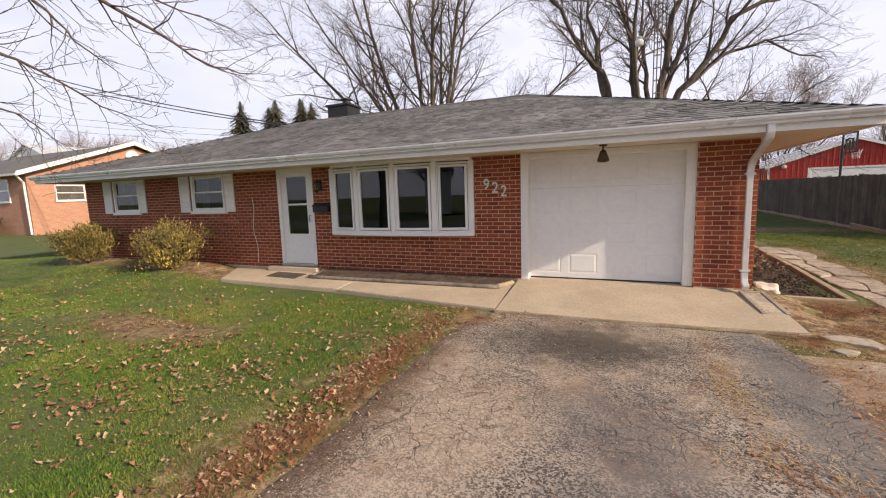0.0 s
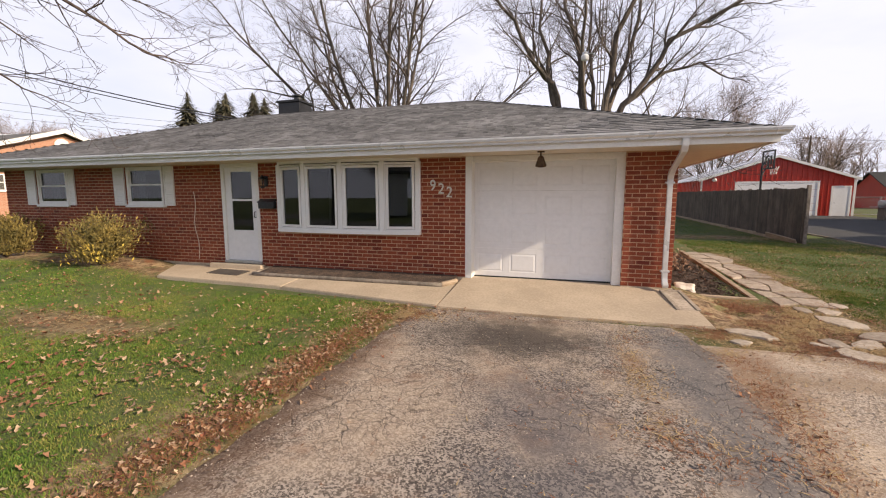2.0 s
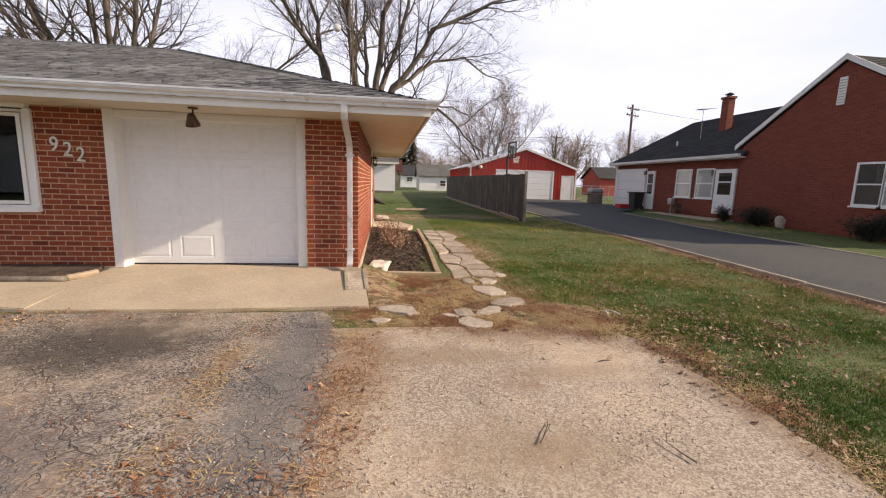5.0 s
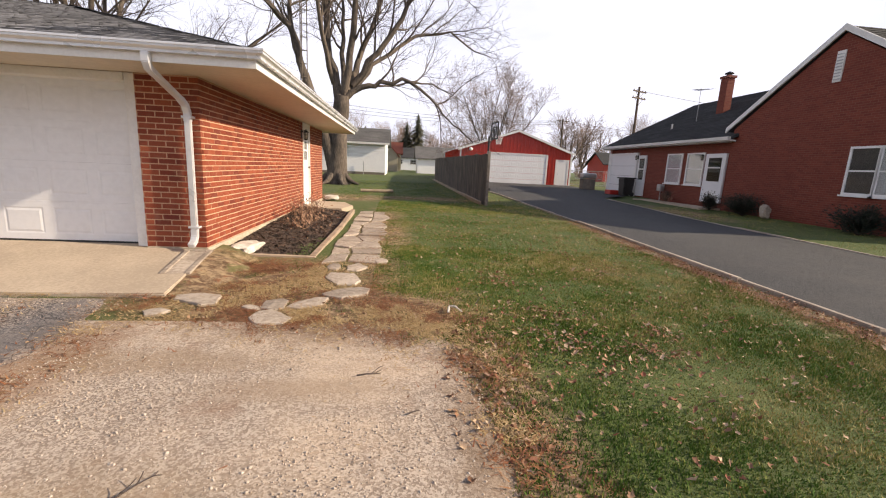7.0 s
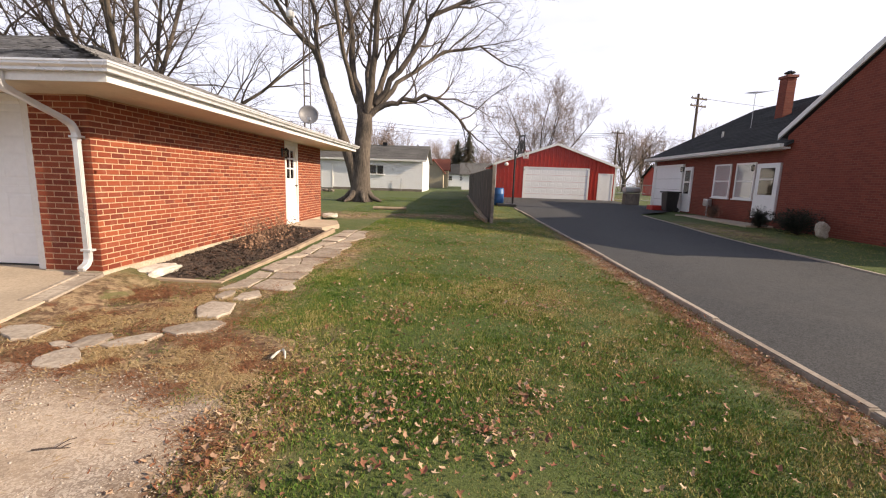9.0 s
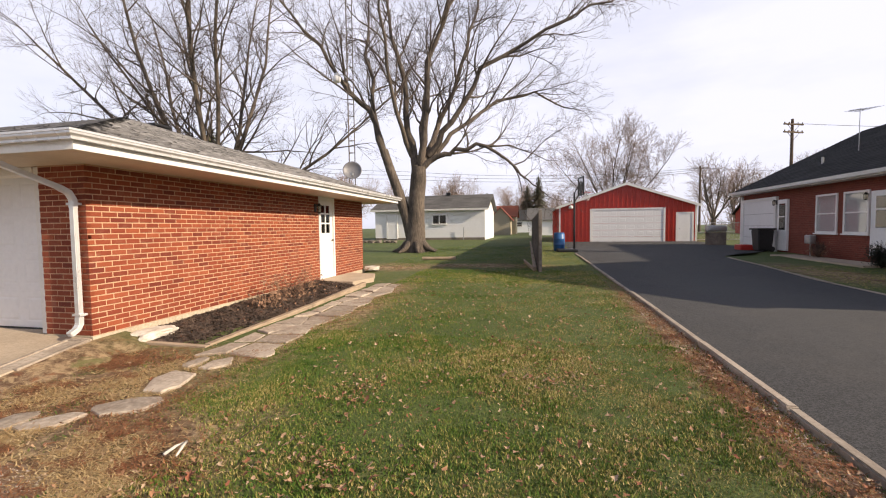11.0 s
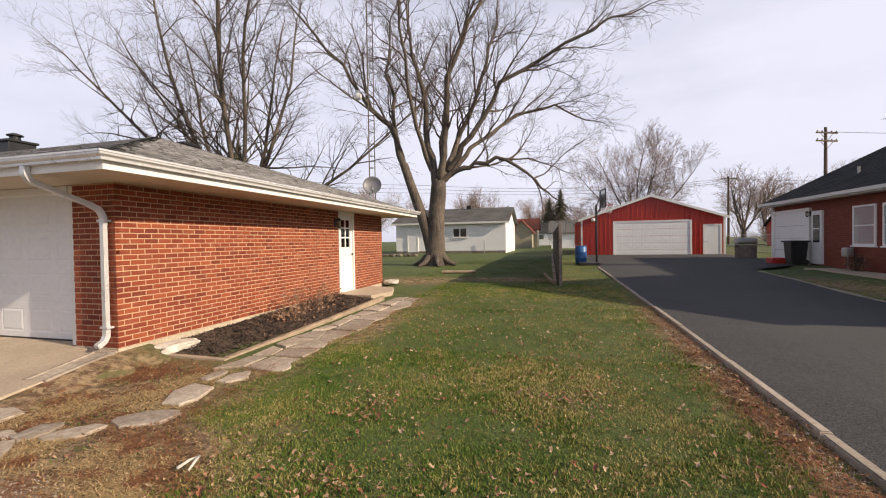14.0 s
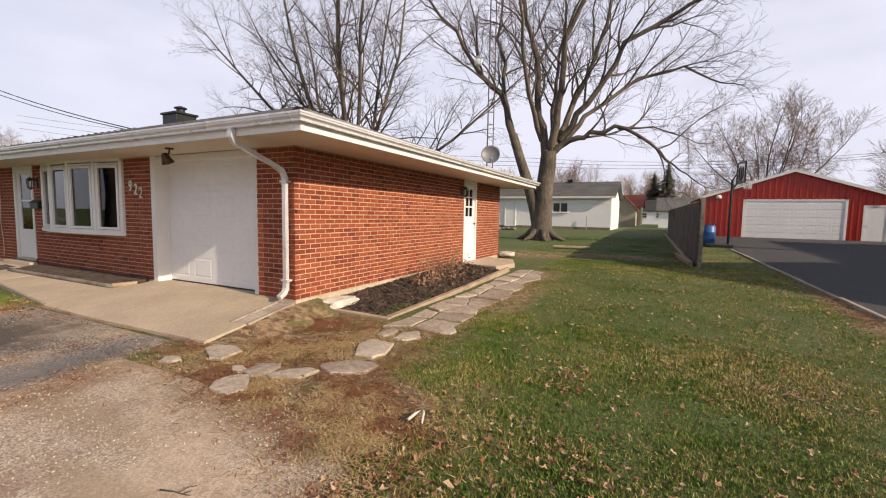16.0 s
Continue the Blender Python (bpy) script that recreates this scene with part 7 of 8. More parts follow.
# the maple behind the house corner; limbs are given as (across, up, deep) from its foot
MX, MY = 0.89, 25.3
mz = float(ground_z(MX, MY)) + 0.15
U, D = Vector((0.955, 0.297, 0)), Vector((-0.297, 0.955, 0))


def m_at(u, z, w=0.0):
    return Vector((MX, MY, mz)) + U * u + D * w + Vector((0, 0, z))


maple = thing("maple_tree", (MX, MY, mz - 0.1), "large bare maple with forking trunk and wide limbs", "tree")
mw = Wood(7)
mw.tube([m_at(0, -0.3), m_at(0, 0.05), m_at(0.02, 0.5), m_at(0.04, 1.4), m_at(0.1, 2.6), m_at(0.22, 3.7), m_at(0.25, 4.4)], [0.80, 0.64, 0.54, 0.48, 0.43, 0.43, 0.38], 16)
mw.tube([m_at(-0.12, 0.3), m_at(-0.4, 1.6), m_at(-0.8, 2.9), m_at(-1.25, 4.2), m_at(-1.6, 5.3)], [0.32, 0.30, 0.27, 0.24, 0.22], 12)
for k in range(7):
    a = k * 0.9 + 0.3
    mw.tube([m_at(0.45 * math.cos(a), 0.32, 0.45 * math.sin(a)), m_at(0.8 * math.cos(a), 0.02, 0.8 * math.sin(a)), m_at(1.25 * math.cos(a), -0.14, 1.25 * math.sin(a))], [0.2, 0.13, 0.05], 8)
for pts, r0, r1 in (
        ([(-1.55, 5.1, 0), (-2.3, 7.3, -0.4), (-3.3, 8.2, -0.8), (-4.6, 10.0, -1.4), (-6.3, 12.0, -2.0)], 0.20, 0.05),
        ([(-1.6, 5.2, 0.1), (-2.1, 7.2, 0.7), (-2.2, 9.2, 1.2), (-2.5, 11.5, 1.8), (-2.4, 14.0, 2.2)], 0.17, 0.05),
        ([(0.1, 4.2, 0), (-0.3, 6.4, 0.5), (-0.45, 9.4, 1.0), (-1.1, 12.0, 1.6), (-1.4, 15.0, 2.0)], 0.24, 0.06),
        ([(0.3, 4.4, 0.1), (0.6, 6.4, -0.5), (0.75, 9.5, -1.2), (1.8, 12.0, -1.8), (3.1, 14.2, -2.2)], 0.22, 0.06),
        ([(0.5, 4.7, 0), (1.2, 6.2, 0.6), (2.4, 9.2, 1.4), (3.6, 12.6, 2.2), (4.0, 15.0, 2.8)], 0.21, 0.05),
        ([(0.8, 5.0, 0), (2.0, 6.6, -0.6), (3.5, 9.2, -1.3), (6.5, 11.0, -2.0), (9.6, 12.0, -2.6)], 0.20, 0.045),
        ([(0.7, 4.8, 0.2), (2.3, 6.4, 1.2), (5.0, 8.6, 2.2), (7.6, 9.4, 3.0), (9.6, 8.6, 3.4)], 0.16, 0.04),
        ([(0.35, 4.3, 0), (1.2, 4.9, -0.3), (2.1, 5.2, -0.6), (3.7, 5.35, -1.0), (5.2, 4.2, -1.4), (6.0, 3.3, -1.6)], 0.19, 0.035),
        ([(3.4, 5.35, -0.9), (5.0, 5.5, -0.6), (7.2, 4.75, -0.2)], 0.07, 0.02),
        ([(-0.1, 5.0, 0.2), (-0.9, 7.0, -1.0), (-1.4, 10.0, -2.6), (-1.6, 13.0, -4.0)], 0.15, 0.04),
        ([(0.4, 5.0, 0.2), (0.5, 7.5, 1.6), (1.0, 10.5, 3.4), (1.3, 14.0, 4.8)], 0.16, 0.04)):
    dense = []
    pv = [m_at(*p) for p in pts]
    for i in range(len(pv) - 1):
        for k in range(3):
            q = pv[i].lerp(pv[i + 1], k / 3)
            dense.append(q + Vector((mw.rng.gauss(0, 0.07), mw.rng.gauss(0, 0.07), mw.rng.gauss(0, 0.06))) * (1 if i or k else 0))
    dense.append(pv[-1])
    mw.limb(dense, r0, r1, 0, SPEC)
mw.link(maple, M_BARK, M_TWIG)


def bare_tree(name, x, y, seed, stems, height, r, lean, spec, label, trunk_m, twig_m, group="", foot=1.0):
    """A bare tree of several stems that rise from one foot."""
    z = float(ground_z(x, y))
    t = thing(name, (x, y, z), label, "tree", group)
    w = Wood(seed)
    rng = w.rng
    w.tube([Vector((x, y, z - 0.3)), Vector((x, y, z + 0.2)), Vector((x, y, z + foot))], [r * 2.3, r * 1.9, r * 1.6], 10)
    for i in range(stems):
        az = 2 * math.pi * i / stems + rng.uniform(-0.4, 0.4)
        ln = radians(rng.uniform(*lean)) if i else radians(4)
        pts = stem_points((x, y, z + foot * 0.9), ln, az, height * rng.uniform(0.8, 1.0), 10, 0.035, rng)
        w.limb(pts, r * rng.uniform(0.75, 1.0), r * 0.24, 0, spec)
    w.link(t, trunk_m, twig_m)
    return t


SPEC2 = dict(SPEC, radius=(0.085, 0.034, 0.014, 0.008), density=(0.8, 1.5, 2.8, 3.0), length=(4.6, 2.3, 1.1, 0.55), angle=(24, 58), rise=(0.12, 0.06, 0.02, 0.0), wander=0.13, lift=0.02, least=0.005)
bare_tree("soft_maple_tree", -11.4, 25.2, 14, 10, 17.0, 0.21, (12, 58), SPEC2, "tall bare many-stemmed tree behind the house roof", M_BARK, M_TWIG, "", 1.6)
FAR = dict(SPEC, levels=3, density=(0.9, 1.6, 1.7), length=(5.0, 2.6, 1.4), radius=(0.08, 0.04, 0.024), least=0.02, bare=(0.2, 0.1, 0.1))
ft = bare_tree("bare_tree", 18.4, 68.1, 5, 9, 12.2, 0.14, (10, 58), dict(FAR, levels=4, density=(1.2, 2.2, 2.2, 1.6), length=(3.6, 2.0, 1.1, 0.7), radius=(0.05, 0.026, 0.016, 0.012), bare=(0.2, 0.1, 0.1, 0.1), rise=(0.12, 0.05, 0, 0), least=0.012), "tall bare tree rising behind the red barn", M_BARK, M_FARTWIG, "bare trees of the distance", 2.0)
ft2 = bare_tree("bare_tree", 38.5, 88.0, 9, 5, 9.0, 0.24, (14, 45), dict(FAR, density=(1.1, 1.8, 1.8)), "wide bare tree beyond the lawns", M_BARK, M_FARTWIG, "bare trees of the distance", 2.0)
rng = random.Random(77)
for x, y, s, src in ((47, 100, 1.0, ft2), (-10, 95, 0.8, ft2), (2, 112, 0.75, ft), (-4, 60, 0.62, ft2), (14, 120, 0.75, ft2), (24, 118, 0.7, ft2), (60, 95, 0.9, ft), (75, 110, 1.0, ft2), (88, 90, 1.0, ft2),
                     (-52, 72, 0.95, ft), (-70, 62, 0.9, ft2), (-82, 66, 0.9, ft), (-95, 52, 1.0, ft2), (-60, 80, 0.9, ft2), (-42, 85, 0.9, ft2), (-110, 60, 1.1, ft), (-88, 42, 0.8, ft2), (-76, 48, 0.8, ft), (-104, 36, 0.9, ft2),
                     (-13, -26, 0.8, ft2), (-1, -22, 0.9, ft2), (9, -30, 0.9, ft2), (-34, 90, 0.85, ft), (-24, 100, 0.9, ft2), (-64, 52, 0.75, ft2), (-120, 45, 1.1, ft)):
    c = copy_thing(src, pose(x, y, float(ground_z(x, y)), 0, 0, rng.uniform(0, 360)) @ Matrix.Scale(s, 4))
    c.scale = (s, s, s)
    tagged(c, "bare leafless tree in the far tree line")

# far woods: brown bare thicket, beyond counting
wood_spec = dict(FAR, levels=2, density=(1.2, 1.6), length=(2.6, 1.4), radius=(0.08, 0.05), least=0.035, bare=(0.05, 0.05))
tk = Wood(31)
for i in range(120):
    a = radians(rng.uniform(-62, 68))
    dist = rng.uniform(105, 150)
    x, y = -dist * math.sin(a) + 3, dist * math.cos(a) - 8
    for k in range(3):
        pts = stem_points((x + rng.uniform(-1, 1), y, 0.4), radians(rng.uniform(2, 22)), rng.uniform(0, 6.28), rng.uniform(5.5, 9.0), 5, 0.02, rng)
        tk.limb(pts, 0.1, 0.04, 0, wood_spec)
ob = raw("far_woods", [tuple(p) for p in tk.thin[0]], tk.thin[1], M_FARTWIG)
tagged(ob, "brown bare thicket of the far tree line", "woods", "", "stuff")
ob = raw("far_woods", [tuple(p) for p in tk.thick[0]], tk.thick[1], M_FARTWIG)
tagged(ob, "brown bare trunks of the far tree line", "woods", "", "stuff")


def conifer(x, y, h, seed, label):
    z = float(ground_z(x, y))
    t = thing("spruce_tree", (x, y, z), label, "tree", "dark conifers")
    part("trunk", tube_bm([(x, y, z - 0.2), (x, y, z + h * 0.96)], [h * 0.018, 0.02], 6), M_POLE, t)
    rg = random.Random(seed)
    v, f = [], []
    n = int(h * 16)
    for i in range(n):
        fr = (i + rg.random()) / n
        zz = z + h * (0.08 + 0.92 * fr)
        L = h * 0.36 * (1 - fr) ** 0.75 * rg.uniform(0.35, 1.3) * (0.75 + 0.5 * abs(math.sin(fr * 9 + seed))) + 0.12
        a = rg.uniform(0, 6.283)
        for k in range(5):
            b = a + k * 1.257 + rg.uniform(-0.3, 0.3)
            ex, ey = math.cos(b), math.sin(b)
            for j in range(6):
                g0 = j / 6
                if rg.random() < 0.25:
                    continue
                w = L * rg.uniform(0.07, 0.17) * (1.2 - g0)
                p = Vector((x + ex * L * g0, y + ey * L * g0, zz - 0.28 * L * g0 + rg.uniform(-0.1, 0.1)))
                q = Vector((x + ex * L * (g0 + 0.34), y + ey * L * (g0 + 0.34), zz - 0.28 * L * (g0 + 0.34) + rg.uniform(-0.35, 0.1)))
                sd = Vector((-ey, ex, 0)) * w
                o = len(v)
                v.extend([p - sd, p + sd, q])
                f.append((o, o + 1, o + 2))
    raw("crown", [tuple(p) for p in v], f, M_CONIFER, t)


for x, y, h, s in ((-59.5, 55, 18.0, 1), (-56.4, 58, 17.2, 2), (-52.0, 55, 17.4, 3), (-50.3, 59, 18.2, 11), (-45.6, 56, 16.4, 12), (-48.2, 57, 17.0, 4), (-41.5, 60, 17.5, 8), (7.9, 95, 11.6, 5), (5.6, 97, 10.0, 6), (-3.5, 100, 9.0, 7)):
    conifer(x, y, h, s, "dark green spruce standing in the far tree line")

# limbs of the front-yard tree that hang over the lawn
ST = (-10.4, -0.6)
st = thing("street_tree", (*ST, 0.1), "bare front-yard tree with long drooping branches", "tree")
sw = Wood(19)
TW = dict(SPEC, levels=3, density=(2.6, 3.4, 3.0), bare=(0.25, 0.1, 0.1), angle=(25, 60), rise=(-0.05, 0.05, 0.05), length=(0.85, 0.42, 0.2), radius=(0.014, 0.008, 0.0055), least=0.0032, wander=0.16, lift=0.02)
bx, by = ST
sw.tube([Vector((bx, by, -0.2)), Vector((bx, by, 0.4)), Vector((bx + 0.1, by, 2.2)), Vector((bx, by + 0.1, 4.4)), Vector((bx, by, 8.5))], [0.4, 0.3, 0.26, 0.22, 0.12], 12)
for pts, r0, r1 in (
        ([(bx, by + 0.1, 4.2), (-8.6, 1.0, 5.1), (-7.2, 2.4, 5.0), (-6.2, 3.3, 4.55), (-5.6, 3.95, 4.12), (-5.25, 4.5, 3.72), (-4.95, 4.9, 3.70)], 0.055, 0.006),
        ([(-7.2, 2.4, 5.0), (-6.35, 2.75, 4.6), (-6.15, 3.1, 4.1), (-6.05, 3.35, 3.85), (-5.95, 3.65, 3.60)], 0.03, 0.006),
        ([(bx, by + 0.1, 3.7), (-8.6, 1.2, 4.2), (-7.0, 2.3, 3.85), (-6.3, 2.9, 3.55), (-6.1, 3.4, 3.2), (-5.8, 3.8, 2.98)], 0.035, 0.005),
        ([(-8.6, 1.2, 4.2), (-7.4, 2.1, 3.4), (-6.6, 2.8, 3.05), (-6.35, 3.1, 2.75)], 0.03, 0.006),
        ([(bx, by + 0.1, 4.9), (-8.8, 1.6, 5.6), (-7.3, 3.2, 5.3), (-6.2, 4.4, 4.75), (-5.7, 5.2, 4.55)], 0.045, 0.006),
        ([(bx, by, 5.5), (-9.5, -1.8, 8.0), (-8.0, -3.0, 10.0)], 0.13, 0.03), ([(bx, by, 6.0), (-11.8, -1.2, 8.6), (-13.0, -2.0, 10.5)], 0.13, 0.03), ([(bx, by, 7.5), (-10.6, 0.2, 10.0), (-10.2, -0.6, 12.5)], 0.12, 0.03)):
    pv = [Vector(p) for p in pts]
    dense = []
    for i in range(len(pv) - 1):
        for k in range(3):
            dense.append(pv[i].lerp(pv[i + 1], k / 3) + Vector((sw.rng.gauss(0, 0.02), sw.rng.gauss(0, 0.02), sw.rng.gauss(0, 0.02))) * (1 if i or k else 0))
    dense.append(pv[-1])
    sw.limb(dense, r0, r1, 0, TW)
sw.link(st, M_TWIG, M_TWIG)


# ---- shrubs ----
def shrub(name, x, y, rx, ry, h, seed, leaf_m, count, size, label, extra=None, z=None):
    z = float(ground_z(x, y)) if z is None else z
    t = thing(name, (x, y, z), label, "shrub")
    w = Wood(seed)
    rg = w.rng
    sp = dict(SPEC, levels=2, density=(5, 6), bare=(0.2, 0.1), angle=(20, 50), rise=(0.1, 0.1), length=(0.3, 0.16), radius=(0.008, 0.005), least=0.004)
    tips = []
    for i in range(26):
        az = rg.uniform(0, 6.283)
        ln = rg.uniform(0.1, 1.05)
        pts = stem_points((x, y, z), ln, az, h * rg.uniform(0.7, 1.05) / (0.65 + 0.35 * math.cos(ln)) * 0.8, 5, 0.08, rg)
        pts = [Vector((x + (p.x - x) * rx / 0.6, y + (p.y - y) * ry / 0.6, p.z)) for p in pts]
        w.limb(pts, 0.014, 0.005, 0, sp)
        tips += pts[2:]
    raw("stem", [tuple(p) for p in w.thin[0]], w.thin[1], M_TWIG, t)
    for m, n, lo, hi in ((leaf_m, count, 0.12, 1.0),) + (((extra, count // 90, 0.02, 0.3),) if extra else ()):
        v, f = [], []
        for i in range(n):
            tip = rg.choice(tips)
            p = tip + Vector((rg.gauss(0, 0.12), rg.gauss(0, 0.12), rg.gauss(0, 0.10)))
            if extra and m is extra:
                p = Vector((x + rg.gauss(0, rx * 0.65), y - abs(rg.gauss(0, ry * 0.6)), z + rg.uniform(0.05, h * 0.4)))
            if p.z < z + 0.03:
                continue
            d = Vector((rg.gauss(0, 1), rg.gauss(0, 1), rg.gauss(0.3, 1))).normalized()
            d = (d + (tip - Vector((x, y, z))).normalized() * 1.1).normalized()
            s = d.orthogonal().normalized() * size * rg.uniform(0.16, 0.32)
            e = d * size * rg.uniform(1.0, 2.2)
            o = len(v)
            v.extend([p, p + e * 0.5 + s, p + e, p + e * 0.5 - s])
            f.append((o, o + 1, o + 2, o + 3))
        raw("leaves", [tuple(q) for q in v], f, m, t, "yellow leaves low in the shrub" if extra and m is extra else "")
    return t


shrub("olive_shrub", -13.15, 6.75, 0.54, 0.5, 1.1, 4, M_SHRUB, 9000, 0.05, "rounded olive brown shrub before the brick wall")
shrub("olive_shrub", -9.75, 6.6, 0.58, 0.52, 1.16, 6, M_SHRUB, 10000, 0.05, "olive brown shrub with yellow leaves at its foot", M_YELLOWLEAF)
shrub("dark_bush", 17.3, 16.5, 0.75, 0.75, 0.85, 8, M_DARKBUSH, 4500, 0.06, "dark green bush against the neighbour brick wall")
shrub("dark_bush", 17.3, 18.3, 0.4, 0.4, 0.7, 9, M_DARKBUSH, 2000, 0.06, "small dark bush beside the neighbour door")
shrub("dark_bush", 17.3, 12.3, 0.7, 0.7, 0.85, 10, M_DARKBUSH, 4500, 0.06, "dark green bush below the neighbour window")
shrub("dark_bush", -36.0, 13.0, 0.9, 0.7, 1.2, 12, M_DARKBUSH, 4000, 0.08, "dark clipped bush before the orange brick house")
shrub("dark_bush", 17.7, 21.9, 0.35, 0.35, 0.55, 14, M_DRYPLANT, 900, 0.05, "small dry bush under the neighbour windows")
tagged(part("garden_stone", rock_bm((17.0, 15.2, 0.62), (0.16, 0.16, 0.3), 9), M_STONE, None, "pale garden ornament stone before the brick wall", origin=(17, 15.2, 0.35)), "", "garden stone")


# dry plants in the side bed
def dry_plant(x, y, h, seed):
    z = 0.22 + 0.028 * (y - 8)
    t = thing("dry_plant", (x, y, z), "withered brown perennial stems in the mulch", "plant", "withered plants of the bed")
    w = Wood(seed)
    rg = w.rng
    sp = dict(SPEC, levels=2, density=(9, 9), bare=(0.3, 0.1), angle=(25, 60), rise=(0.1, 0.0), length=(0.16, 0.08), radius=(0.005, 0.004), least=0.003)
    for i in range(9):
        w.thin = ([], [])
        pts = stem_points((x + rg.gauss(0, 0.08), y + rg.gauss(0, 0.12), z - 0.02), rg.uniform(0.1, 1.0), rg.uniform(0, 6.28), h * rg.uniform(0.6, 1.1), 5, 0.0, rg)
        w.limb(pts, 0.006, 0.003, 0, sp)
        raw("stem", [tuple(p) for p in w.thin[0]], w.thin[1], M_DRYPLANT, t)
    v, f = [], []
    for i in range(90):
        p = Vector((x + rg.gauss(0, 0.2), y + rg.gauss(0, 0.28), z + abs(rg.gauss(0.1, h * 0.35))))
        d = Vector((rg.gauss(0, 1), rg.gauss(0, 1), rg.gauss(0, 1))).normalized()
        s, e = d.orthogonal().normalized() * 0.02, d * rg.uniform(0.04, 0.08)
        o = len(v)
        v.extend([p, p + e * 0.5 + s, p + e, p + e * 0.5 - s])
        f.append((o, o + 1, o + 2, o + 3))
    raw("leaves", [tuple(q) for q in v], f, M_DRYPLANT, t)


for i, (x, y, h) in enumerate(((2.25, 10.7, 0.58), (2.4, 11.3, 0.55), (2.1, 12.0, 0.48), (2.35, 10.2, 0.34))):
    dry_plant(x, y, h, 60 + i)

# low logs and stones on the back lawn
gz = float(ground_z(2.9, 20.5))
tagged(part("log", log((2.6, 20.4, gz + 0.07), (4.0, 20.6, gz + 0.08), 0.07, 5), M_TIMBER, None, "pale weathered log lying on the back lawn", origin=(2.9, 20.4, gz)), "", "log")
for i in range(7):
    x, y = -6.2 + i * 0.42, 35.2 + 0.3 * math.sin(i * 2)
    gz = float(ground_z(x, y))
    tagged(part("fire_ring_stone", rock_bm((x, y, gz + 0.1), (0.28, 0.22, 0.14), 70 + i, i * 0.5), M_GREYWOOD, None, "grey stone of a ring on the lawn", origin=(x, y, gz)), "", "stone", "stones of the fire ring")


# ---- loose ground cover ----
def inside_paving(x, y):
    """True where paving, house or beds leave no lawn."""
    drive = (x > -2.2) & (x < 1.72) & (y < 6.0)
    gravel = (x > 1.6) & (x < 4.86) & (y < 5.35) & ~((x > 4.2) & (y > 4.95))
    road = (x > 9.25) & (x < 14.05) & (y < 23)
    house = (x > -14.6) & (x < 1.75) & (y > 7.45) & (y < 16.4)
    walk_ = (x > -8.4) & (x < 2.0) & (y > 6.0 + np.clip((-1.8 - x) * 0.12, 0, 0.45)) & (y < 7.6)
    bed = (x > 1.7) & (x < 3.12) & (y > 7.85) & (y < 15.2)
    path_ = (x > 3.1) & (x < 3.95) & (y > 7.3) & (y < 13.6)
    dirt = ((x + 6.4) / 1.5) ** 2 + ((y - 3.95) / 0.5) ** 2 < 0.7
    dirt |= ((x - 2.55) / 1.5) ** 2 + ((y - 6.6) / 1.1) ** 2 < 0.6
    dirt |= ((x - 3.5) / 1.5) ** 2 + ((y - 5.7) / 0.8) ** 2 < 0.85
    wallbed = (x > -14.4) & (x < -7.6) & (y > 6.5) & (y < 7.6)
    return drive | gravel | road | house | walk_ | bed | path_ | dirt | wallbed


def scatter(n, x0, x1, y0, y1, rs):
    return rs.uniform(x0, x1, n), rs.uniform(y0, y1, n)


rs = np.random.RandomState(4)
gx, gy, gh = [], [], []
for n, x0, x1, y0, y1, h in ((260000, 4.3, 9.25, 3.0, 9.0, 0.058), (100000, 3.6, 9.25, 9.0, 17.0, 0.06), (190000, -6.5, -2.15, 1.0, 6.1, 0.05), (120000, -13.5, -6.5, 1.2, 7.0, 0.055), (36000, 1.5, 9.3, 17.0, 30.0, 0.06), (30000, -20.0, -13.5, 3.0, 12.0, 0.06),
                             (20000, 14.1, 18.0, 8.0, 19.0, 0.06), (8900, 1.9, 4.6, 5.4, 7.7, 0.04), (22000, 3.95, 4.75, 6.1, 9.0, 0.045), (9500, 4.75, 5.2, 0.5, 3.1, 0.05)):
    x, y = scatter(n, x0, x1, y0, y1, rs)
    clump = np.array([noise.noise(Vector((a * 1.7, b * 1.7, 2.0))) + 0.5 * noise.noise(Vector((a * 6, b * 6, 8.0))) for a, b in zip(x, y)])
    keep = ~inside_paving(x + rs.normal(0, 0.07, n), y + rs.normal(0, 0.07, n)) & ~((x > 8.92) & (x < 9.3) & (rs.uniform(0, 1, n) < 0.75)) & (rs.uniform(-0.9, 0.6, n) < clump + 0.25) if n > 9000 else (rs.uniform(-0.9, 0.6, n) < clump - 0.2) & ~((x > 1.6) & (x < 4.8) & (y < 5.3))
    gx.append(x[keep])
    gy.append(y[keep])
    gh.append(0.46 * h * rs.uniform(0.5, 1.35, keep.sum()) * (1 + 0.35 * clump[keep]))
gx, gy, gh = np.concatenate(gx), np.concatenate(gy), np.concatenate(gh)
gz = ground_z(gx, gy) - 0.006
n = len(gx)
ang = rs.uniform(0, 2 * np.pi, n)
lean = rs.uniform(0.1, 0.9, n) * gh
la = rs.uniform(0, 2 * np.pi, n)
wd = rs.uniform(0.0035, 0.0065, n) * np.where(gy > 14, 2.0, 1.0) * np.where(gx < -8, 1.6, 1.0)
dx, dy = np.cos(ang) * wd, np.sin(ang) * wd
v = np.empty((n, 3, 3), dtype=np.float32)
v[:, 0] = np.stack((gx - dx, gy - dy, gz), 1)
v[:, 1] = np.stack((gx + dx, gy + dy, gz), 1)
v[:, 2] = np.stack((gx + np.cos(la) * lean, gy + np.sin(la) * lean, gz + gh), 1)
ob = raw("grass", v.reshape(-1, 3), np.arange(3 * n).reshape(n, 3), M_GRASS)
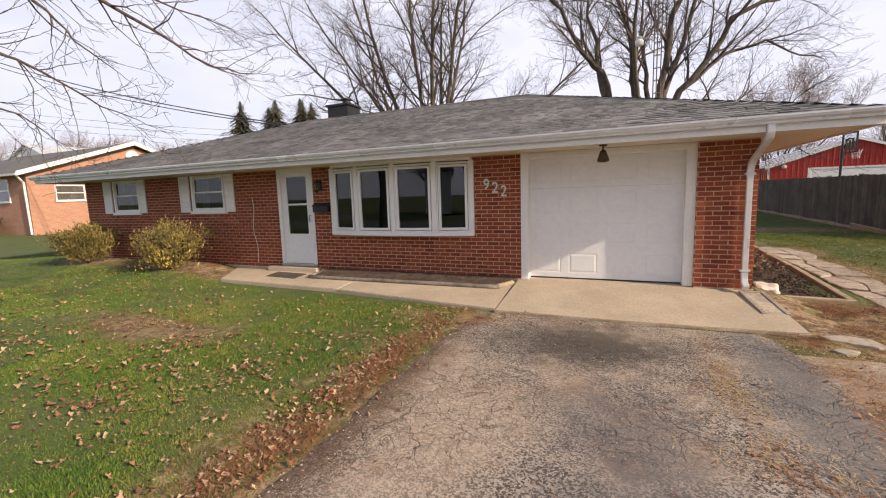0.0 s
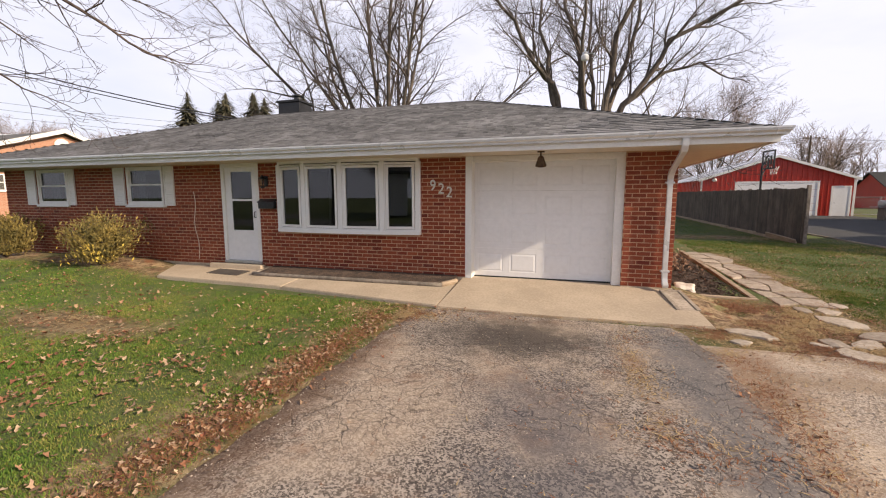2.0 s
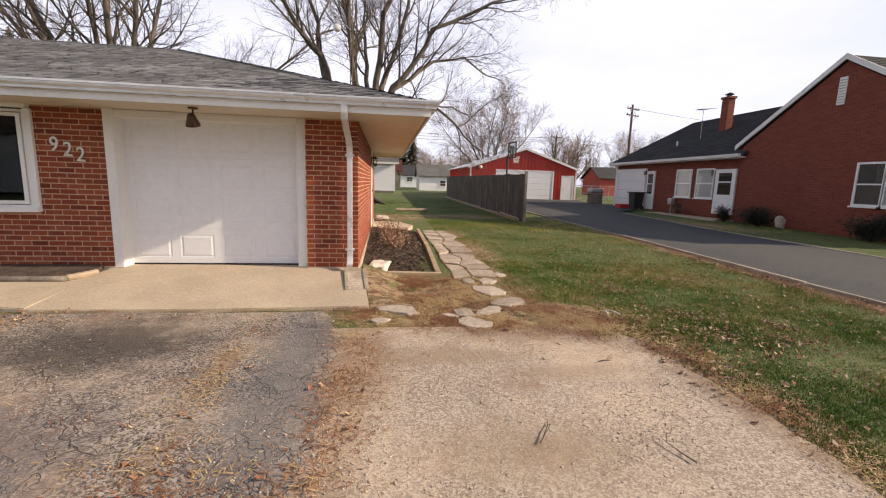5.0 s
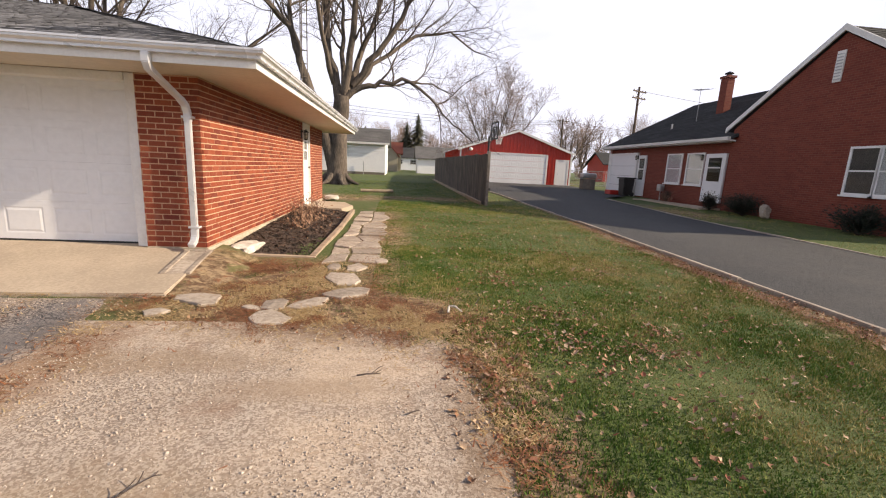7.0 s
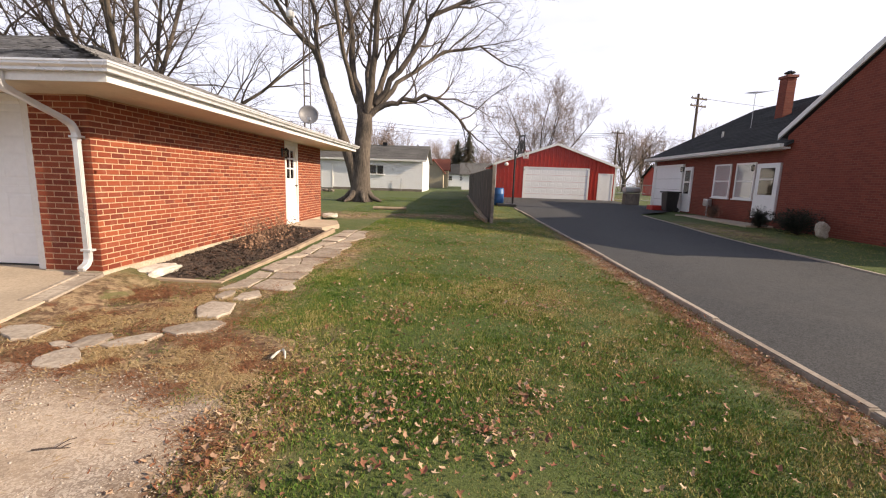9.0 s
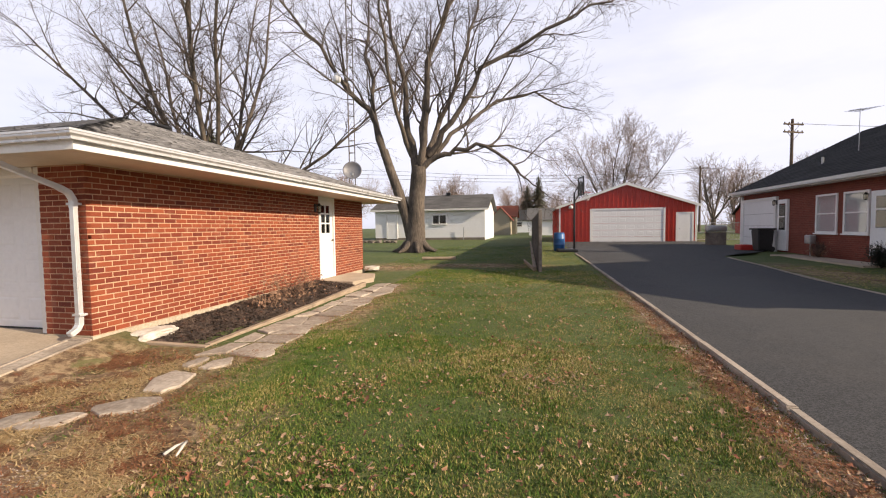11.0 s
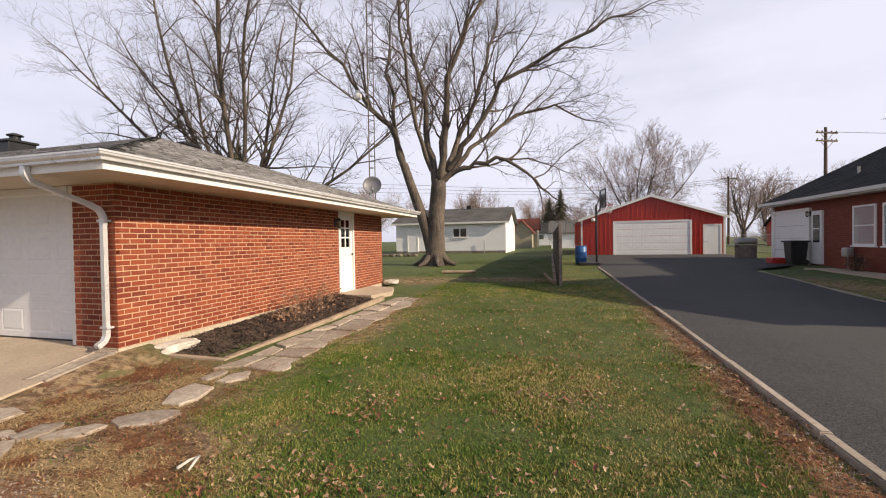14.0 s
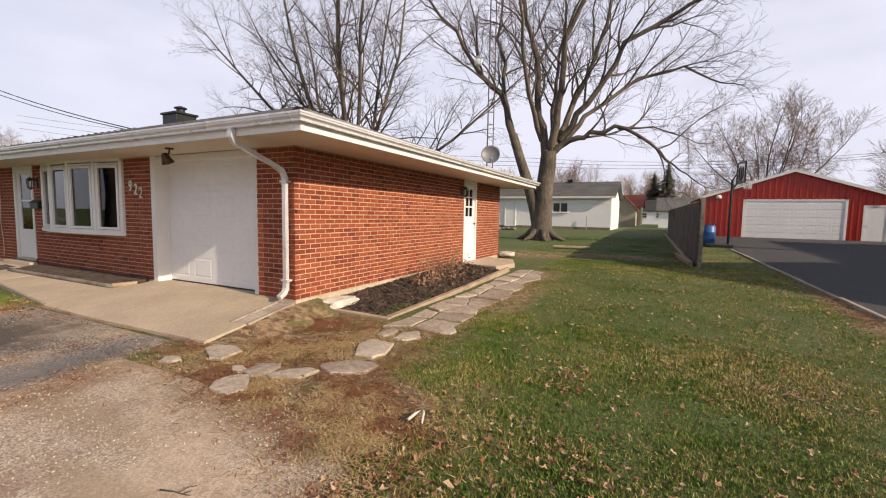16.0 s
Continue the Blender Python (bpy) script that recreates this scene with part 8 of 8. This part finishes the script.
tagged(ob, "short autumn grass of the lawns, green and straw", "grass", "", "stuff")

# dry straw and thatch on the bare ground and in the seams of the paving
tx, ty = [], []
for n, cx, cy, sx_, sy_ in ((22000, 2.9, 6.5, 0.65, 0.6), (14000, 3.5, 5.55, 0.65, 0.25), (7000, 4.6, 5.2, 0.25, 0.35), (4200, 1.82, 4.0, 0.14, 1.2), (1500, 0.82, 4.3, 0.12, 0.8), (500, 1.2, 3.1, 0.35, 0.14), (400, 0.3, 3.3, 0.6, 0.8), (4000, 2.7, 7.3, 0.4, 0.2), (4000, 2.05, 6.6, 0.2, 0.3), (1600, 0.2, 5.98, 1.2, 0.04),
                            (4000, -2.2, 5.6, 0.4, 0.2), (11000, -2.38, 3.0, 0.13, 1.6), (4500, 4.95, 3.4, 0.12, 1.0), (14000, 9.05, 8.0, 0.12, 3.2), (3000, -6.4, 3.95, 0.8, 0.25), (3000, 3.95, 9.5, 0.12, 2.0), (2500, -9.5, 6.6, 1.4, 0.2)):
    tx.append(rs.normal(cx, sx_, n))
    ty.append(rs.normal(cy, sy_, n))
tx, ty = np.concatenate(tx), np.concatenate(ty)
patch = np.array([noise.noise(Vector((p * 2.3, q * 2.3, 5.0))) for p, q in zip(tx, ty)])
ok = (patch > rs.uniform(-0.5, 0.25, len(tx))) & ~((tx > 9.24)) & ~((tx > 1.7) & (tx < 3.12) & (ty > 7.85)) & ~((tx > -8.1) & (tx < 1.9) & (ty > 6.05)) & ~((tx < 1.75) & (ty > 7.4))
for sx_, sy_, sa, sb_, sr in STONES:
    du, dv = (tx - sx_) * math.cos(sr) + (ty - sy_) * math.sin(sr), -(tx - sx_) * math.sin(sr) + (ty - sy_) * math.cos(sr)
    ok &= ((du / sa) ** 2 + (dv / sb_) ** 2 > 0.9) | (rs.uniform(0, 1, len(tx)) < 0.12)
tx, ty = tx[ok], ty[ok]
n = len(tx)
tz = ground_z(tx, ty) + np.where((tx > -2.2) & (tx < 1.8) & (ty < 6.1), 0.024, 0.008) + rs.uniform(0, 0.012, n)
L, ta, wd = rs.uniform(0.02, 0.08, n), rs.uniform(0, 6.283, n), rs.uniform(0.002, 0.0055, n)
v = np.empty((n, 3, 3), dtype=np.float32)
v[:, 0] = np.stack((tx - np.sin(ta) * wd, ty + np.cos(ta) * wd, tz), 1)
v[:, 1] = np.stack((tx + np.sin(ta) * wd, ty - np.cos(ta) * wd, tz), 1)
v[:, 2] = np.stack((tx + np.cos(ta) * L, ty + np.sin(ta) * L, tz + rs.uniform(-0.004, 0.022, n)), 1)
tone = np.array([noise.noise(Vector((p * 1.6, q * 1.6, 9.0))) + 0.6 * noise.noise(Vector((p * 4.5, q * 4.5, 3.0))) for p, q in zip(tx, ty)])
tone += 0.6 * np.exp(-((tx - 2.7) / 0.5) ** 2 - ((ty - 7.3) / 0.25) ** 2) - 0.5 * np.exp(-((tx - 2.05) / 0.3) ** 2 - ((ty - 6.6) / 0.3) ** 2) - 0.4 * np.exp(-((tx - 3.5) / 0.5) ** 2 - ((ty - 5.65) / 0.18) ** 2)
rusty = (tone + rs.normal(0, 0.12, n) > 0.06) | (tx > 8.6) | ((tx < -2.0) & (tx > -2.9) & (ty < 5.0)) | ((tx > 1.4) & (tx < 2.1) & (ty < 5.0) & (rs.uniform(0, 1, n) < 0.6))
for pick, m_, label in ((~rusty, M_STRAW, "dry tan straw lying on bare soil"), (rusty, M_RUST, "rust-brown dead thatch lying on bare soil")):
    w = v[pick]
    ob = raw("dry_thatch", w.reshape(-1, 3), np.arange(3 * len(w)).reshape(len(w), 3), m_)
    tagged(ob, label, "thatch", "", "stuff")

# fallen leaves, in drifts and singly
lx, ly = [], []
for n, cx, cy, sx_, sy_ in ((1300, -2.45, 2.9, 0.15, 1.5), (350, -2.35, 4.6, 0.3, 0.7), (560, -4.5, 2.6, 1.4, 1.0), (350, -6.5, 2.8, 1.6, 1.0), (260, 5.8, 5.3, 0.4, 0.6), (280, 6.2, 4.5, 0.6, 0.4), (70, 5.8, 4.95, 0.14, 0.14), (70, 5.95, 5.65, 0.14, 0.16), (60, 6.5, 4.9, 0.2, 0.1), (90, 6.9, 5.3, 0.12, 0.15), (80, 5.6, 6.9, 0.15, 0.2), (90, 7.4, 7.6, 0.2, 0.15), (170, 6.2, 6.6, 1.1, 1.1), (110, 7.6, 6.0, 0.9, 1.2),
                            (480, 9.05, 7.0, 0.11, 2.6), (160, 5.0, 4.2, 0.2, 0.8), (240, 3.6, 5.7, 0.8, 0.35), (160, 2.6, 6.7, 0.6, 0.5), (200, 4.75, 4.6, 0.2, 0.6), (190, 2.35, 10.5, 0.35, 1.5), (140, -1.6, 5.7, 0.5, 0.2), (120, 1.75, 3.5, 0.15, 1.4), (50, 0.8, 4.2, 0.1, 0.8), (70, 0.0, 6.03, 1.4, 0.05), (120, 7.0, 10.0, 1.4, 3.0), (200, -10.0, 4.2, 2.0, 1.2), (60, -3.6, 3.2, 0.18, 0.12), (50, -5.2, 3.6, 0.25, 0.15), (60, -4.4, 2.2, 0.2, 0.12), (50, -7.4, 2.9, 0.25, 0.12), (40, -3.3, 4.4, 0.2, 0.1), (50, -6.1, 1.9, 0.2, 0.15), (60, 5.0, 18.5, 1.6, 0.8)):
    lx.append(rs.normal(cx, sx_, n))
    ly.append(rs.normal(cy, sy_, n))
x, y = scatter(2600, 4.6, 9.2, 2.8, 14, rs)
lx.append(x), ly.append(y)
x, y = scatter(1500, 3.9, 9.1, 7.0, 18.0, rs)
lx.append(x), ly.append(y)
x, y = scatter(2200, -12, -2.2, 1.0, 6.3, rs)
lx.append(x), ly.append(y)
lx, ly = np.concatenate(lx), np.concatenate(ly)
ok = ~((lx > -14.4) & (lx < 1.75) & (ly > 7.3)) & ~((lx > 9.4)) & (ly > 0.3) & ~((lx > -8) & (lx < 1.9) & (ly > 6.1) & (ly < 7.3))
ok &= ~((lx > 1.8) & (lx < 4.6) & (ly < 5.1) & (rs.uniform(0, 1, len(lx)) < 0.85))
lx, ly = lx[ok], ly[ok]
n = len(lx)
base = ground_z(lx, ly) + np.where((lx > -2.2) & (lx < 1.75) & (ly < 6.1), 0.025, np.where((lx > 4.9) | (lx < -2.8), 0.030, 0.014)) + rs.uniform(0, 0.008, n)
base = np.where((lx > 1.72) & (lx < 3.0) & (ly > 7.9) & (ly < 13.1), 0.25 + 0.028 * (ly - 8), base)
size = (0.010 + 0.024 * rs.uniform(0, 1, n) ** 2.0) * np.where(lx < -2.8, 1.3, 1.0) * np.where((lx > 1.8) & (lx < 4.7) & (ly > 5.2) & (ly < 7.7), 0.7, 1.0)
yaw = rs.uniform(0, 2 * np.pi, n)
tilt = rs.normal(0, 0.45, n)
curl = rs.uniform(0.1, 0.8, n)
v = np.zeros((n, 10, 3))
lobes = [1.0, 0.5, 0.85, 0.42, 0.7, 0.35, 0.7, 0.42, 0.85]
for k in range(10):
    rad = size * 1.15 * (0.0 if k == 9 else lobes[k]) * rs.uniform(0.7, 1.3, n)
    th = 2 * np.pi * k / 9 + rs.normal(0, 0.12, n)
    u, w = rad * np.cos(th), rad * np.sin(th) * rs.uniform(0.6, 1.0, n)
    h = np.abs(w) * curl + rs.uniform(-0.15, 0.35, n) * rad
    u2, h2 = u * np.cos(tilt) - h * np.sin(tilt), u * np.sin(tilt) + h * np.cos(tilt)
    v[:, k, 0] = lx + u2 * np.cos(yaw) - w * np.sin(yaw)
    v[:, k, 1] = ly + u2 * np.sin(yaw) + w * np.cos(yaw)
    v[:, k, 2] = base + h2
f = np.array([(9, k, (k + 1) % 9) for k in range(9)])
ob = raw("fallen_leaves", v.reshape(-1, 3), (f[None] + 10 * np.arange(n)[:, None, None]).reshape(-1, 3), M_LEAF)
tagged(ob, "curled brown and tan fallen leaves on lawn and drive", "leaves", "", "stuff")

# pebbles on gravel and along the drive
px, py = [], []
for n, x0, x1, y0, y1 in ((14000, 1.7, 4.85, 2.0, 5.3), (7000, -2.1, 1.75, 1.6, 5.9), (3200, 8.95, 9.24, 4.5, 12.0)):
    x, y = scatter(n, x0, x1, y0, y1, rs)
    px.append(x), py.append(y)
px, py = np.concatenate(px), np.concatenate(py)
ok = ~((px > 4.3) & (px < 5) & (py > 4.9))
px, py = px[ok], py[ok]
n = len(px)
pz = ground_z(px, py) + np.where(px > 9, 0.008, np.where(px < 1.7, 0.022, 0.012))
r = rs.gamma(2.0, 0.0016, n) + 0.0025
yaw = rs.uniform(0, 6.283, n)
v = np.zeros((n, 6, 3))
for k, (a, b, c_) in enumerate([(1, 0, 0), (0, 0.8, 0), (-1, 0, 0), (0, -0.8, 0), (0.1, 0.1, 0.7), (0, 0, -0.5)]):
    s_ = rs.uniform(0.7, 1.25, n) * r
    v[:, k, 0] = px + (a * np.cos(yaw) - b * np.sin(yaw)) * s_
    v[:, k, 1] = py + (a * np.sin(yaw) + b * np.cos(yaw)) * s_
    v[:, k, 2] = pz + c_ * s_
f = np.array([(0, 1, 4), (1, 2, 4), (2, 3, 4), (3, 0, 4), (1, 0, 5), (2, 1, 5), (3, 2, 5), (0, 3, 5)])
ob = raw("pebbles", v.reshape(-1, 3), (f[None] + 6 * np.arange(n)[:, None, None]).reshape(-1, 3), M_PEBBLE)
tagged(ob, "loose pale pebbles on gravel and cracked asphalt", "gravel", "", "stuff")

# bark scraps on the mulch
n = 3500
x, y = scatter(n, SX + 0.06, 2.93, 8.0, 13.0, rs)
z = 0.18 + 0.028 * (y - 8) + 0.12 * (1 - (x - SX) / 1.26)
yaw, L = rs.uniform(0, 6.283, n), rs.uniform(0.01, 0.03, n)
W = rs.uniform(0.004, 0.012, n)
v = np.zeros((n, 4, 3))
for k, (a, b) in enumerate(((-1, -1), (1, -1), (1, 1), (-1, 1))):
    v[:, k, 0] = x + a * L * np.cos(yaw) - b * W * np.sin(yaw)
    v[:, k, 1] = y + a * L * np.sin(yaw) + b * W * np.cos(yaw)
    v[:, k, 2] = z + rs.uniform(0.0, 0.035, n)
ob = raw("bark_scraps", v.reshape(-1, 3), np.arange(4 * n).reshape(n, 4), M_MULCH)
tagged(ob, "loose brown bark scraps on the mulch bed", "mulch", "", "stuff")

# fallen twigs on the gravel
for i, (x, y, a, L) in enumerate(((4.0, 4.35, 0.3, 0.3), (3.05, 3.25, 0.9, 0.22), (4.35, 3.9, 0.5, 0.26), (3.9, 3.0, 2.0, 0.2), (1.35, 2.0, 0.2, 0.4), (5.1, 5.9, 1.1, 0.22))):
    gz0 = float(ground_z(x, y)) + 0.03
    w = Wood(90 + i)
    w.grow(Vector((x, y, gz0)), Vector((math.cos(a), math.sin(a), 0.1)), L, 0.006, 2, dict(SPEC, levels=3, density=(3, 3, 14), length=(0.1, 0.1, 0.09), bare=(0.2, 0.2, 0.2), lift=0.0, least=0.003))
    tw_ = raw("fallen_twig", [tuple(p) for p in w.thin[0]], w.thin[1], M_TWIG)
    tagged(tw_, "small dark fallen twig on the ground", "twig", "fallen twigs")

# pale forked stick at the edge of the lawn
gz0 = float(ground_z(4.82, 5.63)) + 0.05
fk = thing("forked_stick", (4.82, 5.63, gz0), "pale peeled forked stick lying in the grass", "stick")
part("branch", tube_bm([(4.77, 5.58, gz0), (4.785, 5.66, gz0 + 0.015), (4.80, 5.74, gz0 + 0.01)], [0.012, 0.011, 0.007], 7), M_ROCK, fk, smooth=True)
part("branch", tube_bm([(4.80, 5.74, gz0 + 0.012), (4.85, 5.66, gz0 + 0.03), (4.90, 5.55, gz0 + 0.02)], [0.009, 0.011, 0.006], 7), M_ROCK, fk, smooth=True)

# ---- bricks of the house walls ----
front_bricks = lay_bricks(LX, SX, Z0, Z1, FRONT_HOLES, COURSE, BLEN, JOINT, 1)
brick_wall(w_front, front_bricks, lambda a, c: Matrix.Translation((a, FY, c)), 0, lambda b: abs((b[0] + b[1]) / 2 - 1.2) + 0.2 * abs(b[2] - 1.2), 300, M_BRICK, 2)
side_bricks = lay_bricks(FY + 0.0, BY, Z0, Z1, SIDE_HOLES, COURSE, BLEN, JOINT, 3)
brick_wall(w_side, side_bricks, lambda a, c: Matrix.Translation((SX, a, c)), 90, lambda b: abs((b[0] + b[1]) / 2 - 7.5) + 0.2 * abs(b[2] - 1.2), 300, M_BRICK, 4)
